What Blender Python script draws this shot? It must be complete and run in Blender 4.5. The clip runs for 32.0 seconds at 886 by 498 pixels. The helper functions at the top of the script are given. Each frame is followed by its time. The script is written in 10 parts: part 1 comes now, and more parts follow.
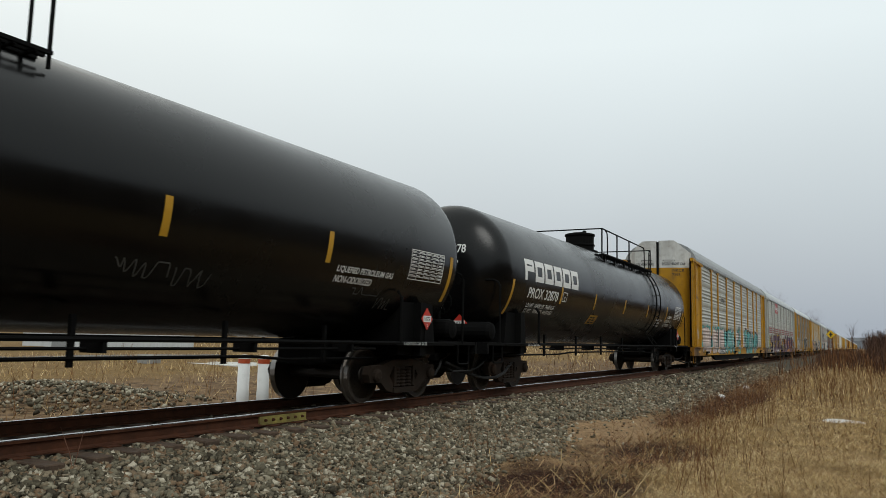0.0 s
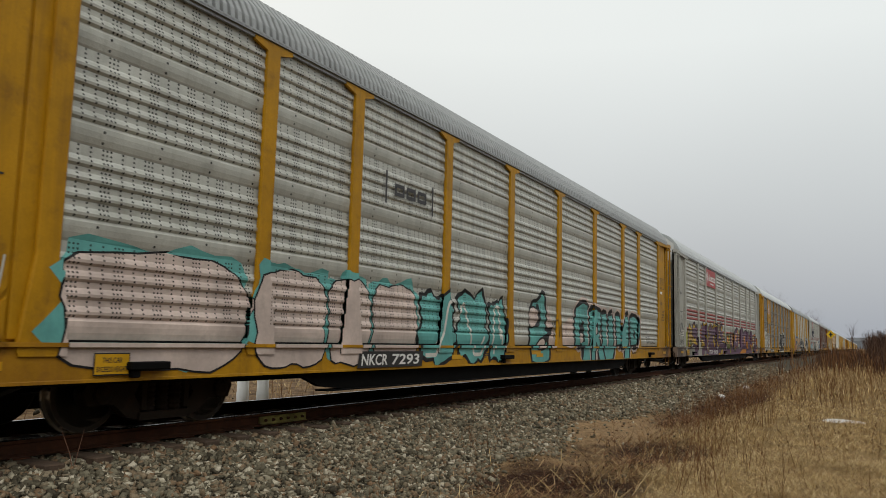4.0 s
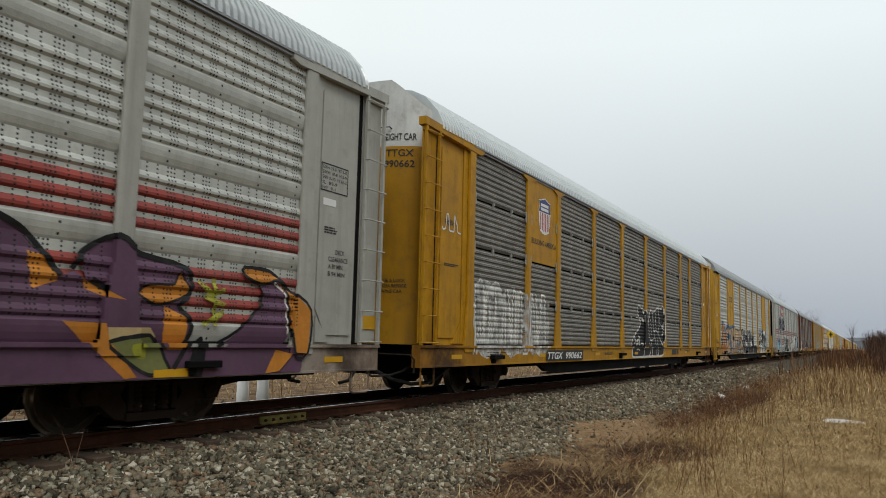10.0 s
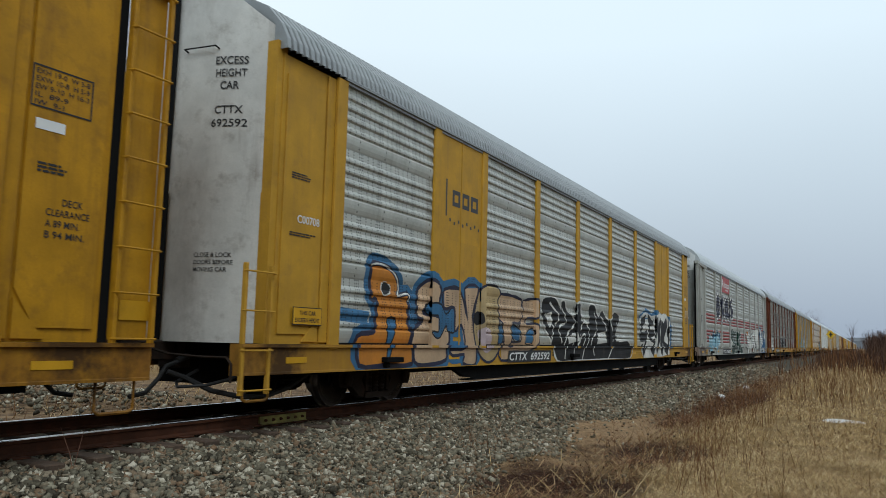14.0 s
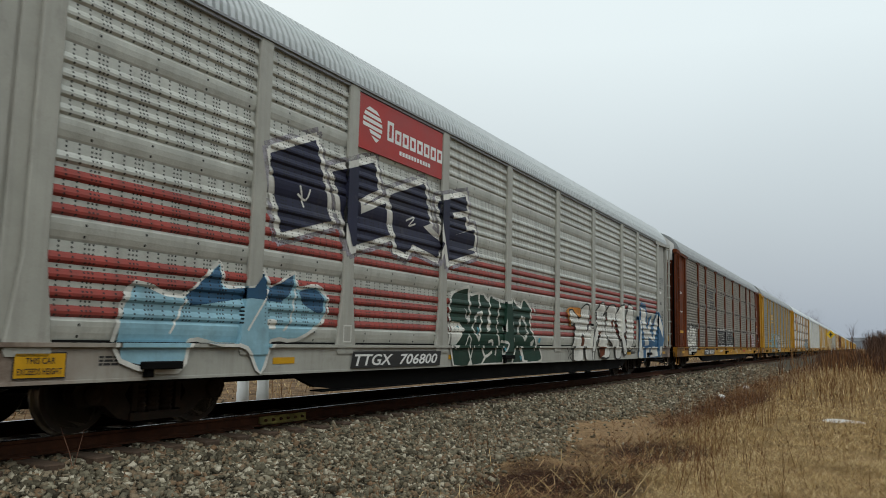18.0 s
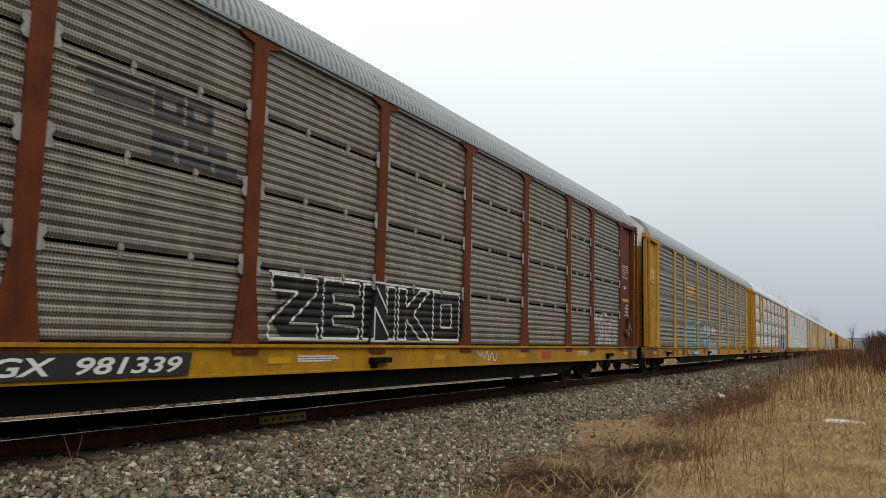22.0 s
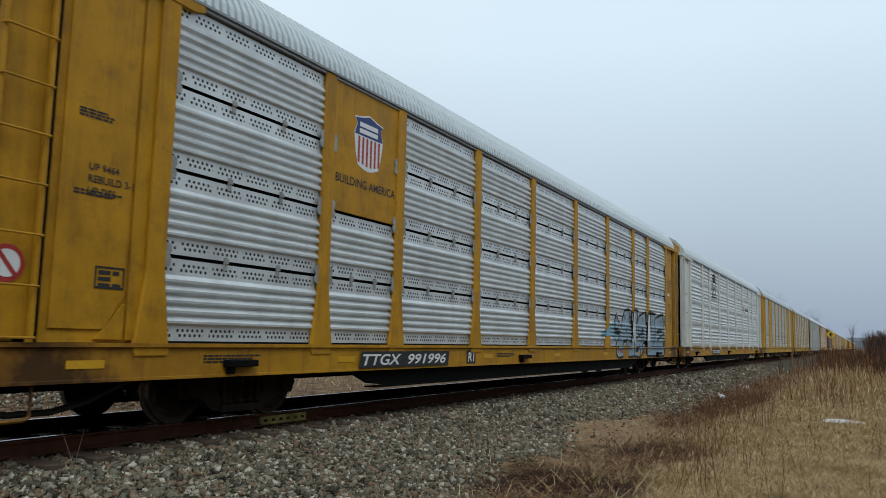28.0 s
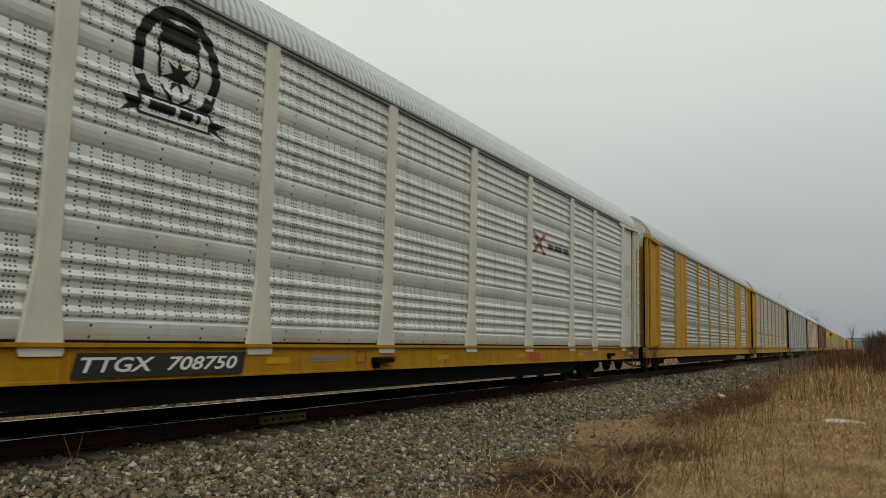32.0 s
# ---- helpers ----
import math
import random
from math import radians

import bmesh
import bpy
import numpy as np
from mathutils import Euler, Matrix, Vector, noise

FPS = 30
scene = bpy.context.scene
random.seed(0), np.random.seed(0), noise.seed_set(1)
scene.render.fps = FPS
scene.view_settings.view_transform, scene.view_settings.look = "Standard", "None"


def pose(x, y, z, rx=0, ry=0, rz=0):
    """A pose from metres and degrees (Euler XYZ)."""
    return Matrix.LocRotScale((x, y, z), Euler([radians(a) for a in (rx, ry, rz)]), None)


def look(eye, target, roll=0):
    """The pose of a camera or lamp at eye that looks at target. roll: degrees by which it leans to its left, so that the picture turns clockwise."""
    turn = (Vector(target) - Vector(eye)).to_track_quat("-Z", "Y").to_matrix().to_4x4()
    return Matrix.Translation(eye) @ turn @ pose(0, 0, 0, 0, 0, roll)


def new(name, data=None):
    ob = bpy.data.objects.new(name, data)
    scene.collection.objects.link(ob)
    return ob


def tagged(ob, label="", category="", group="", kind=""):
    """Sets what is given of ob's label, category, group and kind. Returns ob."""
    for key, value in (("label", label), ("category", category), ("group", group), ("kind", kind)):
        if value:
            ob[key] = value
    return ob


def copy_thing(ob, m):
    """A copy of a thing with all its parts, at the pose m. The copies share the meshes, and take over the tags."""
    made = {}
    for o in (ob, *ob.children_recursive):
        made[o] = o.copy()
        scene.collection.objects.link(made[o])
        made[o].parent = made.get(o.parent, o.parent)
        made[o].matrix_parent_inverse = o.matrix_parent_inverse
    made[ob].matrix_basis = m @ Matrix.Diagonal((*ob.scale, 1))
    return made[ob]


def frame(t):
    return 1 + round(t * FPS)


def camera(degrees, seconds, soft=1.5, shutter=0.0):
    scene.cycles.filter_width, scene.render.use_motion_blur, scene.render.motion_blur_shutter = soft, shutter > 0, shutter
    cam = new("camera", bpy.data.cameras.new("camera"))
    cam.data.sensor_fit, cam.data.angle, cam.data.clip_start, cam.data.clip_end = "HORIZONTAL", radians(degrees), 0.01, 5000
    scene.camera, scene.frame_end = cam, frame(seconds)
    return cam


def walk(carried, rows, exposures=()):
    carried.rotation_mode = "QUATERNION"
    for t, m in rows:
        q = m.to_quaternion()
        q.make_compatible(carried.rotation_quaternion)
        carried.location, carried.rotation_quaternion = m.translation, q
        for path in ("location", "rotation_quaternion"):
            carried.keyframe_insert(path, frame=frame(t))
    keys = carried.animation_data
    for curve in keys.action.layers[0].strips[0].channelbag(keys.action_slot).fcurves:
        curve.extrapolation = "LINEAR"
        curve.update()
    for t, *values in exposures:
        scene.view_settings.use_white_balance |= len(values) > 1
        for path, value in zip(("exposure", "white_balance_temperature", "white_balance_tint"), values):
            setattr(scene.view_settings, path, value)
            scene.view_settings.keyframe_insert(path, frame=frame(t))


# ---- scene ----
# Axes: the track runs along +y, its centre line at x = TX, rail tops at z = 0; the camera stands beside it.
TX = -8.139
EYE = pose(0, 0, 1.088, 96.604, -1.347, 28.365)
cam = camera(59.63, 32.0, 0.5, 0.08)
walk(cam, [(0.0, EYE), (32.0, EYE)], [
    (0.0, 0.06, 6350, 7), (1.0, 0.06, 6400, 7), (2.0, 0.06, 6650, 9), (3.0, 0.04, 6700, 10), (6.0, -0.03, 6700, 10), (7.0, 0.0, 6700, 10), (9.0, 0.1, 6500, 9), (11.0, 0.1, 6300, 8), (13.0, 0.22, 5950, 6), (14.5, 0.02, 5750, 5), (17.0, -0.02, 6300, 5),
    (18.0, 0.05, 6250, 6), (20.0, -0.03, 6750, 10), (21.0, 0.2, 6650, 10), (22.0, 0.28, 6450, 9), (23.0, 0.28, 6220, 8), (24.0, 0.25, 6300, 9), (25.0, 0.13, 5500, 4), (28.0, -0.05, 5650, 5), (29.0, -0.18, 6200, 5), (30.0, -0.18, 6750, 4), (32.0, -0.24, 6850, 5)])


def rolled(t):
    """Metres that the train has rolled at t seconds, counted from 16 s."""
    return 8.49 * (t - 16) + 0.01075 * (t - 16) ** 2


# ---- sky and sun: a high, even overcast ----
world = bpy.data.worlds.new("overcast_sky")
scene.world = world
world.use_nodes = True
wn, wl = world.node_tree.nodes, world.node_tree.links
sky = wn.new("ShaderNodeTexSky")
sky.sky_type, sky.sun_disc = "NISHITA", False
sky.sun_elevation, sky.sun_rotation = radians(48), radians(-60)
sky.air_density, sky.dust_density = 2.0, 6.0
grey = wn.new("ShaderNodeValToRGB")
grey.color_ramp.elements[0].position, grey.color_ramp.elements[0].color = 0.0, (4.5, 4.9, 5.6, 1)
grey.color_ramp.elements[1].position, grey.color_ramp.elements[1].color = 1.0, (11.5, 12.0, 11.8, 1)
mid = grey.color_ramp.elements.new(0.36)
mid.color = (9.6, 10.2, 10.3, 1)
coord, split = wn.new("ShaderNodeTexCoord"), wn.new("ShaderNodeSeparateXYZ")
wl.new(coord.outputs["Generated"], split.inputs[0])
wl.new(split.outputs["Z"], grey.inputs[0])
cloud = wn.new("ShaderNodeTexNoise")
cloud.inputs["Scale"].default_value, cloud.inputs["Detail"].default_value = 1.3, 3
wl.new(coord.outputs["Generated"], cloud.inputs["Vector"])
soft_cloud = wn.new("ShaderNodeMapRange")
soft_cloud.inputs["To Min"].default_value, soft_cloud.inputs["To Max"].default_value = 0.9, 1.1
wl.new(cloud.outputs["Fac"], soft_cloud.inputs["Value"])
blend = wn.new("ShaderNodeMix")
blend.data_type = "RGBA"
blend.inputs["Factor"].default_value = 0.9
wl.new(sky.outputs[0], blend.inputs[6])
wl.new(grey.outputs[0], blend.inputs[7])
shade = wn.new("ShaderNodeVectorMath")
shade.operation = "SCALE"
wl.new(blend.outputs[2], shade.inputs[0])
wl.new(soft_cloud.outputs[0], shade.inputs["Scale"])
wl.new(shade.outputs[0], wn["Background"].inputs["Color"])
wn["Background"].inputs["Strength"].default_value = 0.085
sun = new("sun", bpy.data.lights.new("sun", "SUN"))
sun.data.energy, sun.data.angle, sun.data.color = 1.05, radians(25), (1.0, 0.97, 0.92)
sun.matrix_world = look((30, -20, 50), (0, 12, 0))


# ---- materials ----
def nodes_of(name):
    m = bpy.data.materials.new(name)
    m.use_nodes = True
    return m, m.node_tree.nodes, m.node_tree.links


def calc(nt, op, a, b=None, c=None):
    """One math node; a, b, c are sockets or numbers."""
    n = nt.nodes.new("ShaderNodeMath")
    n.operation = op
    for i, v in enumerate((a, b, c)):
        if v is None:
            continue
        if isinstance(v, (int, float)):
            n.inputs[i].default_value = v
        else:
            nt.links.new(v, n.inputs[i])
    return n.outputs[0]


def noise_of(nt, vector, scale, detail=4, rough=0.6):
    n = nt.nodes.new("ShaderNodeTexNoise")
    n.inputs["Scale"].default_value, n.inputs["Detail"].default_value = scale, detail
    n.inputs["Roughness"].default_value = rough
    nt.links.new(vector, n.inputs["Vector"])
    return n.outputs["Fac"]


def ranged(nt, value, a, b, c=0.0, d=1.0):
    n = nt.nodes.new("ShaderNodeMapRange")
    for i, v in enumerate((a, b, c, d)):
        n.inputs[i + 1].default_value = v
    nt.links.new(value, n.inputs[0])
    return n.outputs[0]


def mixed(nt, fac, a, b):
    n = nt.nodes.new("ShaderNodeMix")
    n.data_type = "RGBA"
    for i, v in ((0, fac), (6, a), (7, b)):
        if isinstance(v, (int, float)):
            n.inputs[i].default_value = v
        elif isinstance(v, tuple):
            n.inputs[i].default_value = (*v[:3], 1)
        else:
            nt.links.new(v, n.inputs[i])
    return n.outputs[2]


def spot(nt, scatter=True):
    """Object coordinates, shifted at random from object to object."""
    tc = nt.nodes.new("ShaderNodeTexCoord").outputs["Object"]
    if not scatter:
        return tc
    rnd = nt.nodes.new("ShaderNodeObjectInfo").outputs["Random"]
    add = nt.nodes.new("ShaderNodeVectorMath")
    comb = nt.nodes.new("ShaderNodeCombineXYZ")
    far = calc(nt, "MULTIPLY", rnd, 37.0)
    for i in range(3):
        nt.links.new(far, comb.inputs[i])
    nt.links.new(tc, add.inputs[0])
    nt.links.new(comb.outputs[0], add.inputs[1])
    return add.outputs[0]


def streaked(nt, vector, sx=1, sy=7, sz=0.5, scale=1.0):
    mp = nt.nodes.new("ShaderNodeMapping")
    mp.inputs["Scale"].default_value = (sx, sy, sz)
    nt.links.new(vector, mp.inputs["Vector"])
    return noise_of(nt, mp.outputs[0], scale, 5, 0.65)


def surface(name, col, rough=0.6, metal=0.0, var=0.14, scale=2.0, fine=45, bump=0.15,
            dirt=None, dirty=0.0, streak=0.0, holes=None, top=None, spec=0.4, thin=0.0):
    """Painted or bare surface: broad and fine variation, dirt in patches, dirt in runs, pierced holes, a second paint above a height."""
    m, n, l = nodes_of(name)
    nt, bs = m.node_tree, n["Principled BSDF"]
    at = spot(nt)
    broad, grain = noise_of(nt, at, scale, 5), noise_of(nt, at, fine, 3)
    base = col
    if top:
        z = nt.nodes.new("ShaderNodeSeparateXYZ")
        nt.links.new(spot(nt, False), z.inputs[0])
        base = mixed(nt, calc(nt, "GREATER_THAN", z.outputs["Z"], top[0]), col, top[1])
        dark = mixed(nt, 1.0, base, base)
        shade_ = nt.nodes.new("ShaderNodeHueSaturation")
        shade_.inputs["Value"].default_value = 1 - 1.6 * var
        nt.links.new(base, shade_.inputs["Color"])
        c = mixed(nt, ranged(nt, broad, 0.3, 0.72), shade_.outputs[0], base)
    else:
        lo = tuple(v * (1 - 1.3 * var) for v in col[:3])
        hi = tuple(min(1, v * (1 + var)) for v in col[:3])
        c = mixed(nt, ranged(nt, broad, 0.3, 0.72), lo, hi)
    c = mixed(nt, calc(nt, "MULTIPLY", ranged(nt, grain, 0.35, 0.7), 0.35 * min(1, var * 3)), c, tuple(v * 0.55 for v in col[:3]))
    if dirt:
        patch = ranged(nt, noise_of(nt, at, scale * 1.7, 6, 0.7), 0.62 - 0.3 * dirty, 0.86 - 0.2 * dirty)
        c = mixed(nt, calc(nt, "MULTIPLY", patch, min(1, dirty + 0.25)), c, dirt)
        if streak:
            run = ranged(nt, streaked(nt, at), 0.5, 0.75)
            c = mixed(nt, calc(nt, "MULTIPLY", run, streak), c, dirt)
    if holes:
        mask = holes(nt)
        c = mixed(nt, mask, c, (0.012, 0.012, 0.012))
    l.new(c, bs.inputs["Base Color"])
    r = ranged(nt, broad, 0.2, 0.8, max(0.05, rough - 0.12), min(1, rough + 0.12))
    l.new(r, bs.inputs["Roughness"])
    bs.inputs["Metallic"].default_value = metal
    bs.inputs["Specular IOR Level"].default_value = spec
    if thin:
        # thinly sprayed: the surface below shows through in specks and soft patches
        veil = calc(nt, "ADD", calc(nt, "MULTIPLY", noise_of(nt, at, 3.5, 6, 0.75), 0.8), calc(nt, "MULTIPLY", noise_of(nt, at, 60, 2), 0.2))
        l.new(ranged(nt, veil, 0.25 + 0.3 * thin, 0.5 + 0.3 * thin), bs.inputs["Alpha"])
    if bump:
        b = n.new("ShaderNodeBump")
        b.inputs["Strength"].default_value, b.inputs["Distance"].default_value = bump, 0.01
        l.new(calc(nt, "ADD", grain, calc(nt, "MULTIPLY", broad, 2.0)), b.inputs["Height"])
        l.new(b.outputs[0], bs.inputs["Normal"])
    return m


def yz(nt):
    s = nt.nodes.new("ShaderNodeSeparateXYZ")
    nt.links.new(spot(nt, False), s.inputs[0])
    return s.outputs["Y"], s.outputs["Z"]


def dots(nt, u, v, pu, pv, r, stagger=False):
    """Round dots of radius r on a grid of pitch pu by pv."""
    if stagger:
        row = calc(nt, "FLOOR", calc(nt, "DIVIDE", v, pv))
        u = calc(nt, "ADD", u, calc(nt, "MULTIPLY", calc(nt, "MODULO", row, 2.0), pu / 2))
    du = calc(nt, "SUBTRACT", calc(nt, "PINGPONG", u, pu / 2), pu / 2)
    dv = calc(nt, "SUBTRACT", calc(nt, "PINGPONG", calc(nt, "ADD", v, pv / 2), pv / 2), 0.0)
    d2 = calc(nt, "ADD", calc(nt, "MULTIPLY", du, du), calc(nt, "MULTIPLY", dv, dv))
    return calc(nt, "LESS_THAN", d2, r * r)


def holes_columns(nt):
    """Small holes in pairs of upright columns, with none on the curved band at a panel's foot."""
    y, z = yz(nt)
    d = dots(nt, y, z, 0.047, 0.046, 0.0120)
    col = calc(nt, "MODULO", calc(nt, "FLOOR", calc(nt, "DIVIDE", y, 0.047)), 11.0)
    trio = calc(nt, "LESS_THAN", col, 2.5)
    for k in (5.0, 8.0):
        trio = calc(nt, "MAXIMUM", trio, calc(nt, "COMPARE", col, k, 0.5))
    flat = calc(nt, "LESS_THAN", z, 0.235)
    pierced = calc(nt, "MULTIPLY", calc(nt, "MULTIPLY", d, trio), calc(nt, "SUBTRACT", 1.0, flat))
    # pairs of rivets along the flat band
    du = calc(nt, "PINGPONG", calc(nt, "ADD", y, 0.2), 0.36)
    for level in (0.055, 0.165):
        dv = calc(nt, "SUBTRACT", z, level)
        d2 = calc(nt, "ADD", calc(nt, "MULTIPLY", du, du), calc(nt, "MULTIPLY", dv, dv))
        pierced = calc(nt, "MAXIMUM", pierced, calc(nt, "LESS_THAN", d2, 0.00022))
    return pierced


def holes_fine(nt):
    """Close rows of fine holes all over a panel."""
    y, z = yz(nt)
    return calc(nt, "MULTIPLY", dots(nt, y, z, 0.038, 0.037, 0.0115), 0.97)


def holes_bands(nt):
    """Large staggered holes in two bands of a panel, in groups."""
    y, z = yz(nt)
    d = dots(nt, y, z, 0.072, 0.055, 0.0185, True)
    a = calc(nt, "MULTIPLY", calc(nt, "GREATER_THAN", z, 0.055), calc(nt, "LESS_THAN", z, 0.165))
    b = calc(nt, "MULTIPLY", calc(nt, "GREATER_THAN", z, 0.77), calc(nt, "LESS_THAN", z, 0.88))
    grp = calc(nt, "LESS_THAN", calc(nt, "MODULO", calc(nt, "ADD", y, 0.1), 0.48), 0.4)
    return calc(nt, "MULTIPLY", calc(nt, "MULTIPLY", d, grp), calc(nt, "MAXIMUM", a, b))


def holes_paint(nt):
    """The holes of the panels under sprayed paint: none on the posts, the flat bands or the deck."""
    y, z = yz(nt)
    d = dots(nt, y, z, 0.047, 0.046, 0.0115)
    col = calc(nt, "MODULO", calc(nt, "FLOOR", calc(nt, "DIVIDE", y, 0.047)), 11.0)
    trio = calc(nt, "LESS_THAN", col, 2.5)
    for k in (5.0, 8.0):
        trio = calc(nt, "MAXIMUM", trio, calc(nt, "COMPARE", col, k, 0.5))
    row = calc(nt, "MODULO", calc(nt, "SUBTRACT", z, 0.97), 0.955)
    bare = calc(nt, "LESS_THAN", row, 0.235)
    bare = calc(nt, "MAXIMUM", bare, calc(nt, "LESS_THAN", z, 1.0))
    bare = calc(nt, "MAXIMUM", bare, calc(nt, "GREATER_THAN", calc(nt, "ABSOLUTE", calc(nt, "SUBTRACT", y, 14.0)), 12.1))
    for p in (1.85, 4.75, 6.70, 9.60, 12.50, 15.50, 18.40, 21.30, 23.25, 26.15):
        bare = calc(nt, "MAXIMUM", bare, calc(nt, "COMPARE", y, p, 0.16))
    return calc(nt, "MULTIPLY", calc(nt, "MULTIPLY", d, trio), calc(nt, "SUBTRACT", 1.0, bare))


GRIME = (0.06, 0.05, 0.04)
RUST = (0.16, 0.06, 0.025)
YELLOW = (0.44, 0.22, 0.007)
M = {
    "yellow": surface("yellow_car_paint", YELLOW, 0.55, var=0.18, dirt=(0.12, 0.055, 0.015), dirty=0.36, streak=0.42, spec=0.2),
    "yellow_clean": surface("bright_yellow_paint", (0.56, 0.30, 0.012), 0.45, spec=0.25, var=0.1, dirt=GRIME, dirty=0.1),
    "yellow_pale": surface("faded_yellow_paint", (0.47, 0.26, 0.025), 0.65, spec=0.2, var=0.15, dirt=(0.2, 0.11, 0.05), dirty=0.25, streak=0.3),
    "galv": surface("galvanised_panel", (0.5, 0.505, 0.46), 0.5, 0.25, var=0.14, dirt=(0.2, 0.18, 0.15), dirty=0.25, streak=0.3, holes=holes_columns),
    "galv_white": surface("bright_galvanised_panel", (0.7, 0.72, 0.7), 0.42, 0.3, var=0.08, dirt=(0.3, 0.28, 0.24), dirty=0.1, streak=0.15, holes=holes_columns),
    "galv_dark": surface("weathered_dark_panel", (0.26, 0.25, 0.22), 0.6, 0.2, var=0.25, dirt=(0.09, 0.06, 0.035), dirty=0.35, streak=0.4, holes=holes_fine),
    "galv_brown": surface("weathered_brown_panel", (0.3, 0.275, 0.225), 0.58, 0.25, var=0.22, dirt=(0.11, 0.075, 0.045), dirty=0.4, streak=0.45, holes=holes_fine),
    "galv_grime": surface("grimy_grey_panel", (0.232, 0.228, 0.2), 0.6, 0.25, var=0.24, dirt=(0.1, 0.085, 0.06), dirty=0.35, streak=0.4, holes=holes_columns),
    "galv_silver": surface("silver_panel_with_round_holes", (0.65, 0.665, 0.66), 0.4, 0.35, var=0.1, dirt=(0.3, 0.28, 0.25), dirty=0.15, streak=0.2, holes=holes_bands),
    "red_ridge": surface("red_painted_ridge", (0.28, 0.045, 0.034), 0.6, var=0.2, dirt=(0.1, 0.05, 0.04), dirty=0.3, streak=0.3, holes=holes_columns),
    "grey_paint": surface("grey_car_paint", (0.36, 0.355, 0.315), 0.55, var=0.1, dirt=(0.13, 0.11, 0.09), dirty=0.2, streak=0.3),
    "cream": surface("off_white_car_paint", (0.60, 0.58, 0.52), 0.5, var=0.07, dirt=(0.3, 0.22, 0.14), dirty=0.12, streak=0.2),
    "brown": surface("brown_car_paint", (0.135, 0.035, 0.012), 0.65, spec=0.1, var=0.28, dirt=(0.035, 0.018, 0.014), dirty=0.4, streak=0.5),
    "deck_rust": surface("rust_streaked_yellow_paint", (0.20, 0.075, 0.02), 0.75, spec=0.15, var=0.35, dirt=(0.09, 0.04, 0.018), dirty=0.4, streak=0.5),
    "brake_rust": surface("rusted_brake_iron", (0.03, 0.014, 0.01), 0.75, var=0.3, dirt=(0.012, 0.009, 0.008), dirty=0.4),
    "roof": surface("zinc_roof", (0.46, 0.48, 0.48), 0.42, 0.45, var=0.1, dirt=(0.2, 0.19, 0.17), dirty=0.2),
    "roof_white": surface("pale_zinc_roof", (0.54, 0.565, 0.56), 0.4, 0.45, var=0.07, dirt=(0.3, 0.29, 0.27), dirty=0.12),
    "roof_dark": surface("dull_zinc_roof", (0.30, 0.31, 0.31), 0.45, 0.45, var=0.12, dirt=(0.14, 0.13, 0.11), dirty=0.25),
    "black": surface("black_steel", (0.0045, 0.0045, 0.0045), 0.8, 0.0, var=0.3, dirt=(0.014, 0.011, 0.008), dirty=0.2, spec=0.08),
    # near-black colour that paints the darkness of gaps and interiors
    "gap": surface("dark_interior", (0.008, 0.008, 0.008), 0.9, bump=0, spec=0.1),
    "tank": surface("black_tank_paint", (0.0035, 0.0035, 0.0035), 0.24, 0.0, var=0.2, scale=0.6, dirt=(0.010, 0.009, 0.008), dirty=0.2, streak=0.2, bump=0.02, spec=0.27),
    "wheel": surface("worn_wheel_steel", (0.035, 0.028, 0.023), 0.6, 0.3, var=0.25, dirt=RUST, dirty=0.2),
    "tread": surface("polished_tread", (0.30, 0.28, 0.26), 0.35, 1.0, var=0.15),
    "truck": surface("rusty_truck_casting", (0.026, 0.018, 0.013), 0.8, 0.0, var=0.3, dirt=(0.06, 0.03, 0.016), dirty=0.35, spec=0.15),
    "rail_side": surface("rusty_rail", (0.078, 0.030, 0.015), 0.85, 0.0, var=0.3, scale=6, dirt=(0.035, 0.02, 0.014), dirty=0.35, spec=0.2),
    "rail_top": surface("polished_rail_head", (0.62, 0.62, 0.62), 0.22, 1.0, var=0.05),
    "tie": surface("creosoted_timber", (0.085, 0.055, 0.036), 0.85, var=0.35, scale=8, dirt=(0.15, 0.10, 0.06), dirty=0.3, bump=0.5),
    "white": surface("white_paint", (0.74, 0.74, 0.72), 0.5, var=0.05, dirt=(0.35, 0.33, 0.3), dirty=0.15),
    "letter_white": surface("white_lettering", (0.72, 0.72, 0.70), 0.6, var=0.06),
    "letter_black": surface("black_lettering", (0.02, 0.02, 0.02), 0.6, var=0.1),
    "latch_steel": surface("dull_latch_steel", (0.33, 0.32, 0.295), 0.6, 0.2, var=0.25, dirt=(0.14, 0.11, 0.08), dirty=0.35, scale=8),
    "hose": surface("black_rubber_hose", (0.014, 0.014, 0.014), 0.7, var=0.2),
}


def plain(name, col, rough=0.6, **kw):
    if name not in M:
        M[name] = surface(name, col, rough, **kw)
    return M[name]



# ---- mesh tools ----
def mesh_of(bm, name, material, smooth=False):
    me = bpy.data.meshes.new(name)
    bm.to_mesh(me)
    bm.free()
    for mt in (material if isinstance(material, (list, tuple)) else [material]):
        me.materials.append(mt)
    if smooth:
        me.shade_smooth()
    return me


def part(name, bm, material, parent, label="", m=None, smooth=False):
    """Links a bmesh, or a finished mesh, as one object under a thing or a part."""
    me = bm if isinstance(bm, bpy.types.Mesh) else mesh_of(bm, name, material, smooth)
    ob = new(name, me)
    ob.parent = parent
    if m is not None:
        ob.matrix_basis = m
    if label:
        ob["label"] = label
    return ob


def thing(name, label, category, group="", m=None, kind=""):
    ob = new(name)
    ob.empty_display_size = 0.3
    if m is not None:
        ob.matrix_basis = m
    return tagged(ob, label, category, group, kind)


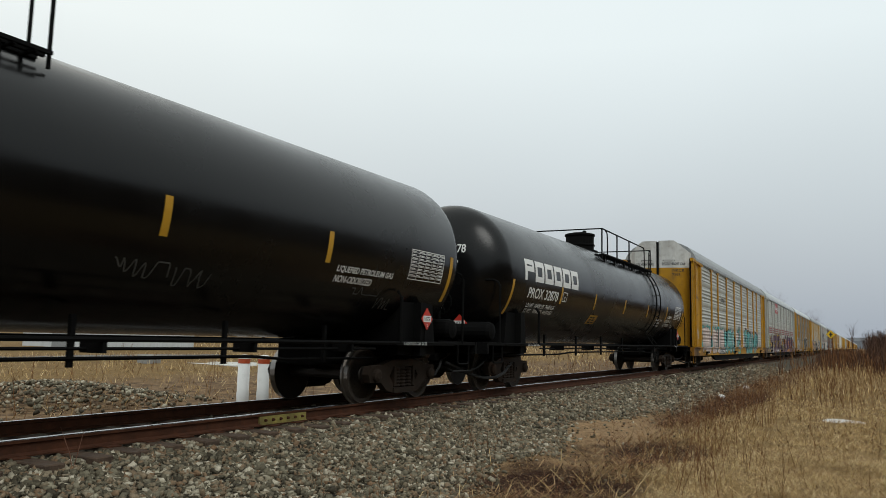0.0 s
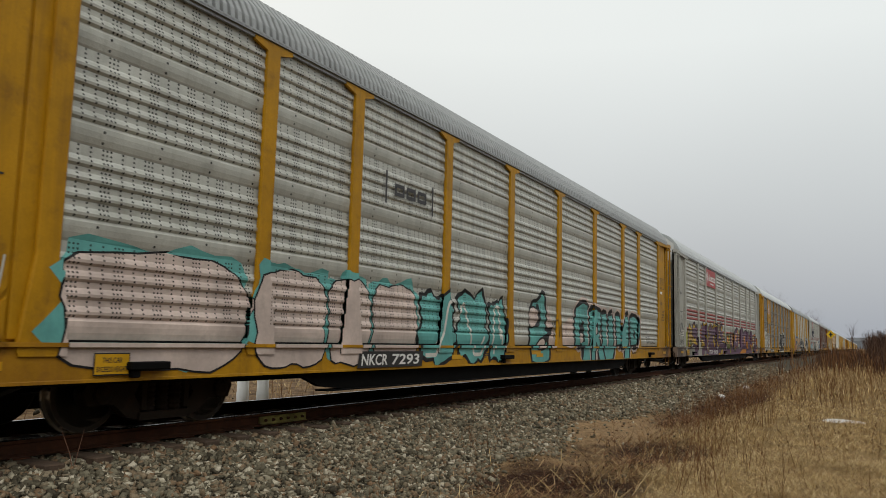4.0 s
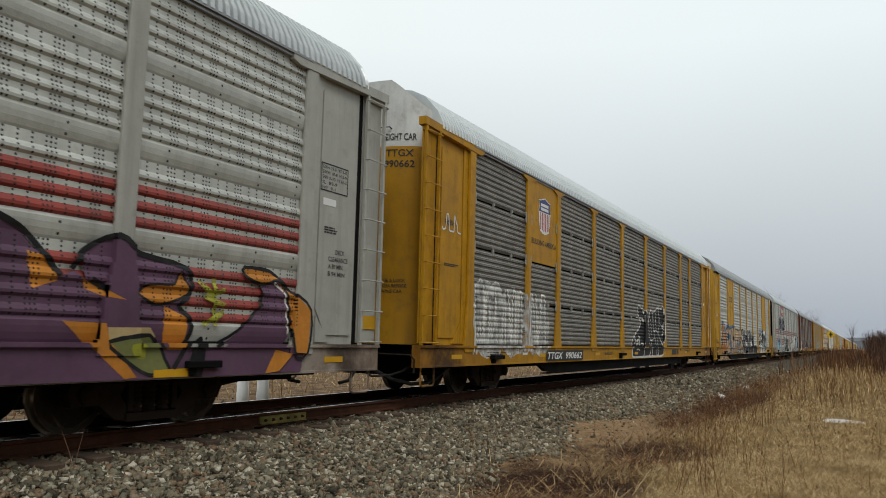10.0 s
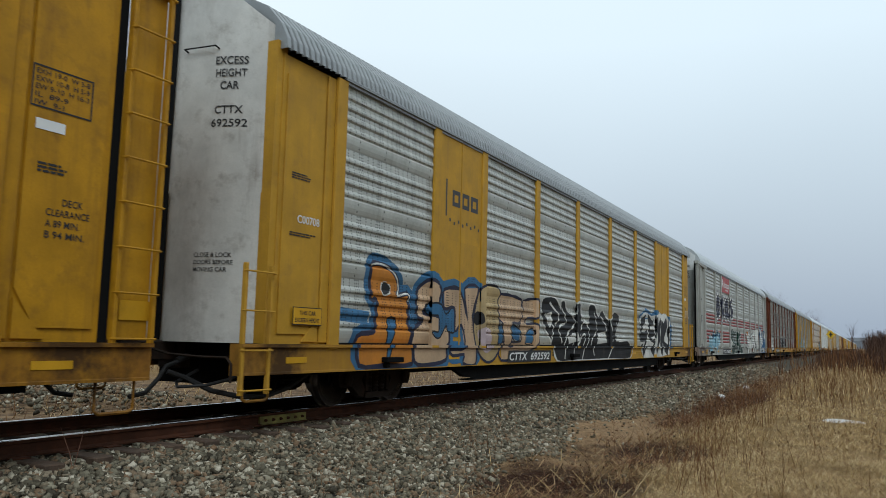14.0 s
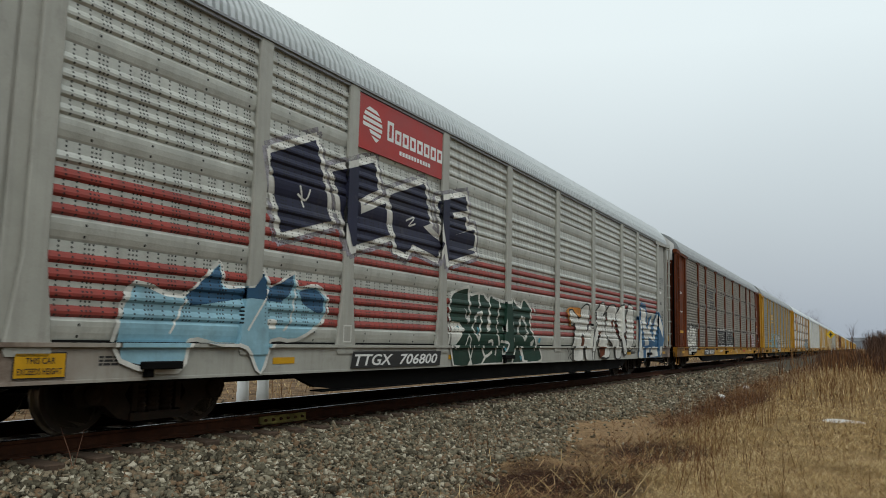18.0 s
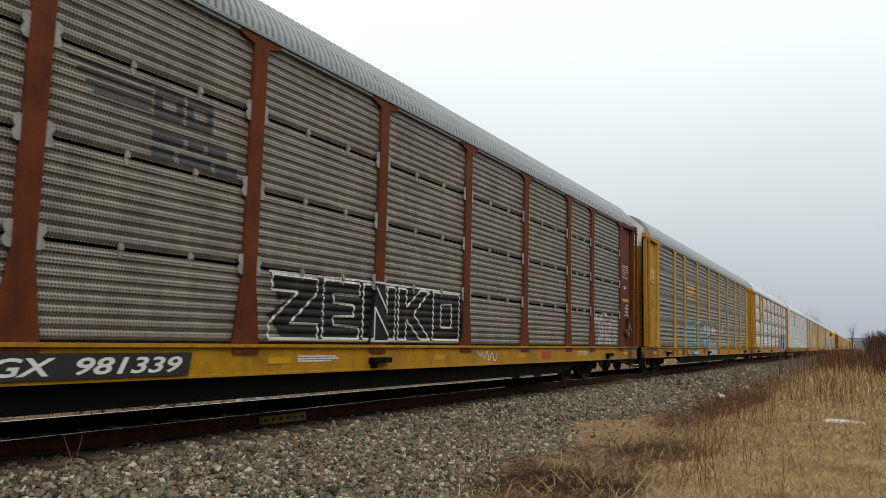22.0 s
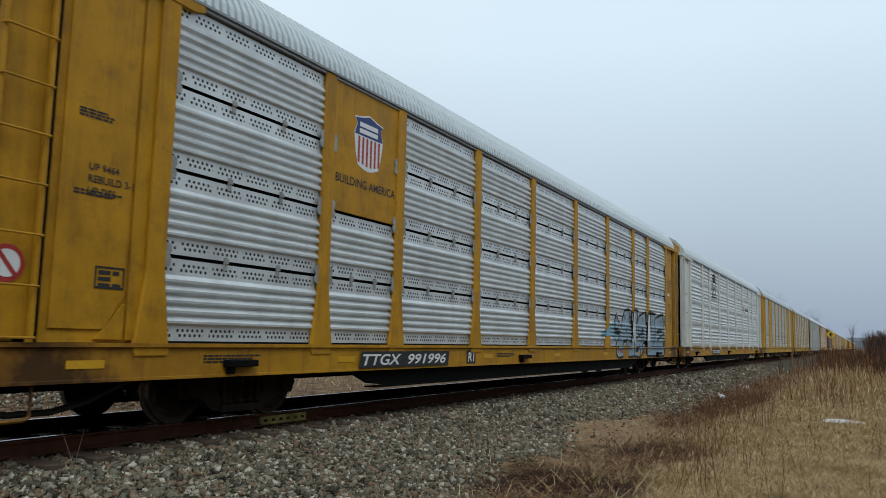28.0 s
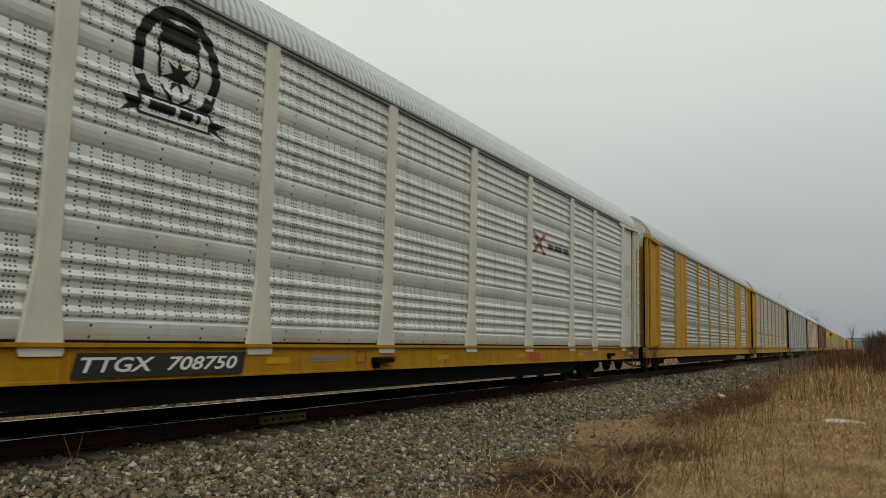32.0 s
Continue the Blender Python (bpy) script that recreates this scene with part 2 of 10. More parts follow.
def box(bm, x0, x1, y0, y1, z0, z1, bevel=0.0, mat=0):
    vs = [bm.verts.new(c) for c in ((x0, y0, z0), (x1, y0, z0), (x1, y1, z0), (x0, y1, z0), (x0, y0, z1), (x1, y0, z1), (x1, y1, z1), (x0, y1, z1))]
    fs = [bm.faces.new([vs[i] for i in f]) for f in ((3, 2, 1, 0), (4, 5, 6, 7), (0, 1, 5, 4), (1, 2, 6, 5), (2, 3, 7, 6), (3, 0, 4, 7))]
    for f in fs:
        f.material_index = mat
    if bevel:
        es = list({e for f in fs for e in f.edges})
        bmesh.ops.bevel(bm, geom=es, offset=bevel, segments=1, affect="EDGES", material=mat)
    return bm


def boxes(*rows, bevel=0.0):
    bm = bmesh.new()
    for r in rows:
        box(bm, *r, bevel=bevel)
    return bm


def tube(bm, path, r, sides=8, caps=True, mat=0):
    """A round bar along a list of points."""
    pts = [Vector(p) for p in path]
    rings = []
    for i, p in enumerate(pts):
        d = ((pts[min(i + 1, len(pts) - 1)] - p).normalized() + (p - pts[max(i - 1, 0)]).normalized()).normalized()
        up = Vector((0, 0, 1)) if abs(d.z) < 0.9 else Vector((1, 0, 0))
        a = d.cross(up).normalized()
        b = d.cross(a)
        rr = r[i] if isinstance(r, (list, tuple)) else r
        rings.append([bm.verts.new(p + rr * (a * math.cos(k * math.tau / sides) + b * math.sin(k * math.tau / sides))) for k in range(sides)])
    for s, t in zip(rings, rings[1:]):
        for k in range(sides):
            bm.faces.new((s[k], s[(k + 1) % sides], t[(k + 1) % sides], t[k])).material_index = mat
    if caps:
        bm.faces.new(rings[0][::-1]).material_index = mat
        bm.faces.new(rings[-1]).material_index = mat
    return bm


def lathe(bm, profile, axis="y", sides=24, mat=0, centre=(0, 0, 0)):
    """A turned body: profile of (along, radius) about an axis."""
    rings = []
    for a, r in profile:
        ring = []
        for k in range(sides):
            c, s = r * math.cos(k * math.tau / sides), r * math.sin(k * math.tau / sides)
            p = {"x": (a, c, s), "y": (c, a, s), "z": (c, s, a)}[axis]
            ring.append(bm.verts.new((p[0] + centre[0], p[1] + centre[1], p[2] + centre[2])))
        rings.append(ring)
    for s, t in zip(rings, rings[1:]):
        for k in range(sides):
            bm.faces.new((s[k], s[(k + 1) % sides], t[(k + 1) % sides], t[k])).material_index = mat
    bm.faces.new(rings[0][::-1]).material_index = mat
    bm.faces.new(rings[-1]).material_index = mat
    bmesh.ops.recalc_face_normals(bm, faces=bm.faces[:])
    return bm


def prism(bm, outline, x0, x1, mat=0):
    """An outline in (y, z), counter-clockwise seen from +x, given thickness from x0 to x1."""
    a = [bm.verts.new((x0, y, z)) for y, z in outline]
    b = [bm.verts.new((x1, y, z)) for y, z in outline]
    n = len(a)
    bm.faces.new(a[::-1]).material_index = mat
    bm.faces.new(b).material_index = mat
    for i in range(n):
        bm.faces.new((a[i], a[(i + 1) % n], b[(i + 1) % n], b[i])).material_index = mat
    return bm


KEPT = {}


def kept(key, make):
    """Shares mesh data between alike parts."""
    if key not in KEPT:
        KEPT[key] = make()
    return KEPT[key]


def letters(text, height, bold=0.0, width=None, lean=0.0, res=3, gap=1.0):
    """Flat lettering as (points, faces) in (u, v), standing on v = 0 with capital height `height`, starting at u = 0."""
    cu = bpy.data.curves.new("lettering", "FONT")
    cu.body, cu.size, cu.offset, cu.shear, cu.resolution_u, cu.space_character = text, 1.0, bold, lean, res, gap
    cu.space_line = 0.95
    ob = bpy.data.objects.new("lettering", cu)
    me = bpy.data.meshes.new_from_object(ob)
    pts = np.array([v.co[:2] for v in me.vertices])
    faces = [tuple(p.vertices) for p in me.polygons]
    bpy.data.meshes.remove(me)
    bpy.data.objects.remove(ob)
    bpy.data.curves.remove(cu)
    lo, hi = pts.min(0), pts.max(0)
    lines = text.count("\n") + 1
    pts = (pts - lo) * (height / (hi - lo)[1] if lines == 1 else height / 0.69)
    if width:
        pts[:, 0] *= width / (hi - lo)[0] * (1 / (height / (hi - lo)[1]) if lines == 1 else 0.69 / height)
    return pts, faces


def flat_mesh(name, pts, faces, material, at):
    """Lettering laid on a surface: at(u, v) gives the place in space."""
    me = bpy.data.meshes.new(name)
    me.from_pydata([at(u, v) for u, v in pts], [], faces)
    me.materials.append(material)
    return me


# ---- bi-level and tri-level auto racks ----
# A car's own axes: y = 0 at the front ladder, +y towards the rear, x = +1.6 the side towards the camera, z = 0 the rail top.
LONG = 28.0
POSTS = (1.85, 4.75, 6.70, 9.60, 12.50, 15.50, 18.40, 21.30, 23.25, 26.15)
Z0, ROW, ROWS = 0.97, 0.955, 4
WALL = 1.535
PROUD = 0.068
ROOF = ((1.63, 4.84), (1.61, 4.98), (1.50, 5.20), (1.24, 5.49), (0.95, 5.64), (0.5, 5.74), (0.0, 5.77))


def ridge_rows(kind):
    """Knots (z, depth, ridge number or -1) of one panel, from its foot to its head."""
    out = []
    if kind == "wide":
        # the foot curves under, then four rounded ridges and a flat head
        out = [(0.0, -0.012, -1), (0.03, 0.001, -1), (0.09, 0.018, -1), (0.15, 0.027, -1), (0.20, 0.029, -1), (0.228, 0.003, -1)]
        for k, c in enumerate((0.28, 0.45, 0.62, 0.78)):
            out += [(c - 0.044, 0.0, -1), (c - 0.016, 0.027, k), (c + 0.012, 0.030, k), (c + 0.046, 0.015, k), (c + 0.068, 0.0, k)]
        out += [(0.955, 0.0, -1)]
    elif kind == "fine":
        for k in range(8):
            c = 0.07 + 0.113 * k
            out += [(c - 0.048, 0.0, -1), (c - 0.018, 0.020, k), (c + 0.014, 0.021, k), (c + 0.052, 0.0, k)]
        out = [(0.008, 0.0, -1)] + out + [(0.925, 0.004, -1)]
    else:
        for k in range(5):
            c = 0.235 + 0.112 * k
            out += [(c - 0.045, 0.0, -1), (c - 0.020, 0.040, k), (c + 0.006, 0.042, k), (c + 0.055, 0.0, k)]
        out = [(0.008, 0.0, -1)] + out + [(0.92, 0.0, -1)]
    return out


def wall_knots(kind):
    ks = []
    for r in range(ROWS):
        ks += [(Z0 + r * ROW + z, d) for z, d, _ in ridge_rows(kind)]
    return ks


def panel_mesh(kind, width, material, red=(), red_mat=None, rows=1):
    verts, faces, mats = [], [], []
    for r in range(rows):
        ks = ridge_rows(kind)
        b = len(verts)
        for z, d, _ in ks:
            verts += [(d, 0, z + r * ROW), (d, width, z + r * ROW)]
        for i in range(len(ks) - 1):
            j = b + 2 * i
            faces.append((j, j + 1, j + 3, j + 2))
            mats.append(1 if ks[i + 1][2] >= 0 and ks[i + 1][2] in red else 0)
        if r:
            faces.append((b - 2, b - 1, b + 1, b))
            mats.append(0)
    me = bpy.data.meshes.new("panel")
    me.from_pydata(verts, [], faces)
    me.materials.append(material)
    if red:
        me.materials.append(red_mat)
        me.polygons.foreach_set("material_index", mats)
    return me


def post_mesh(material, flare, head):
    """An upright post: one bent plate, flared at its foot or straight, with or without a wide head."""
    bm = bmesh.new()
    w = 0.12
    foot = ((-w, 1.75), (-0.235, 0.90), (-0.21, 0.84), (0.21, 0.84), (0.235, 0.90), (w, 1.75)) if flare else ((-w, 0.90), (w, 0.90))
    cap = ((w, 4.68), (0.36, 4.75), (0.36, 4.81), (-0.36, 4.81), (-0.36, 4.75), (-w, 4.68)) if head else ((w, 4.81), (-w, 4.81))
    prism(bm, foot + cap, 0.02, PROUD)
    bmesh.ops.recalc_face_normals(bm, faces=bm.faces[:])
    side = [e for e in bm.edges if all(abs(v.co.x - PROUD) < 1e-6 for v in e.verts) and e.calc_length() > 0.5]
    bmesh.ops.bevel(bm, geom=side, offset=0.012, segments=1, affect="EDGES")
    return mesh_of(bm, "post", material)


def clip_mesh(material):
    """A bent latch plate beside a post."""
    bm = bmesh.new()
    prism(bm, ((-0.045, -0.13), (0.005, -0.125), (0.032, -0.095), (0.035, -0.045), (0.008, -0.005), (0.035, 0.035), (0.032, 0.09), (0.005, 0.12), (-0.045, 0.125)), 0.040, 0.055)
    bmesh.ops.recalc_face_normals(bm, faces=bm.faces[:])
    return mesh_of(bm, "latch", material)


def hasp_mesh(material):
    """A small dark hasp that ties two rows of panels together across their seam."""
    bm = boxes((0.0, 0.034, -0.018, 0.018, -0.11, 0.05), (0.03, 0.046, -0.03, 0.03, -0.03, 0.03), bevel=0.004)
    return mesh_of(bm, "hasp", material)


def roof_mesh(material, ribbed=True, length=LONG - 1.1):
    """A sheet roof with broad flat ribs and narrow grooves between them, pressed along its own slope."""
    pitch = 0.125 if ribbed else 0.6
    rows = []
    for i in range(int(length / pitch)):
        rows += [(pitch * (i + q), d) for q, d in ((0.0, -0.005), (0.12, 0.0), (0.52, 0.0), (0.64, -0.045), (0.90, -0.045))]
    rows.append((length, 0.0))
    prof = [(x, z) for x, z in ROOF] + [(-x, z) for x, z in ROOF[-2::-1]]
    verts, faces = [], []
    for y, d in rows:
        for x, z in prof:
            out = min(1.0, abs(x) / 1.62) ** 1.5
            verts.append((x + d * out * (1 if x > 0 else -1), 0.55 + y, z + d * math.sqrt(1 - out * out)))
    k, n = len(prof), len(rows) - 1
    for i in range(n):
        for j in range(k - 1):
            faces.append((i * k + j, (i + 1) * k + j, (i + 1) * k + j + 1, i * k + j + 1))
    for e in (0, n):
        f = tuple(e * k + j for j in range(k))
        faces.append(f if e else f[::-1])
    me = bpy.data.meshes.new("roof")
    me.from_pydata(verts, [], faces)
    me.materials.append(material)
    return me


def door_y(x):
    """How far forward the bowed end doors reach at x."""
    return 0.14 + 0.42 * min(1.0, abs(x) / 1.40) ** 3


def end_door_mesh(material):
    """One curved leaf of the end doors, from the middle to the side, with a framed edge."""
    bm = bmesh.new()
    n = 13
    cols = []
    for i in range(n):
        x = 0.045 + (1.40 - 0.045) * i / (n - 1)
        y = door_y(x)
        cols.append((x, y, 5.76 - 0.88 * max(0.0, x - 0.74)))
    bands = (0.97, 1.15, 2.9, 2.93, 4.52, 4.75)
    grid = []
    for x, y, top in cols:
        grid.append([bm.verts.new((x, y - (0.012 if z == 2.93 else 0), z)) for z in bands] + [bm.verts.new((x, y, top))])
    for a, b in zip(grid, grid[1:]):
        for k in range(len(bands)):
            bm.faces.new((a[k], b[k], b[k + 1], a[k + 1]))
    # inner edge return
    inner = [bm.verts.new((v.co.x, v.co.y + 0.12, v.co.z)) for v in grid[0]]
    for k in range(len(bands)):
        bm.faces.new((inner[k], grid[0][k], grid[0][k + 1], inner[k + 1]))
    me = mesh_of(bm, "end_door", material)
    for p in me.polygons:
        p.use_smooth = True
    return me


def wheelset_mesh(r):
    bm = bmesh.new()
    for s in (-1, 1):
        a = s * 0.7525
        lathe(bm, [(a - 0.07, r - 0.045), (a - 0.07, r - 0.004), (a + 0.055, r)] if s > 0 else [(a + 0.07, r - 0.045), (a + 0.07, r - 0.004), (a - 0.055, r)], "x", 30, 1)
        side = 0.055 if s > 0 else -0.055
        lathe(bm, [(a + side, r - 0.002), (a + side * 1.05, r - 0.06), (a + side * 0.35, r - 0.09), (a + side * 0.2, 0.17), (a + side * 1.3, 0.14), (a + side * 1.3, 0.05)], "x", 30, 0)
        inn = -side * 1.3
        lathe(bm, [(a + inn, r + 0.026), (a + inn * 0.55, r + 0.026), (a + inn * 0.5, r - 0.02)], "x", 30, 1)
        lathe(bm, [(a + inn * 1.01, r + 0.02), (a + inn, r - 0.07), (a + inn * 0.3, r - 0.1), (a + inn * 0.2, 0.15), (a + inn, 0.12)], "x", 30, 0)
        for k in range(3):
            b = k * math.tau / 3
            lathe(bm, [(a + side * 1.3, 0.018), (a + side * 1.7, 0.018)], "x", 6, 0, (0, 0.09 * math.cos(b), 0.09 * math.sin(b)))
    lathe(bm, [(-0.98, 0.075), (0.98, 0.075)], "x", 10, 0)
    return mesh_of(bm, "wheelset", [M["wheel"], M["tread"]])


def side_frame_mesh(wb, r):
    """Cast side frame with spring window, pedestal ends and bearing caps, centred on the truck."""
    bm = bmesh.new()
    h = wb / 2
    x0, x1 = 0.93, 1.06
    z = r
    prism(bm, ((-h - 0.22, z + 0.02), (-h - 0.16, z - 0.12), (-h + 0.16, z - 0.12), (-h + 0.34, z - 0.26), (-0.36, z - 0.30), (-0.34, z - 0.16), (-h + 0.42, z - 0.02),
               (-0.34, z + 0.13), (0.34, z + 0.13), (h - 0.42, z - 0.02), (0.34, z - 0.16), (0.36, z - 0.30), (h - 0.34, z - 0.26), (h - 0.16, z - 0.12), (h + 0.16, z - 0.12),
               (h + 0.22, z + 0.02), (h + 0.16, z + 0.15), (h - 0.2, z + 0.17), (0.4, z + 0.25), (-0.4, z + 0.25), (-h + 0.2, z + 0.17), (-h - 0.16, z + 0.15)), x0, x1)
    box(bm, x0, x1 + 0.02, -0.34, -0.27, z - 0.20, z + 0.14)
    box(bm, x0, x1 + 0.02, 0.27, 0.34, z - 0.20, z + 0.14)
    box(bm, x0 - 0.04, x1 + 0.03, -0.36, 0.36, z - 0.31, z - 0.22)
    for y in (-h, h):
        lathe(bm, [(x0, 0.115), (x1 + 0.05, 0.105), (x1 + 0.075, 0.06)], "x", 14, 0, (0, y, z))
    bmesh.ops.recalc_face_normals(bm, faces=bm.faces[:])
    return mesh_of(bm, "side_frame", M["truck"])


def springs_mesh(r):
    bm = bmesh.new()
    prof = []
    for k in range(13):
        prof.append((r - 0.22 + 0.028 * k, 0.085 if k % 2 else 0.066))
    lathe(bm, prof, "z", 10, 0, (1.0, 0, 0))
    return mesh_of(bm, "spring", M["truck"])


def truck(parent, y, wb, r, spins, cheap=False):
    """A four-wheel truck under a car; its wheelsets are keyed to roll."""
    if cheap:
        def make():
            bm = bmesh.new()
            for s in (-wb / 2, wb / 2):
                for x in (-0.75, 0.75):
                    lathe(bm, [(x - 0.06, r), (x + 0.06, r)], "x", 14, 0, (0, s, r))
            for x in (-1.05, 0.95):
                prism(bm, ((-wb / 2 - 0.2, r - 0.1), (wb / 2 + 0.2, r - 0.1), (wb / 2 + 0.2, r + 0.14), (0.4, r + 0.25), (-0.4, r + 0.25), (-wb / 2 - 0.2, r + 0.14)), x, x + 0.1)
            box(bm, -0.95, 0.95, -0.25, 0.25, r - 0.05, r + 0.25)
            return mesh_of(bm, "truck", M["truck"])
        return part("truck", kept(("cheap", wb, r), make), None, parent, m=pose(0, y, 0))
    bol = kept(("bolster", r), lambda: mesh_of(boxes((-0.92, 0.92, -0.2, 0.2, r - 0.14, r + 0.2), (-0.3, 0.3, -0.3, 0.3, r + 0.12, r + 0.3), (0.7, 0.93, -0.26, 0.26, r + 0.02, r + 0.18), (-0.93, -0.7, -0.26, 0.26, r + 0.02, r + 0.18), bevel=0.02), "bolster", M["truck"]))
    t = part("truck", bol, None, parent, "rust-brown cast steel truck", m=pose(0, y, 0))
    for s in (0, 180):
        part("side_frame", kept(("side_frame", wb, r), lambda: side_frame_mesh(wb, r)), None, t, m=pose(0, 0, 0, 0, 0, s))
        for dy in (-0.19, 0.0, 0.19):
            part("spring", kept(("springs", r), lambda: springs_mesh(r)), None, t, m=pose(0, dy, 0, 0, 0, s))
    for s in (-wb / 2, wb / 2):
        w = part("wheelset", kept(("wheelset", r), lambda: wheelset_mesh(r)), None, t, "dark steel wheels with bright worn treads", m=pose(0, s, r))
        spins.append((w, s, r))
    return t


SPINS = []
FLARED = set()
PLATES = {}


def ladder_mesh(material, z0, z1, width=0.52, plate=True):
    bm = bmesh.new()
    box(bm, 0.0, 0.06, 0.0, 0.05, z0, z1, bevel=0.006)
    box(bm, 0.0, 0.06, width - 0.05, width, z0, z1, bevel=0.006)
    if plate:
        box(bm, -0.06, -0.03, 0.03, width - 0.03, z0 + 0.05, z1)
    return mesh_of(bm, "ladder", material)


def rung_mesh(material, width=0.52):
    bm = bmesh.new()
    tube(bm, [(0.03, 0.0, 0), (0.10, 0.02, 0), (0.10, width - 0.02, 0), (0.03, width, 0)], 0.013, 6)
    return mesh_of(bm, "rung", material)


def ladder(parent, m, material, z0=0.95, z1=4.78, width=0.52, count=9, rungs=True, plate=True):
    lad = part("ladder", kept(("ladder", material.name, z0, z1, width), lambda: ladder_mesh(material, z0, z1, width, plate)), None, parent, m=m)
    if rungs:
        for k in range(count):
            part("rung", kept(("rung", material.name, width), lambda: rung_mesh(material, width)), None, lad, m=pose(0, 0, z0 + 0.06 + k * (z1 - z0 - 0.16) / (count - 1)))
    return lad


def corner_mesh(material, ribs=True):
    """The closed side beside an end door, from the ladder to the first post, with pressed uprights."""
    bm = bmesh.new()
    box(bm, -0.05, 0.0, 0.62, 1.74, Z0, 4.80)
    box(bm, 0.0, 0.035, 1.56, 1.74, Z0 + 0.02, 4.78, bevel=0.008)
    if ribs:
        prism(bm, ((0.70, 1.10), (1.30, 1.10), (1.52, 1.45), (1.52, 4.55), (0.70, 4.55)), 0.002, 0.022)
        prism(bm, ((1.20, 1.0), (1.52, 1.0), (1.52, 1.36)), 0.0, 0.03)
    return mesh_of(bm, "corner_panel", material)


def header_mesh(material):
    bm = bmesh.new()
    prism(bm, ((-0.05, 4.78), (2.15, 4.70), (2.30, 4.74), (2.30, 4.84), (-0.05, 4.92)), -0.05, 0.10)
    prism(bm, ((0.0, 4.78), (0.0, 4.70), (0.5, 4.70), (0.5, 4.78)), 0.0, 0.06)
    return mesh_of(bm, "header", material)


def stirrup_mesh(material):
    bm = bmesh.new()
    tube(bm, [(0, 0.02, 0.64), (0, 0.02, 0.30), (0, 0.08, 0.27), (0, 0.42, 0.27), (0, 0.48, 0.30), (0, 0.48, 0.64)], 0.02, 6)
    return mesh_of(bm, "sill_step", material)


def coupler_mesh():
    bm = boxes((-0.12, 0.12, -0.36, 0.9, 0.72, 0.98), (-0.2, 0.2, 0.35, 0.9, 0.62, 1.02), bevel=0.02)
    prism(bm, ((-0.56, 0.68), (-0.30, 0.68), (-0.30, 1.02), (-0.56, 1.02)), -0.17, 0.17)
    box(bm, -0.19, -0.05, -0.66, -0.5, 0.70, 1.0, bevel=0.03)
    return mesh_of(bm, "coupler", M["truck"])


def hose_mesh(sag=0.34):
    bm = bmesh.new()
    tube(bm, [(0.32, 0.25, 0.72), (0.34, 0.02, 0.66), (0.36, -0.12, 0.5), (0.36, -0.3, sag), (0.3, -0.5, sag - 0.04)], 0.03, 7)
    tube(bm, [(0.30, 0.4, 0.78), (0.32, 0.2, 0.72)], 0.045, 7)
    # the brake line's slack loop below the deck
    tube(bm, [(1.0, 2.3, 0.62), (1.05, 1.9, 0.50), (1.1, 1.5, 0.36), (1.1, 1.1, 0.28), (1.0, 0.7, 0.27), (0.8, 0.35, 0.36), (0.6, 0.1, 0.52), (0.5, -0.1, 0.60)], 0.034, 7)
    tube(bm, [(0.9, 1.0, 0.64), (0.95, 0.5, 0.50), (0.95, 0.1, 0.44), (0.7, -0.12, 0.42), (0.45, 0.1, 0.46), (0.4, 0.5, 0.60)], 0.022, 6)
    return mesh_of(bm, "air_hose", M["hose"])


def lever_mesh():
    bm = bmesh.new()
    tube(bm, [(0.1, -0.12, 0.9), (0.5, -0.10, 0.82), (1.0, -0.08, 0.8), (1.42, -0.05, 0.8), (1.5, -0.05, 0.72), (1.5, -0.05, 0.5)], 0.016, 6)
    return mesh_of(bm, "uncoupling_lever", M["truck"])


def underframe_mesh():
    bm = boxes((-0.38, 0.38, 0.55, LONG - 0.55, 0.42, 0.90), (-1.44, 1.44, 0.45, LONG - 0.45, 0.80, 0.965))
    for y in np.arange(6.2, LONG - 5.5, 1.55):
        prism(bm, ((y - 0.06, 0.55), (y + 0.06, 0.55), (y + 0.06, 0.9), (y - 0.06, 0.9)), -1.42, 1.42)
    box(bm, 0.5, 0.95, 9.0, 10.1, 0.45, 0.8)
    tube(bm, [(0.7, 12.0, 0.62), (0.7, 13.3, 0.62)], 0.18, 10)
    tube(bm, [(1.3, 1.2, 0.56), (1.3, LONG - 1.2, 0.56)], 0.02, 5)
    return mesh_of(bm, "underframe", M["black"])


def skirt_mesh():
    """The black fish-bellied beam under the deck's edge, between the trucks."""
    bm = bmesh.new()
    prism(bm, ((5.6, 0.60), (6.2, 0.38), (7.0, 0.31), (LONG - 7.0, 0.31), (LONG - 6.2, 0.38), (LONG - 5.6, 0.60)), 1.36, 1.46)
    prism(bm, ((6.3, 0.31), (LONG - 6.3, 0.31), (LONG - 6.3, 0.33), (6.3, 0.33)), 1.28, 1.50)
    bmesh.ops.recalc_face_normals(bm, faces=bm.faces[:])
    return mesh_of(bm, "lower_beam", M["black"])


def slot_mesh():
    """A near-black strip that paints the shaded gap between the panels' feet and the deck."""
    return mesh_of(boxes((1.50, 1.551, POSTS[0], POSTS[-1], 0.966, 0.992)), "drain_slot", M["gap"])


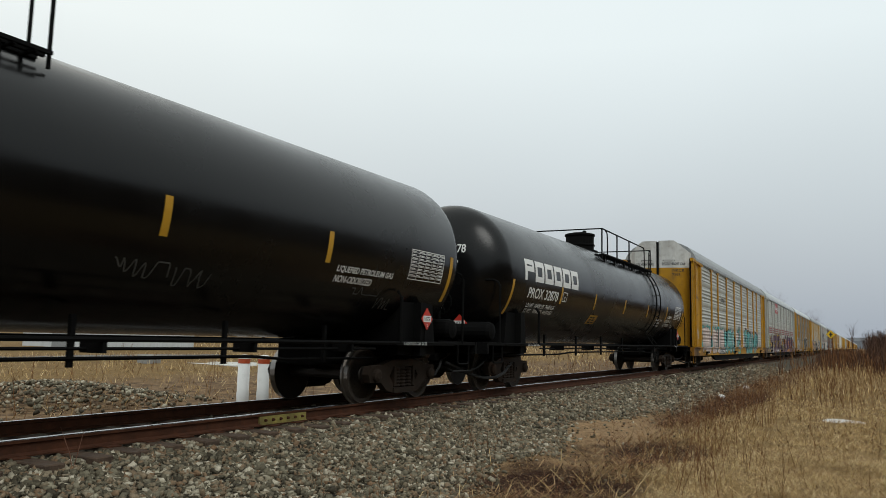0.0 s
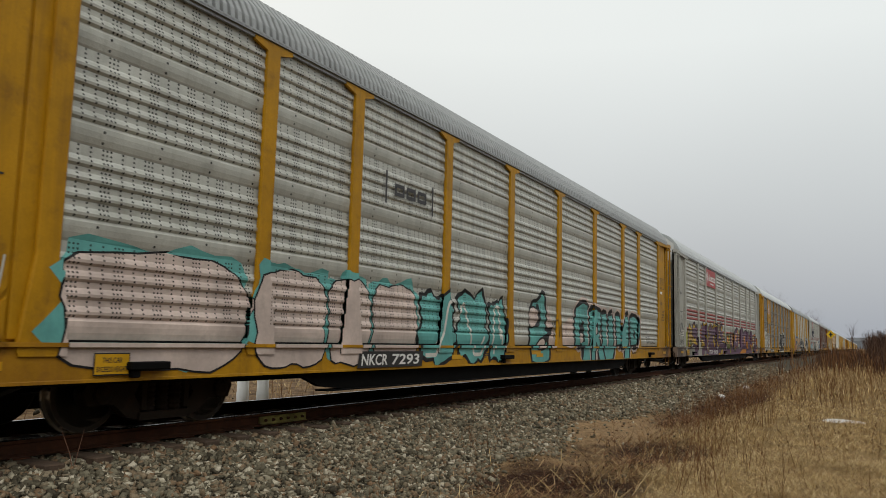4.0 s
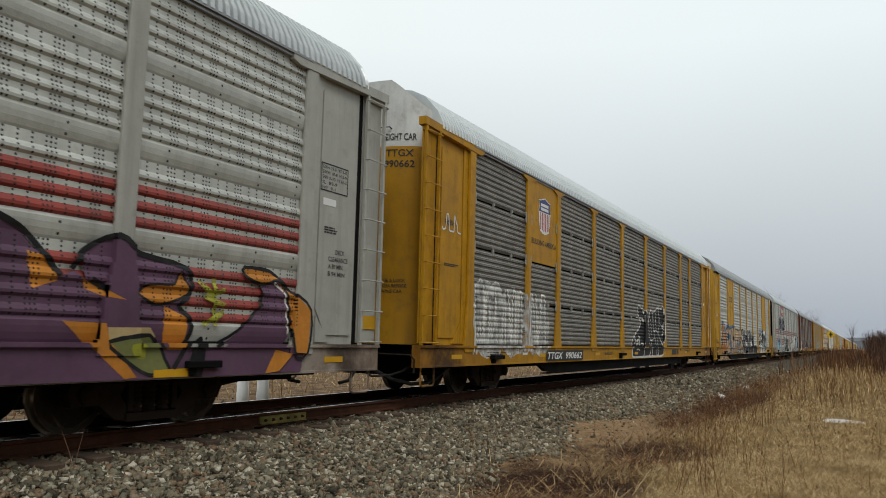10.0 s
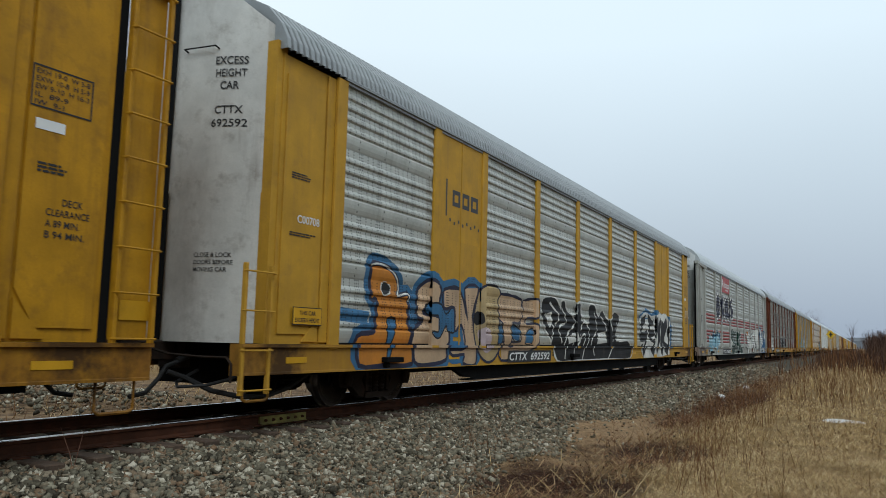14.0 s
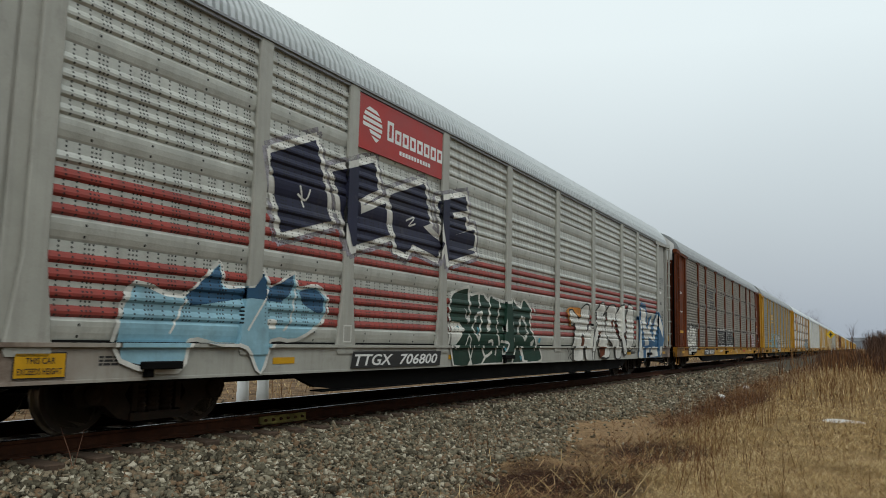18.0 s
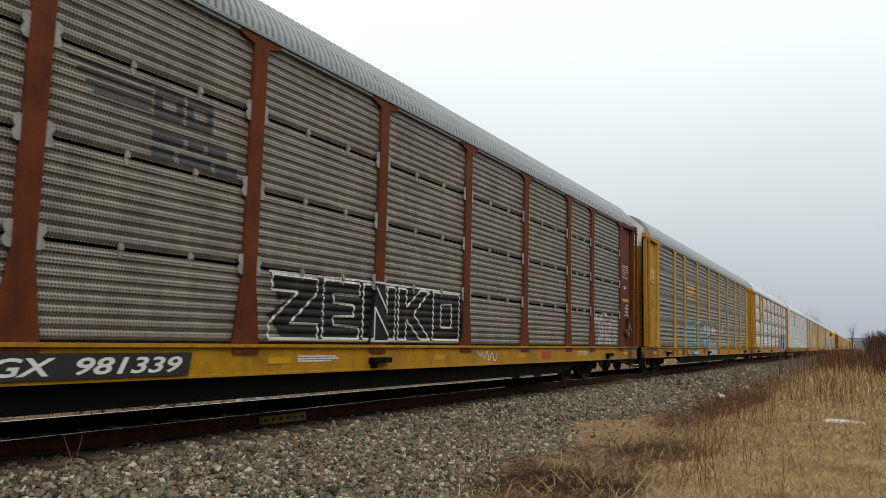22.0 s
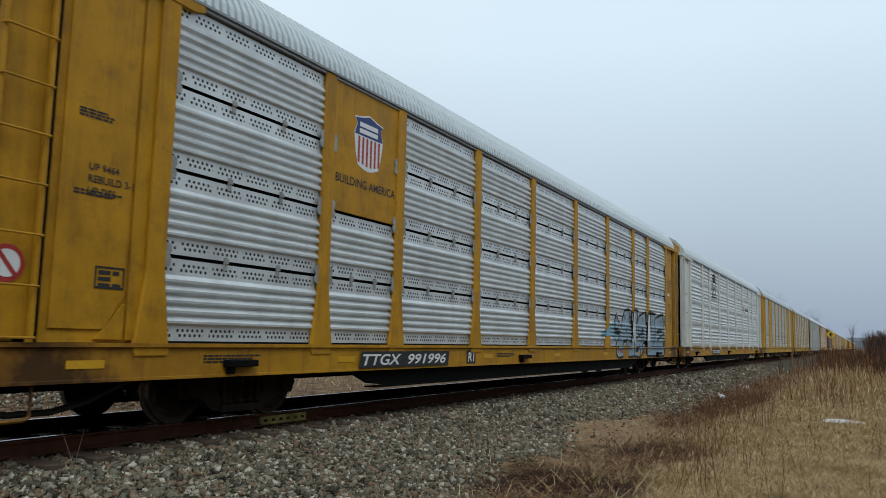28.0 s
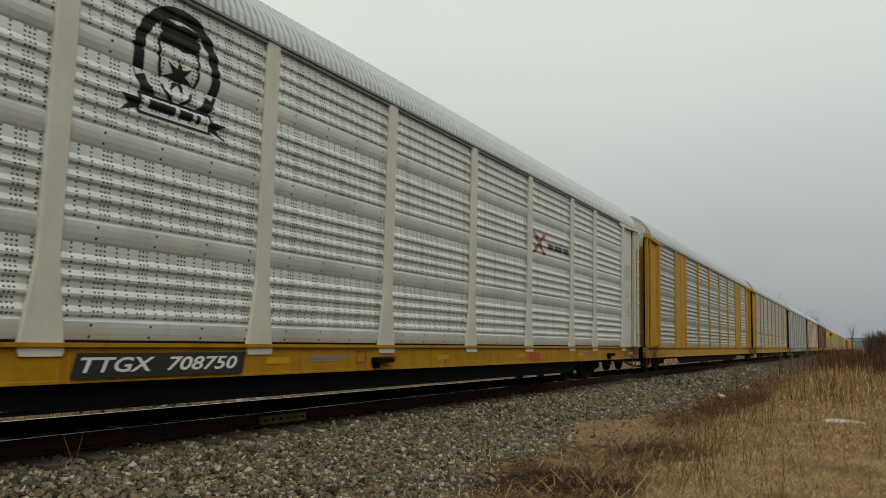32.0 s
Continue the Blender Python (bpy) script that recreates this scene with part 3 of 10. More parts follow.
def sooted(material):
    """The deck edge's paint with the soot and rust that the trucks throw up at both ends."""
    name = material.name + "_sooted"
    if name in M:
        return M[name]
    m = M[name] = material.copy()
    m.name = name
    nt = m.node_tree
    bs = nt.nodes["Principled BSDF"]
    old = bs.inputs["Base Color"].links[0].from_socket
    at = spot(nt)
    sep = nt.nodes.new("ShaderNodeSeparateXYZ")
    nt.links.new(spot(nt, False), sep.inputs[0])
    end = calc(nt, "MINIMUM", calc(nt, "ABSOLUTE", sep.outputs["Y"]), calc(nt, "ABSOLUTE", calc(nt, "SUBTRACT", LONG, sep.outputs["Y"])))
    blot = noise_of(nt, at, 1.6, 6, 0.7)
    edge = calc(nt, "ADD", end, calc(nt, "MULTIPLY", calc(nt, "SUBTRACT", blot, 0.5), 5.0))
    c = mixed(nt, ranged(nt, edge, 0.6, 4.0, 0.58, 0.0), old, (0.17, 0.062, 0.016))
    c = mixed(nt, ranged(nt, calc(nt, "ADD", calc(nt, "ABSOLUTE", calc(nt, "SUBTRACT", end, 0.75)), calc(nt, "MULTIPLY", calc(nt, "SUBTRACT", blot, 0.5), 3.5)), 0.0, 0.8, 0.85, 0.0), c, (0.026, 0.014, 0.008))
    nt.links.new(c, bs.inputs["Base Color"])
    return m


def sill_mesh(material):
    """The deck's edge beam: a channel with a lip at its top and foot."""
    bm = bmesh.new()
    out = ((1.42, 0.585), (1.588, 0.585), (1.588, 0.612), (1.585, 0.62), (1.585, 0.922), (1.625, 0.927), (1.625, 0.967), (1.42, 0.967))
    a = [bm.verts.new((x, 0, z)) for x, z in out]
    b = [bm.verts.new((x, LONG, z)) for x, z in out]
    k = len(out)
    for i in range(k):
        bm.faces.new((a[i], a[(i + 1) % k], b[(i + 1) % k], b[i]))
    bm.faces.new(a)
    bm.faces.new(b)
    bmesh.ops.recalc_face_normals(bm, faces=bm.faces[:])
    return mesh_of(bm, "side_sill", material)


def cap_mesh(material):
    bm = bmesh.new()
    box(bm, 1.50, 1.59, 1.9, LONG - 1.9, 4.775, 4.86)
    box(bm, 1.59, 1.622, 1.9, LONG - 1.9, 4.815, 4.86)
    return mesh_of(bm, "eave_rail", material)


def far_wall_mesh(material):
    bm = bmesh.new()
    box(bm, -1.55, -1.50, 0.3, LONG - 0.3, Z0, 4.82)
    for y in POSTS:
        box(bm, -1.63, -1.55, y - 0.12, y + 0.12, 0.9, 4.8)
    return mesh_of(bm, "far_side", material)


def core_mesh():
    # near-black block painting the unlit interior seen through the panel gaps
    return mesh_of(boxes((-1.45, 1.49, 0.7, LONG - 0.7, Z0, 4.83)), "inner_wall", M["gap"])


def jamb_mesh(material):
    """A box filling the corner between the end doors and the side."""
    return mesh_of(boxes((1.18, 1.50, 0.50, 0.698, Z0, 4.95)), "door_jamb", material)


def autorack(name, y, label, kind, wall, post, sill, door, roof, lod=2, flare=True, head=True, top=True, red=False, special=None, clips=False, corner=None, topcol=(0.62, 0.63, 0.61), short=False):
    """One auto rack with its front at y when 16 s have passed. special: {(bay, row): material} for plain panels."""
    car = thing(name, label, "rail car", "cars of the train", pose(TX, y, 0))
    PLATES[car.name] = [(POSTS[i], POSTS[i + 1]) for i, r in (special or {}) if r == 0]
    if flare:
        FLARED.add(car.name)
    mt = {k: M[v] for k, v in (("wall", wall), ("post", post), ("sill", sill), ("door", door), ("roof", roof))}
    corner_m = M[corner] if corner else mt["post"]
    dname = "end_" + door + str(topcol[0])
    if dname not in M:
        col = {"yellow": YELLOW, "grey_paint": (0.30, 0.31, 0.29), "brown": (0.12, 0.03, 0.011), "cream": (0.58, 0.57, 0.53), "yellow_pale": (0.53, 0.33, 0.10)}[door]
        M[dname] = surface(dname, col, 0.6, spec=0.15 if door == "brown" else 0.3, var=0.14, dirt=(0.10, 0.06, 0.03), dirty=0.3, streak=0.45, top=(4.52, topcol) if top else None)
    special = special or {}
    part("underframe", kept("underframe", underframe_mesh), None, car)
    for s in (0, 180):
        part("lower_beam", kept("skirt", skirt_mesh), None, car, m=pose(0, LONG if s else 0, 0, 0, 0, s))
    if lod > 1:
        part("drain_slot", kept("slot", slot_mesh), None, car)
    part("inner_wall", kept("core", core_mesh), None, car)
    # near-black paints the slot's shade; the short-ladder car has a painted corner post
    fill_mat = corner_m if short else M["gap"]
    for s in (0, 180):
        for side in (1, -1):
            part("door_jamb", kept(("fill_mat", fill_mat.name), lambda: jamb_mesh(fill_mat)), None, car, m=pose(0, LONG if s else 0, 0, 0, 0, s)).scale = (side, 1, 1)
    part("roof", kept(("roof", roof, lod > 1), lambda: roof_mesh(mt["roof"], lod > 1)), None, car, "corrugated metal roof")
    part("eave_rail", kept(("eave", roof), lambda: cap_mesh(M["roof_dark"])), None, car)
    for s in (0, 180):
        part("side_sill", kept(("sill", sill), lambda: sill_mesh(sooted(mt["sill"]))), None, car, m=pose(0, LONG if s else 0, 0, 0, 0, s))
    part("far_side", kept(("far", wall), lambda: far_wall_mesh(mt["wall"])), None, car)
    # posts and panels of the near side
    for p in POSTS:
        part("post", kept(("post", post, flare, head), lambda: post_mesh(mt["post"], flare, head)), None, car, m=pose(WALL, p, 0))
    for i, (a, b) in enumerate(zip(POSTS, POSTS[1:])):
        w = round(b - a, 2)
        if lod < 2 and not any(k[0] == i for k in special):
            part("panel", kept(("panel", kind, w, wall, "tall"), lambda: panel_mesh(kind, w, mt["wall"], rows=ROWS)), None, car, m=pose(WALL, a, Z0))
            continue
        for r in range(ROWS):
            if (i, r) in special:
                sm = M[special[(i, r)]]
                part("panel", kept(("plate", w, sm.name), lambda: mesh_of(boxes((0.0, 0.035, 0.1, w - 0.1, 0.0, ROW), *([(0.034, 0.046, w / 2 - 0.02, w / 2 + 0.02, 0.0, ROW)] if short else [])), "panel", sm)), None, car, "plain painted panel", m=pose(WALL, a, Z0 + r * ROW))
                continue
            rd = {0: (0, 1, 2, 3), 1: (0, 1, 2)}.get(r, ()) if red else ()
            part("panel", kept(("panel", kind, w, wall, rd), lambda: panel_mesh(kind, w, mt["wall"], rd, M["red_ridge"])), None, car, m=pose(WALL, a, Z0 + r * ROW))
    if clips and lod > 1:
        for p in POSTS:
            for r in (1, 2, 3):
                for s in (-1, 1):
                    if (p == POSTS[0] and s < 0) or (p == POSTS[-1] and s > 0):
                        continue
                    lt = part("latch", kept(("clip", clips), lambda: clip_mesh(M[clips])), None, car, m=pose(WALL, p + s * 0.165, Z0 + r * ROW))
                    lt.scale = (1, s, 1)
        for i, (a, b) in enumerate(zip(POSTS, POSTS[1:])):
            for r in (1, 2, 3):
                if (i, r) not in special:
                    for q in (0.36, 0.68):
                        part("hasp", kept(("hasp", clips), lambda: hasp_mesh(M[clips])), None, car, m=pose(WALL, a + q * (b - a), Z0 + r * ROW))
    # ends
    for s in (0, 180):
        turn = pose(0, LONG if s else 0, 0, 0, 0, s)
        for side in (1, -1):
            flip = pose(0, 0, 0) if side > 0 else Matrix.Diagonal((-1, 1, 1, 1))
            lit = (s == 0) == (side > 0)
            dm = kept(("door", dname, side), lambda: end_door_mesh(M[dname]))
            d = part("end_door", dm, None, car, "curved end door leaf", m=turn @ pose(side * 0.0, 0, 0))
            if side < 0:
                d.scale = (-1, 1, 1)
        # corner panels with ladder on both sides
        for side in (1, -1):
            if side > 0:
                mm = pose(WALL - 0.02, 0, 0)
            else:
                mm = pose(-(WALL - 0.02), 0, 0)
            c = part("corner_panel", kept(("corner", corner_m.name), lambda: corner_mesh(corner_m)), None, car, m=turn @ mm)
            h = c if short else part("header", kept(("header", corner_m.name), lambda: header_mesh(corner_m)), None, car, m=turn @ mm)
            if side < 0:
                c.scale = h.scale = (-1, 1, 1)
            near_side = (side > 0) == (s == 0)
            if lod > 0:
                ld = ladder(car, turn @ pose(side * (WALL + 0.02), 0.0, 0), corner_m, rungs=near_side and lod > 1, **({"z0": 0.35, "z1": 1.95, "count": 4, "plate": False} if short else {}))
                if side < 0:
                    ld.scale = (-1, 1, 1)
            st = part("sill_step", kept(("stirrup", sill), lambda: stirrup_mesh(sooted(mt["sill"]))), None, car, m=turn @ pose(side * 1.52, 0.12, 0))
        part("centre_seam", kept("seam", lambda: mesh_of(boxes((-0.05, 0.05, door_y(0) - 0.012, door_y(0) + 0.1, 0.99, 5.70)), "centre_seam", M["gap"])), None, car, m=turn)
        part("coupler", kept("coupler", coupler_mesh), None, car, "rusty knuckle coupler", m=turn)
        if lod > 0:
            part("air_hose", kept("hose", hose_mesh), None, car, "black rubber air hose", m=turn)
            part("uncoupling_lever", kept("lever", lever_mesh), None, car, m=turn)
    for ty in (3.80, LONG - 3.80):
        truck(car, ty, 1.70, 0.42, SPINS, cheap=lod < 2)
    return car



# ---- painted lettering and graffiti that follow a surface ----
def sliced(pts, faces, ucuts=(), vcuts=()):
    """Cuts flat shapes along lines of constant u and v."""
    bm = bmesh.new()
    vs = [bm.verts.new((u, v, 0)) for u, v in pts]
    for f in faces:
        try:
            bm.faces.new([vs[i] for i in f])
        except ValueError:
            pass
    lo, hi = pts.min(0), pts.max(0)
    for cuts, k, nrm in ((ucuts, 0, (1, 0, 0)), (vcuts, 1, (0, 1, 0))):
        for c in cuts:
            if lo[k] < c < hi[k]:
                co = (c, 0, 0) if k == 0 else (0, c, 0)
                bmesh.ops.bisect_plane(bm, geom=bm.verts[:] + bm.edges[:] + bm.faces[:], plane_co=co, plane_no=nrm, dist=1e-5)
    out = [[(v.co.x, v.co.y) for v in f.verts] for f in bm.faces]
    bm.free()
    return out


def apart(polys):
    """Polygons in groups that share corners, the largest group first."""
    root = list(range(len(polys)))
    def top(i):
        while root[i] != i:
            root[i] = root[root[i]]
            i = root[i]
        return i
    seen = {}
    for i, poly in enumerate(polys):
        for u, v in poly:
            j = seen.setdefault((round(u, 4), round(v, 4)), i)
            root[top(i)] = top(j)
    out = {}
    for i, poly in enumerate(polys):
        out.setdefault(top(i), []).append(poly)
    return sorted(out.values(), key=len, reverse=True)


def laid(name, polys, at, material, parent, label=""):
    """Polygons in (u, v) laid on a surface by at(u, v, middle of the polygon); separate strokes of graffiti become separate parts."""
    if name == "graffiti":
        groups = apart(polys)
        if 1 < len(groups) <= 14:
            for g in groups[1:]:
                laid("stroke", g, at, material, parent)
            polys = groups[0]
    verts, faces, known, sides = [], [], {}, {}
    for poly in polys:
        cu, cv = sum(p[0] for p in poly) / len(poly), sum(p[1] for p in poly) / len(poly)
        ids = []
        for u, v in poly:
            p = at(u, v, cu, cv)
            key = tuple(round(c, 5) for c in p)
            if key not in known:
                known[key] = len(verts)
                verts.append(p)
            if not ids or ids[-1] != known[key]:
                ids.append(known[key])
        if len(set(ids)) < 3 or len(set(ids)) < len(ids):
            continue
        faces.append(tuple(ids))
        for i in range(len(ids)):
            # where two pieces meet at a step of the surface, the paint runs over the step
            i0, i1 = ids[i - 1], ids[i]
            e = tuple(sorted((tuple(round(c, 4) for c in verts[k][1:]), k) for k in (i0, i1)))
            sides.setdefault((e[0][0], e[1][0]), []).append((e[0][1], e[1][1]))
    for ends in sides.values():
        if len(ends) == 2 and ends[0][0] != ends[1][0] and ends[0][1] != ends[1][1]:
            faces.append((ends[0][0], ends[0][1], ends[1][1], ends[1][0]))
    me = bpy.data.meshes.new(name)
    me.from_pydata(verts, [], faces)
    me.materials.append(material)
    return part(name, me, None, parent, label)


def on_wall(kind, lift, flare=False, plates=()):
    """A place on a rack's near side: ridged panels between the posts, the posts' faces, the deck's edge below."""
    ks = wall_knots(kind)
    zs, ds = np.array([k[0] for k in ks]), np.array([k[1] for k in ks])

    def at(y, z, cy, cz):
        half = 0.121 + (0.028 + 0.115 * min(1.0, (1.75 - cz) / 0.85) if flare and cz < 1.75 else 0.0)
        if cz > (0.84 if flare else 0.9) and any(abs(cy - p) < half for p in POSTS):
            x = WALL + PROUD
        elif cz < 0.925:
            x = 1.585
        elif cz < Z0 + 0.001:
            x = 1.626
        elif any(a < cy < b for a, b in plates):
            x = WALL + 0.0355
        elif cy < 1.74 or cy > LONG - 1.74:
            x = WALL + 0.05
        else:
            x = WALL + float(np.interp(z, zs, ds))
        return (x + lift, y, z)
    return at


YCUTS = [p + s * w for p in POSTS for s in (-1, 1) for w in (0.121, 0.15, 0.18, 0.21, 0.24, 0.262)] + [1.74, LONG - 1.74]
PCUTS = [p + s * 0.121 for p in POSTS for s in (-1, 1)] + [1.74, LONG - 1.74]


def spray(car, kind, pts, faces, material, lift, name="graffiti", label=""):
    flare = car.name in FLARED
    zc = sorted({round(k[0], 4) for k in wall_knots(kind)} | {0.84, 0.9, 0.925, Z0})
    return laid(name, sliced(pts, faces, YCUTS if flare else PCUTS, zc), on_wall(kind, lift, flare, PLATES[car.name]), material, car, label)


def loop(points):
    """One closed outline as (points, faces)."""
    return np.array(points, float), [tuple(range(len(points)))]


def blob(y0, y1, z0, z1, seed, n=46, rough=0.16):
    """A cloud-like outline that fills a box."""
    rnd = random.Random(seed)
    ph = [rnd.uniform(0, 6.28) for _ in range(4)]
    out = []
    for i in range(n):
        a = math.tau * i / n
        r = 1 + rough * (math.sin(5 * a + ph[0]) * 0.5 + math.sin(9 * a + ph[1]) * 0.35 + math.sin(14 * a + ph[2]) * 0.25)
        c, s = math.cos(a), math.sin(a)
        k = (abs(c) ** 4 + abs(s) ** 4) ** -0.25
        out.append(((y0 + y1) / 2 + (y1 - y0) / 2 * k * c * r * 0.94, (z0 + z1) / 2 + (z1 - z0) / 2 * k * s * r * 0.9))
    return loop(out)


def word(text, y0, y1, z0, z1, bold, lean=0.0, wave=0.0, seed=1, tall=None):
    """A sprayed word fitted to a box; wave shifts the letters up and down, tall lets them grow along the word."""
    pts, faces = letters(text, z1 - z0, bold, y1 - y0, lean, 4, 0.93)
    pts = pts + np.array([y0, z0])
    if wave:
        pts[:, 1] += wave * np.sin((pts[:, 0] - y0) * 3.1 + seed) + 0.5 * wave * np.sin((pts[:, 0] - y0) * 7.3 + 2 * seed)
    if tall:
        f = (pts[:, 0] - y0) / (y1 - y0)
        pts[:, 1] = z0 + (pts[:, 1] - z0) * (tall[0] + (tall[1] - tall[0]) * f)
    return pts, faces


def scrawl(y0, y1, z0, z1, seed, n=14, w=0.03):
    """A tag: one restless stroke of even width."""
    rnd = random.Random(seed)
    path = [(y0 + (y1 - y0) * (i + rnd.uniform(-0.6, 0.6)) / n, rnd.choice((z0, z1, z0 + (z1 - z0) * rnd.random())) ) for i in range(n + 1)]
    fine = []
    for (a, b), (c, d), in zip(path, path[1:]):
        for k in range(4):
            t = k / 4
            s = t * t * (3 - 2 * t)
            fine.append((a + (c - a) * t, b + (d - b) * s))
    pts, faces = [], []
    for i in range(len(fine) - 1):
        (a, b), (c, d) = fine[i], fine[i + 1]
        L = math.hypot(c - a, d - b) or 1
        nx, ny = -(d - b) / L * w / 2, (c - a) / L * w / 2
        k = len(pts)
        pts += [(a + nx, b + ny), (a - nx, b - ny), (c - nx, d - ny), (c + nx, d + ny)]
        faces.append((k, k + 1, k + 2, k + 3))
    return np.array(pts), faces


def bars(y0, y1, z1, h, lines, seed=1, gap=0.6, broken=True):
    """Lines of small writing that cannot be read, as bars."""
    rnd = random.Random(seed)
    pts, faces = [], []
    for k in range(lines):
        z = z1 - k * h * (1 + gap)
        y = y0
        end = y1 - (y1 - y0) * rnd.choice((0, 0.05, 0.2, 0.35))
        while y < end - 0.01:
            w = min(rnd.uniform(1.5, 5) * h if broken else y1 - y0, end - y)
            b = len(pts)
            pts += [(y, z - h), (y + w, z - h), (y + w, z), (y, z)]
            faces.append((b, b + 1, b + 2, b + 3))
            y += w + 0.55 * h
    return np.array(pts), faces


def outline_box(y0, y1, z0, z1, w=0.02):
    pts, faces = [], []
    for a, b, c, d in ((y0, y1, z0, z0 + w), (y0, y1, z1 - w, z1), (y0, y0 + w, z0 + w, z1 - w), (y1 - w, y1, z0 + w, z1 - w)):
        k = len(pts)
        pts += [(a, c), (b, c), (b, d), (a, d)]
        faces.append((k, k + 1, k + 2, k + 3))
    return np.array(pts), faces


def paint_m(name, col, rough=0.6, thin=0.0):
    return plain("spray_" + name, col, rough, var=0.24, scale=1.3, fine=18, dirt=(0.12, 0.1, 0.08), dirty=0.16, streak=0.12, bump=0.05, holes=holes_paint, thin=thin, spec=0.25)



# ---- pressure tank cars ----
# A tank car's own axes: y = 0 at its middle, x = +1.5 the side towards the camera.
TR, TZ, HALF, HEAD = 1.525, 2.57, 9.10, 0.74


def on_tank(lift=0.004):
    """v counts metres along the shell upwards from the middle height."""
    def at(u, v, cu, cv):
        a = v / TR
        r = TR + lift
        return (r * math.cos(a), u, TZ + r * math.sin(a))
    return at


def arc(deg):
    return math.radians(deg) * TR


TCUTS = [arc(d) for d in range(-70, 80, 4)]


def tank_paint(car, shape, material, name="lettering", label="", lift=0.004):
    return laid(name, sliced(*shape, (), TCUTS), on_tank(lift), material, car, label)


def rect(y0, y1, z0, z1, lean=0.0):
    return loop(((y0, z0), (y1, z0), (y1 + lean, z1), (y0 + lean, z1)))


def shell_mesh():
    bm = bmesh.new()
    prof = []
    for k in range(10):
        a = math.pi / 2 * k / 9
        prof.append((-HALF - HEAD * math.cos(a), max(0.03, TR * math.sin(a))))
    for k in range(1, 12):
        prof.append((-HALF + 2 * HALF * k / 12, TR))
    for k in range(9, -1, -1):
        a = math.pi / 2 * k / 9
        prof.append((HALF + HEAD * math.cos(a), max(0.03, TR * math.sin(a))))
    lathe(bm, prof, "y", 64, 0, (0, 0, TZ))
    me = mesh_of(bm, "tank_shell", M["tank"])
    me.shade_smooth()
    return me


def end_rail_mesh():
    x, y = 1.46, -9.58
    return tube(bmesh.new(), [(-x, y, 1.0), (-x, y, 2.20), (-x + 0.05, y, 2.30), (-x + 0.16, y, 2.35), (x - 0.16, y, 2.35), (x - 0.05, y, 2.30), (x, y, 2.20), (x, y, 1.0)], 0.022, 7)


TAIL = 1.05


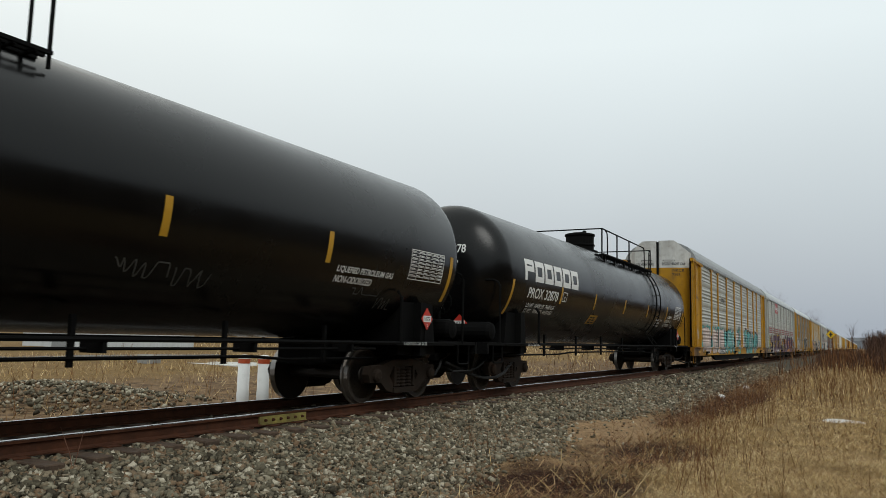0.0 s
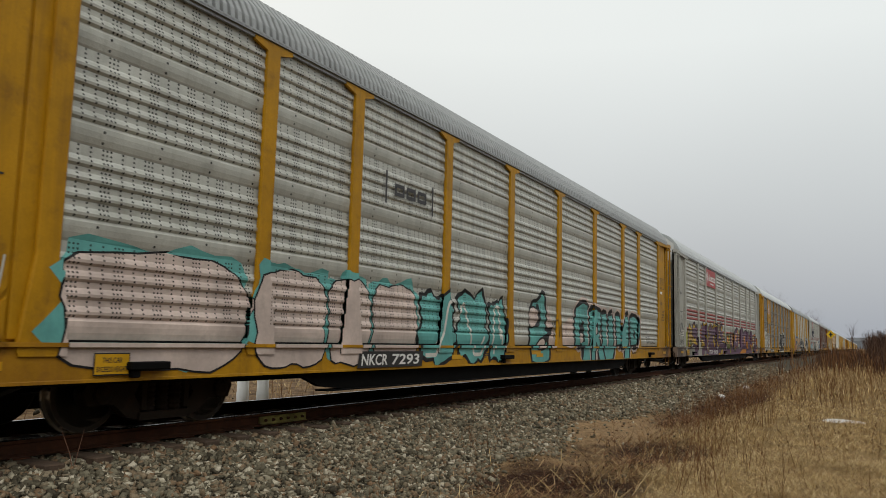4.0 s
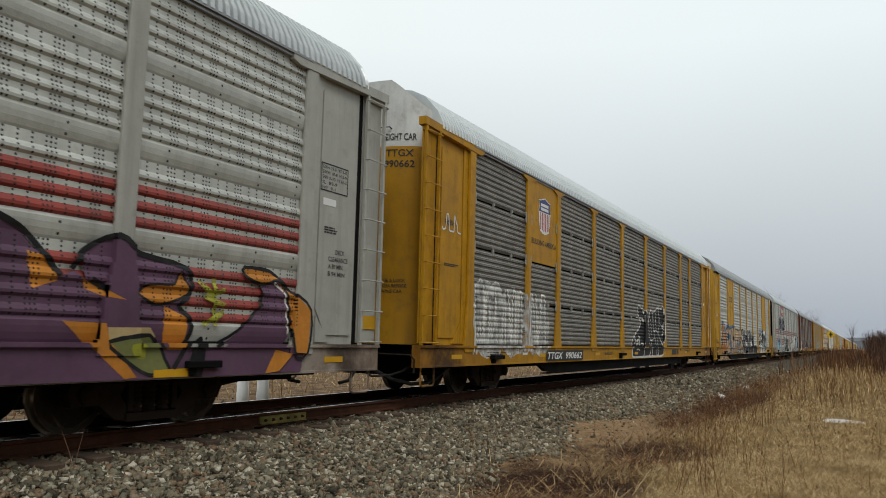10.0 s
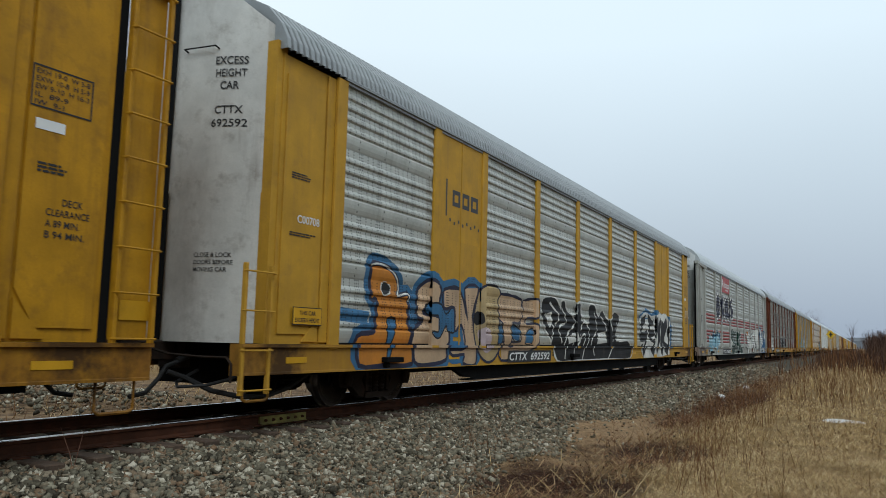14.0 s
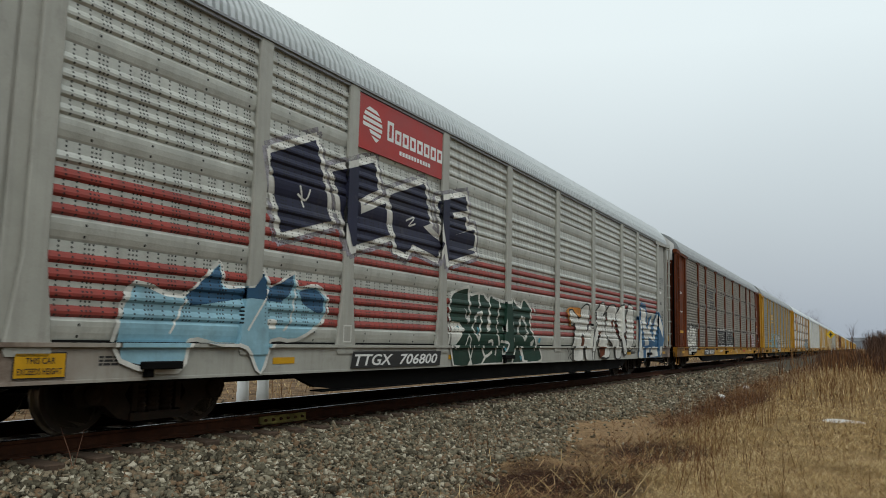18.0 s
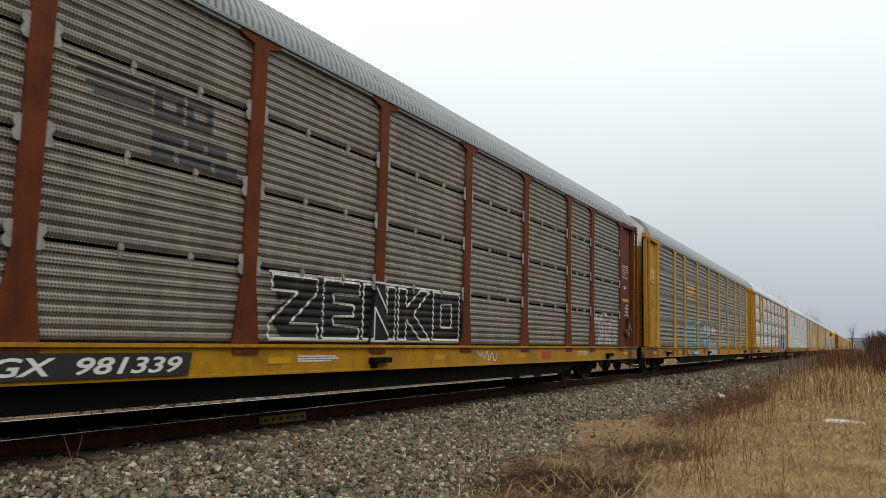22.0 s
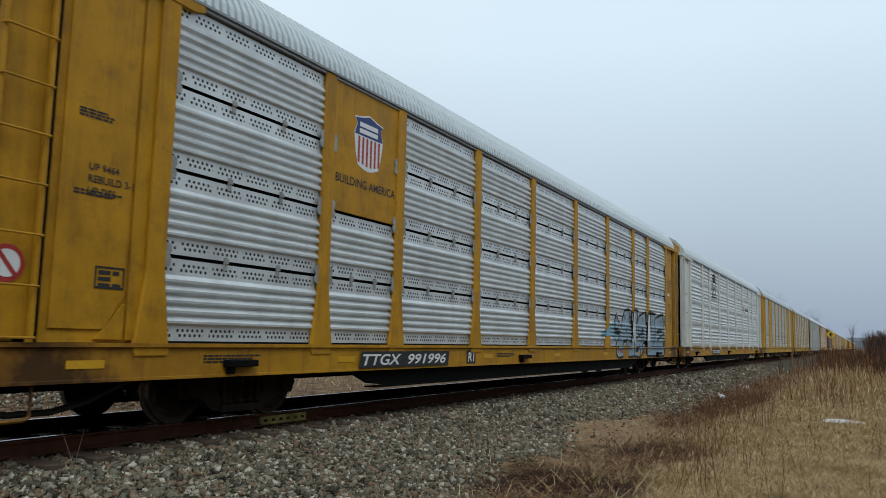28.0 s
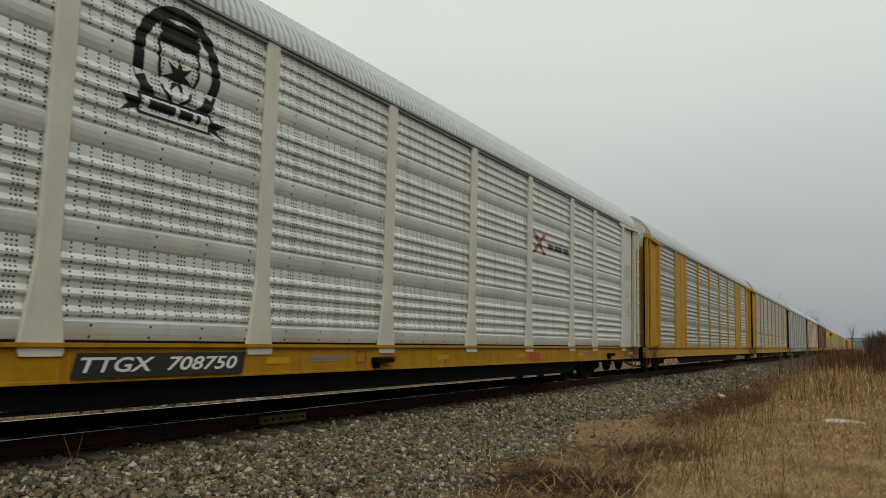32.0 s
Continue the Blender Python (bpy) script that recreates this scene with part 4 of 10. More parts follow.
def tank_car(y, label, full):
    car = thing("tank_car", label, "rail car", "cars of the train", pose(TX, y, 0))
    part("tank_shell", kept("shell", shell_mesh), None, car, "black steel tank with rounded ends")
    # stub sills, saddles and end platforms
    for s in (0, 180):
        turn = pose(0, 0, 0, 0, 0, s)
        part("stub_sill", kept("stub", lambda: mesh_of(boxes((-0.32, 0.32, -10.25, -6.4, 0.62, 1.04), bevel=0.02), "stub_sill", M["black"])), None, car, m=turn)
        part("saddle", kept("saddle", lambda: mesh_of(prism(bmesh.new(), ((-8.9, 0.8), (-7.6, 0.8), (-7.75, 1.75), (-8.75, 1.75)), -1.25, 1.25), "saddle", M["black"])), None, car, m=turn)
        part("end_platform", kept("platform", lambda: mesh_of(boxes((-1.47, 1.47, -10.15, -9.25, 0.97, 1.03), (-1.47, 1.47, -10.2, -10.12, 0.80, 1.03)), "end_platform", M["black"])), None, car, m=turn)
        for dx in (0,):
            part("end_railing", kept("end_rail", lambda: mesh_of(end_rail_mesh(), "end_railing", M["black"])), None, car, "bent pipe end railing", m=turn @ pose(dx, 0, 0))
        part("coupler", kept("coupler", coupler_mesh), None, car, "rusty knuckle coupler", m=turn @ pose(0, -10.05, 0))
        part("air_hose", kept("hose", hose_mesh), None, car, "black rubber air hose", m=turn @ pose(0, -10.05, 0))
        part("side_platform", kept("side_plat", lambda: mesh_of(boxes((-1.47, 1.47, -9.25, -7.2, 0.96, 1.02)), "side_platform", M["black"])), None, car, m=turn)
        part("bolster_web", kept("web", lambda: mesh_of(boxes((-1.40, 1.40, -8.3, -8.1, 0.78, 1.7)), "bolster_web", M["black"])), None, car, m=turn)
        res = part("air_reservoir", kept("reservoir", lambda: mesh_of(lathe(bmesh.new(), [(0.35, 0.05), (0.38, 0.17), (0.45, 0.2), (1.2, 0.2), (1.27, 0.17), (1.3, 0.05)], "x", 16), "air_reservoir", M["black"])), None, car, "black brake air reservoir", m=turn @ pose(0, -9.55, 1.26))
        if s:
            res.scale = (-1, 1, 1)
        truck(car, 8.15 if s else -8.15, 1.78, 0.457, SPINS)
        for side in (1, -1):
            part("handhold", kept(("hand", side), lambda: mesh_of(tube(bmesh.new(), [(side * 1.46, -7.35, 1.0), (side * 1.46, -7.35, 1.75), (side * 1.38, -7.35, 1.85)], 0.03, 6), "handhold", M["black"])), None, car, m=turn)
            part("sill_step", kept("tank_step", lambda: stirrup_mesh(M["black"])), None, car, m=turn @ pose(side * 1.45, -9.9, 0.35))
    def hand_wheel():
        bm = bmesh.new()
        tube(bm, [(0.24 * math.cos(math.tau * i / 20), 0, 0.24 * math.sin(math.tau * i / 20)) for i in range(21)], 0.016, 6)
        for i in range(6):
            a = math.tau * i / 6
            tube(bm, [(0.03 * math.cos(a), 0.03, 0.03 * math.sin(a)), (0.24 * math.cos(a), 0, 0.24 * math.sin(a))], 0.011, 5)
        lathe(bm, [(-0.10, 0.03), (0.05, 0.035), (0.06, 0.01)], "y", 10)
        return mesh_of(bm, "brake_wheel", M["black"])
    part("brake_wheel", kept("brake_wheel", hand_wheel), None, car, "black spoked hand brake wheel", m=pose(0.85, 9.80, 1.80))
    part("brake_stand", kept("brake_stand", lambda: mesh_of(boxes((0.79, 0.91, 9.62, 9.72, 1.0, 1.9), bevel=0.01), "brake_stand", M["black"])), None, car)
    for x in (1.45, -1.45):
        part("side_pipe", kept(("side_pipe", x), lambda: mesh_of(tube(bmesh.new(), [(x, -9.3, 1.0), (x, 9.3, 1.0)], 0.027, 7), "side_pipe", M["black"])), None, car, "long side handrail", m=None)
    part("brake_pipe", kept("brake_pipe", lambda: mesh_of(tube(bmesh.new(), [(0.9, -9.0, 0.74), (0.9, -4.5, 0.74), (0.95, -3.6, 0.79), (0.95, 4.4, 0.79), (0.9, 5.2, 0.74), (0.9, 9.0, 0.74)], 0.024, 6), "brake_pipe", M["black"])), None, car)
    part("brake_rod", kept("brake_rod", lambda: mesh_of(tube(bmesh.new(), [(1.2, -6.6, 0.9), (1.2, 7.0, 0.9)], 0.02, 6), "brake_rod", M["black"])), None, car)
    for yy in (-5.6, -3.1, -0.7, 1.7, 3.9, 6.0):
        part("pipe_hanger", kept("hanger", lambda: mesh_of(boxes((0.90, 0.95, -0.03, 0.03, 0.70, 1.25), (1.1, 1.46, -0.025, 0.025, 0.86, 1.01)), "pipe_hanger", M["black"])), None, car, m=pose(0, yy, 0))
    # valve housing on top
    def dome():
        bm = bmesh.new()
        lathe(bm, [(3.98, 0.60), (4.06, 0.58), (4.08, 0.46), (4.20, 0.46), (4.22, 0.49), (4.26, 0.49), (4.28, 0.46), (4.53, 0.46), (4.55, 0.495), (4.60, 0.495), (4.62, 0.45), (4.64, 0.25)], "z", 28)
        return mesh_of(bm, "valve_housing", M["black"])
    part("valve_housing", kept("dome", dome), None, car, "round black valve housing")
    part("housing_lid", kept("lid", lambda: mesh_of(boxes((-0.2, 0.22, -0.12, 0.25, 4.82, 4.88), (-0.05, 0.05, 0.25, 0.45, 4.78, 4.86), (0.12, 0.2, -0.1, 0.1, 4.88, 4.93), bevel=0.012), "housing_lid", M["black"])), None, car, m=pose(0, 0, -0.2))
    posts = (-1.33, 0.34, 1.83, 4.85) if full else (-3.1, -1.6, -0.2, TAIL)
    bend = posts[-1] - 1.05
    def walkway():
        bm = bmesh.new()
        for x in (0.92, 1.05, 1.17):
            box(bm, x, x + 0.045, posts[0], posts[-1], 3.77, 3.81)
        for yy in np.arange(posts[0], posts[-1], 0.22):
            box(bm, 0.92, 1.21, float(yy), float(yy) + 0.04, 3.75, 3.78)
        for yy in np.arange(posts[0] + 0.3, posts[-1], 1.1):
            box(bm, 1.10, 1.16, float(yy), float(yy) + 0.06, 3.52, 3.76)
        return mesh_of(bm, "walkway", M["black"])
    for s in (1, -1):
        w = part("walkway", kept(("walk", full), walkway), None, car, "narrow black steel top walkway")
        w.scale = (s, 1, 1)
        for p in posts:
            part("railing_post", kept("rail_post", lambda: mesh_of(tube(bmesh.new(), [(1.15, 0, 3.64), (1.15, 0, 4.58)], 0.024, 6), "railing_post", M["black"])), None, car, m=pose(0, p, 0)).scale = (s, 1, 1)
        def top_rail():
            bm = bmesh.new()
            tube(bm, [(1.15, posts[0], 4.58), (1.15, bend, 4.56), (1.15, bend + 0.12, 4.48), (1.15, bend + 0.16, 3.8)], 0.022, 6)
            tube(bm, [(1.15, posts[0] + 0.32, 4.58), (1.15, posts[0] + 0.55, 4.50), (1.15, posts[0] + 0.6, 4.3), (1.15, posts[0] + 0.6, 3.8)], 0.022, 6)
            tube(bm, [(1.15, posts[-1], 4.56), (1.15, posts[-1] - 0.16, 4.55), (1.15, posts[-1] - 0.22, 4.44), (1.15, posts[-1] - 0.22, 3.8)], 0.022, 6)
            return mesh_of(bm, "railing", M["black"])
        part("railing", kept(("top_rail", full), top_rail), None, car).scale = (s, 1, 1)
    for p in (posts[0], posts[-1]):
        part("cross_rail", kept("cross_rail", lambda: mesh_of(tube(bmesh.new(), [(-1.15, 0, 4.58), (1.15, 0, 4.58)], 0.022, 6), "cross_rail", M["black"])), None, car, m=pose(0, p, 0))
    # ladder over the shell
    ly = 3.93 if full else -0.4
    def curve_bar(dy):
        return [( (TR + 0.07) * math.cos(math.radians(d)), dy, TZ + (TR + 0.07) * math.sin(math.radians(d))) for d in range(64, -46, -6)] + [(1.47, dy, 1.0), (1.47, dy, 0.55)]
    lad = part("ladder", kept("tank_ladder", lambda: mesh_of(tube(tube(bmesh.new(), curve_bar(0), 0.022, 6), curve_bar(0.62), 0.022, 6), "ladder", M["black"])), None, car, "curved black side ladder", m=pose(0, ly, 0))
    for d in (52, 38, 24, 10, -4, -18, -32):
        a = math.radians(d)
        part("rung", kept("tank_rung", lambda: mesh_of(tube(bmesh.new(), [(0, 0, 0), (0, 0.62, 0)], 0.016, 6), "rung", M["black"])), None, lad, m=pose((TR + 0.07) * math.cos(a), 0, TZ + (TR + 0.07) * math.sin(a)))
    part("step_frame", kept("step_frame", lambda: mesh_of(tube(tube(bmesh.new(), [(1.47, 0, 1.0), (1.47, 0.12, 0.42), (1.47, 0.5, 0.42), (1.47, 0.62, 1.0)], 0.022, 6), [(1.47, 0.08, 0.7), (1.47, 0.54, 0.7)], 0.018, 6), "step_frame", M["black"])), None, car, m=pose(0, ly, 0))
    # reflective strips
    strip_m = plain("reflective_strip", (0.50, 0.27, 0.02), 0.4, var=0.12, dirt=GRIME, dirty=0.25)
    rows = [(-8.97, -6, -37), (-5.87, -5, -21), (-3.06, -5, -22), (0.06, -5, -22), (3.05, -5, -22), (6.02, -3, -24), (8.92, -6, -37)] if full else [(-3.6, 0, -17), (-0.65, 0, -17), (2.33, 0, -17), (5.29, 0, -17), (8.96, 0, -32), (-8.96, 0, -32)]
    for yy, a, b in rows:
        tank_paint(car, rect(yy - 0.055, yy + 0.055, arc(b), arc(a)), strip_m, "reflective_strip", "dull yellow reflective strip")
    # data table near the rear
    ty = 7.42 if full else 7.53
    grid = [outline_box(ty, ty + 1.15, arc(-19.3), arc(0.2), 0.014)]
    for k in range(1, 9):
        grid.append(loop(((ty, arc(0.2 - 2.17 * k)), (ty + 1.15, arc(0.2 - 2.17 * k)), (ty + 1.15, arc(0.2 - 2.17 * k) + 0.008), (ty, arc(0.2 - 2.17 * k) + 0.008))))
    for k in (0.22, 0.42, 0.6, 0.8):
        grid.append(loop(((ty + 1.15 * k, arc(-19.3)), (ty + 1.15 * k + 0.008, arc(-19.3)), (ty + 1.15 * k + 0.008, arc(0)), (ty + 1.15 * k, arc(0)))))
    for k in range(8):
        for c in range(5):
            grid.append(bars(ty + 0.03 + 0.235 * c, ty + 0.2 + 0.235 * c, arc(-0.75 - 2.17 * k), 0.017, 1, k * 7 + c))
    P, F = [], []
    for p, f in grid:
        F += [tuple(i + len(P) for i in q) for q in f]
        P += [tuple(v) for v in p]
    tank_paint(car, (np.array(P), F), M["letter_white"], "data_table", "white stencilled data table")
    # diamond placards on brackets, both ends of the near side
    for yy in (8.25, -9.35):
        pl = part("placard", kept("placard", lambda: mesh_of(prism(bmesh.new(), ((-0.19, 0.0), (0.0, -0.19), (0.19, 0.0), (0.0, 0.19)), 0, 0.012), "placard", plain("placard_red", (0.5, 0.035, 0.02), 0.4, var=0.06))), None, car, "red diamond hazard placard", m=pose(1.43, yy, 1.42) if yy > 0 else pose(0.55, -9.66, 1.42, 0, 0, -90))
        part("placard_band", kept("band", lambda: mesh_of(boxes((0.013, 0.015, -0.135, 0.135, -0.055, 0.055)), "placard_band", M["white"])), None, pl)
        pts, fs = letters("1075", 0.075, 0.01)
        part("lettering", flat_mesh("lettering", pts + np.array([-0.105, -0.037]), fs, M["letter_black"], lambda u, v: (0.018, u, v)), None, pl)
        pts, fs = letters("2", 0.045, 0.01)
        part("lettering", flat_mesh("lettering", pts + np.array([-0.015, -0.135]), fs, M["letter_white"], lambda u, v: (0.015, u, v)), None, pl)
        part("placard_bracket", kept("bracket", lambda: mesh_of(boxes((-0.05, -0.01, -0.03, 0.03, -0.42, 0.1)), "placard_bracket", M["black"])), None, pl)
    white = M["letter_white"]
    part("lettering", flat_mesh("lettering", *letters("2 INCH TREAD COMP. SHOES", 0.05, 0.005, 0.75), white, lambda u, v: (1.474, u + 7.45, v + 0.965)), None, car)
    part("lettering", flat_mesh("lettering", *letters("2 INCH HF COMP. SHOES", 0.05, 0.005, 0.75), white, lambda u, v: (1.474, u - 8.05, v + 0.965)), None, car)
    if full:
        # the owner's mark: six plain white blocks with openings
        for k in range(6):
            a = -8.38 + 0.63 * k
            shape = outline_box(a, a + 0.55, arc(-4.8), arc(13.4), 0.13) if k not in (0,) else outline_box(a, a + 0.55, arc(3), arc(13.4), 0.12)
            tank_paint(car, shape, M["white"], "mark", "white block of the owner's mark")
            if k in (0, 1, 5):
                tank_paint(car, rect(a, a + 0.14, arc(-4.8), arc(3.2)), M["white"], "mark", lift=0.006)
        for txt, yy, w, d0, h in (("PROX 32878", -8.05, 1.95, -19.5, 0.25), ("LD LMT  164600 LBS  74650 KGS", -7.95, 1.82, -28, 0.11), ("LT WT    98400 LBS  44650 KGS", -7.92, 1.78, -33.4, 0.11)):
            p, f = letters(txt, h, 0.018, w)
            tank_paint(car, (p + np.array([yy, arc(d0)]), f), white)
        tank_paint(car, outline_box(-5.78, -5.46, arc(-18.5), arc(-9.2), 0.02), white)
        p, f = letters("C", 0.12, 0.01)
        tank_paint(car, (p + np.array([-5.66, arc(-17.6)]), f), white)
        tank_paint(car, rect(-3.15, -2.42, arc(-39), arc(-28), 0.05), strip_m, "notice", "dull yellow notice")
        tank_paint(car, bars(-3.02, -2.5, arc(-30), 0.05, 3, 5), M["letter_black"], "notice_lines", lift=0.006)
        for k, (txt, dx) in enumerate((("LIQUEFIED", 0.3), ("PETROLEUM GAS", 0.02), ("NOT ODORIZED", 0.0))):
            p, f = letters(txt, 0.115, 0.022, (0.66, 1.02, 0.94)[k], 0.12)
            tank_paint(car, (p + np.array([6.03 + dx, arc(-19.8 - 6.2 * k)]), f), white)
        for k, txt in enumerate(("EXTERIOR COATING", "SYSTEM P693", "DATE   07-2023")):
            p, f = letters(txt, 0.075, 0.012, (0.98, 0.66, 0.72)[k], 0.1)
            tank_paint(car, (p + np.array([4.62, arc(-25 - 4.4 * k)]), f), white)
        tank_paint(car, outline_box(7.3, 7.68, arc(-33), arc(-29), 0.02), white)
        # lettering on the front head
        def on_head(u, v, cu, cv):
            q = min(1, math.hypot(u, v) / TR)
            return (u, -HALF - HEAD * math.sqrt(1 - q * q) - 0.006, TZ + v)
        p, f = letters("PROX 32878", 0.19, 0.018, 1.05)
        laid("lettering", sliced(p + np.array([-0.35, 0.36]), f, [k * 0.1 for k in range(-12, 13)], ()), on_head, white, car)
        laid("lettering", sliced(*bars(-0.35, 0.55, 0.27, 0.05, 3, 3), [k * 0.1 for k in range(-12, 13)], ()), on_head, white, car)
    else:
        for k, txt in enumerate(("LIQUEFIED PETROLEUM GAS", "NON-ODORIZED")):
            p, f = letters(txt, 0.115, 0.022, (1.52, 0.98)[k], 0.12)
            tank_paint(car, (p + np.array([5.56, arc(-21.5 - 5.6 * k)]), f), white)
        chalk = plain("faint_chalk", (0.07, 0.07, 0.065), 0.8, var=0.2)
        for s, (a, b, c, d) in enumerate(((1.85, 2.6, -36, -28), (2.68, 3.22, -38.5, -29.5), (6.1, 6.9, -33, -28), (6.9, 7.4, -42, -34))):
            tank_paint(car, scrawl(a, b, arc(c), arc(d), s + 3, 12, 0.02), chalk, "graffiti", "faint grey scrawl")
    return car



# ---- ground and track ----
# washed-out hollows along the ditch: x, y, half width, half length, depth
HOLLOWS = ((-3.35, 9.2, 0.95, 0.95, 0.30), (-2.9, 12.6, 0.6, 1.2, 0.32), (-3.7, 20.5, 0.6, 2.8, 0.26), (-3.4, 27.0, 0.6, 3.4, 0.24))


def gravel_edge(y):
    """How far from the track's middle the loose stones reach on the field's side."""
    return np.interp(y, (6, 8, 10, 11.2, 13.7, 15.2, 17.6, 22, 30, 60), (4.3, 4.0, 3.5, 3.9, 3.3, 3.0, 3.4, 3.95, 3.75, 3.5))


def ditch_x(y):
    """The middle of the shallow ditch at the ballast's foot."""
    return np.interp(y, (7, 9, 12, 17, 24, 32), (-3.6, -3.15, -2.8, -3.5, -3.65, -3.6))


def ground_z(x, y):
    """Height of the bare ground: the track's bank, ditches and the fields."""
    d = abs(x - TX)
    near_side = x > TX
    toe = 3.35 if near_side else 3.2
    base = -0.56 if near_side else -0.52
    if d < 1.15:
        z = -0.215
    elif d < 1.75:
        z = -0.215 - 0.075 * (d - 1.15) / 0.6
    elif d < toe:
        z = -0.29 + (base + 0.29) * (d - 1.75) / (toe - 1.75)
    else:
        z = base
    far = max(0.0, d - toe)
    if d > 1.6:
        amp = min(1.0, (d - 1.6) / 1.5)
        z += amp * (0.07 * noise.noise(Vector((x * 0.35, y * 0.22, 3))) + 0.03 * noise.noise(Vector((x * 1.6, y * 1.4, 8))))
    if near_side and 3.2 < d < 6.5:
        z -= 0.13 * max(0.0, noise.noise(Vector((x * 0.8, y * 0.5, 1.7)))) * min(1.0, (d - 3.2) * 2, (6.5 - d))
    if near_side and d < 7 and 6 < y < 31:
        for hx, hy, wx, wy, deep in HOLLOWS:
            q = ((x - hx) / wx) ** 2 + ((y - hy) / wy) ** 2
            if q < 6:
                z -= deep * math.exp(-q)
    if not near_side and far > 3:
        z += 0.5 * min(1, (far - 3) / 25)
    return z


def strip(xs, ys):
    verts = [(x, y, ground_z(x, y)) for y in ys for x in xs]
    k = len(xs)
    return verts, [(j * k + i, j * k + i + 1, (j + 1) * k + i + 1, (j + 1) * k + i) for j in range(len(ys) - 1) for i in range(k - 1)]


gm, n, l = nodes_of("ground_soil")
nt, bs = gm.node_tree, n["Principled BSDF"]
tc = n.new("ShaderNodeTexCoord").outputs["Object"]
sp = n.new("ShaderNodeSeparateXYZ")
l.new(tc, sp.inputs[0])
wob = noise_of(nt, tc, 0.6, 5, 0.7)
dist = calc(nt, "ADD", calc(nt, "ABSOLUTE", calc(nt, "SUBTRACT", sp.outputs["X"], TX)), calc(nt, "MULTIPLY", calc(nt, "SUBTRACT", wob, 0.5), 1.6))
def zone(label):
    n = nt.nodes.new("ShaderNodeAttribute")
    n.attribute_name = label
    return n.outputs["Fac"]
ragged = calc(nt, "MULTIPLY", calc(nt, "SUBTRACT", noise_of(nt, tc, 2.4, 6, 0.7), 0.5), 1.3)
bank = ranged(nt, calc(nt, "ADD", zone("stone_reach"), ragged), -0.12, 0.22)
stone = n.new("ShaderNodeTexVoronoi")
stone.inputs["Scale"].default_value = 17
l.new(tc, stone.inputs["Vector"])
hue = n.new("ShaderNodeSeparateColor")
l.new(stone.outputs["Color"], hue.inputs[0])
gravel = mixed(nt, hue.outputs[0], (0.055, 0.043, 0.028), (0.21, 0.176, 0.118))
# crevice shade between the stones, mixed into the gravel colour
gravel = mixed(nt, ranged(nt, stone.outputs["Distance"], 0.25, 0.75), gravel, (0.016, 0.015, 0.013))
# field soil darkened to paint the shade beneath the thatch
fieldc = mixed(nt, ranged(nt, noise_of(nt, tc, 1.2, 6, 0.7), 0.35, 0.65), (0.05, 0.027, 0.011), (0.17, 0.104, 0.038))
fieldc = mixed(nt, ranged(nt, noise_of(nt, tc, 14, 4, 0.7), 0.35, 0.7), fieldc, (0.24, 0.155, 0.06))
verge = ranged(nt, calc(nt, "MULTIPLY", dist, calc(nt, "SUBTRACT", 1.0, calc(nt, "MULTIPLY", calc(nt, "LESS_THAN", sp.outputs["X"], TX), 0.6))), 4.3, 5.6, 1.0, 0.0)
fieldc = mixed(nt, verge, fieldc, mixed(nt, ranged(nt, noise_of(nt, tc, 2.2, 6, 0.75), 0.4, 0.62), (0.065, 0.038, 0.020), (0.22, 0.142, 0.074)))
bare = mixed(nt, ranged(nt, noise_of(nt, tc, 5.0, 6, 0.75), 0.36, 0.64), (0.15, 0.088, 0.043), (0.34, 0.225, 0.12))
bare = mixed(nt, ranged(nt, noise_of(nt, tc, 46, 3, 0.7), 0.56, 0.72), bare, (0.09, 0.062, 0.04))
fieldc = mixed(nt, ranged(nt, calc(nt, "ADD", zone("bare_soil"), ragged), 0.35, 0.65), fieldc, bare)
# the soil colour turns to near-black brown inside the hollows
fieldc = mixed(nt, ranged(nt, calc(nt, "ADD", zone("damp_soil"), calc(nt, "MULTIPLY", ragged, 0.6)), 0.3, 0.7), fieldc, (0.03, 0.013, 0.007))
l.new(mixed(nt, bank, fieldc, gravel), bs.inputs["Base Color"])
bs.inputs["Roughness"].default_value = 0.95
bs.inputs["Specular IOR Level"].default_value = 0.15
bp = n.new("ShaderNodeBump")
bp.inputs["Strength"].default_value, bp.inputs["Distance"].default_value = 0.9, 0.03
l.new(calc(nt, "SUBTRACT", 1.0, stone.outputs["Distance"]), bp.inputs["Height"])
l.new(bp.outputs[0], bs.inputs["Normal"])
M["ground"] = gm
xs = [-2500, -900, -400, -200, -110, -70, -50, -38, -30, -25, -21, -18, -16] + list(np.arange(-14.5, -5.7, 0.35)) + list(np.arange(-5.65, -1.2, 0.15)) + list(np.arange(-1.15, 6.6, 0.35)) + [7.5, 9, 11, 14, 18, 24, 34, 50, 80, 150, 300, 700, 2500]
ys = [-1500, -500, -200, -90, -50, -30, -18, -10, -5, -2] + list(np.arange(0, 6, 0.45)) + list(np.arange(6, 22, 0.2)) + list(np.arange(22, 40, 0.45)) + list(np.arange(40, 120, 2.0)) + [125, 140, 160, 190, 230, 290, 370, 480, 640, 900, 1400, 2500, 4000]
gv, gf = strip([float(v) for v in xs], [float(v) for v in ys])
me = bpy.data.meshes.new("ground")
me.from_pydata(gv, [], gf)
me.materials.append(gm)
me.shade_smooth()
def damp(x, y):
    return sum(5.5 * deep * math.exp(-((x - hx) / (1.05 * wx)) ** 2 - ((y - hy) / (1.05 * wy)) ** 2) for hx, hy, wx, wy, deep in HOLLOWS)
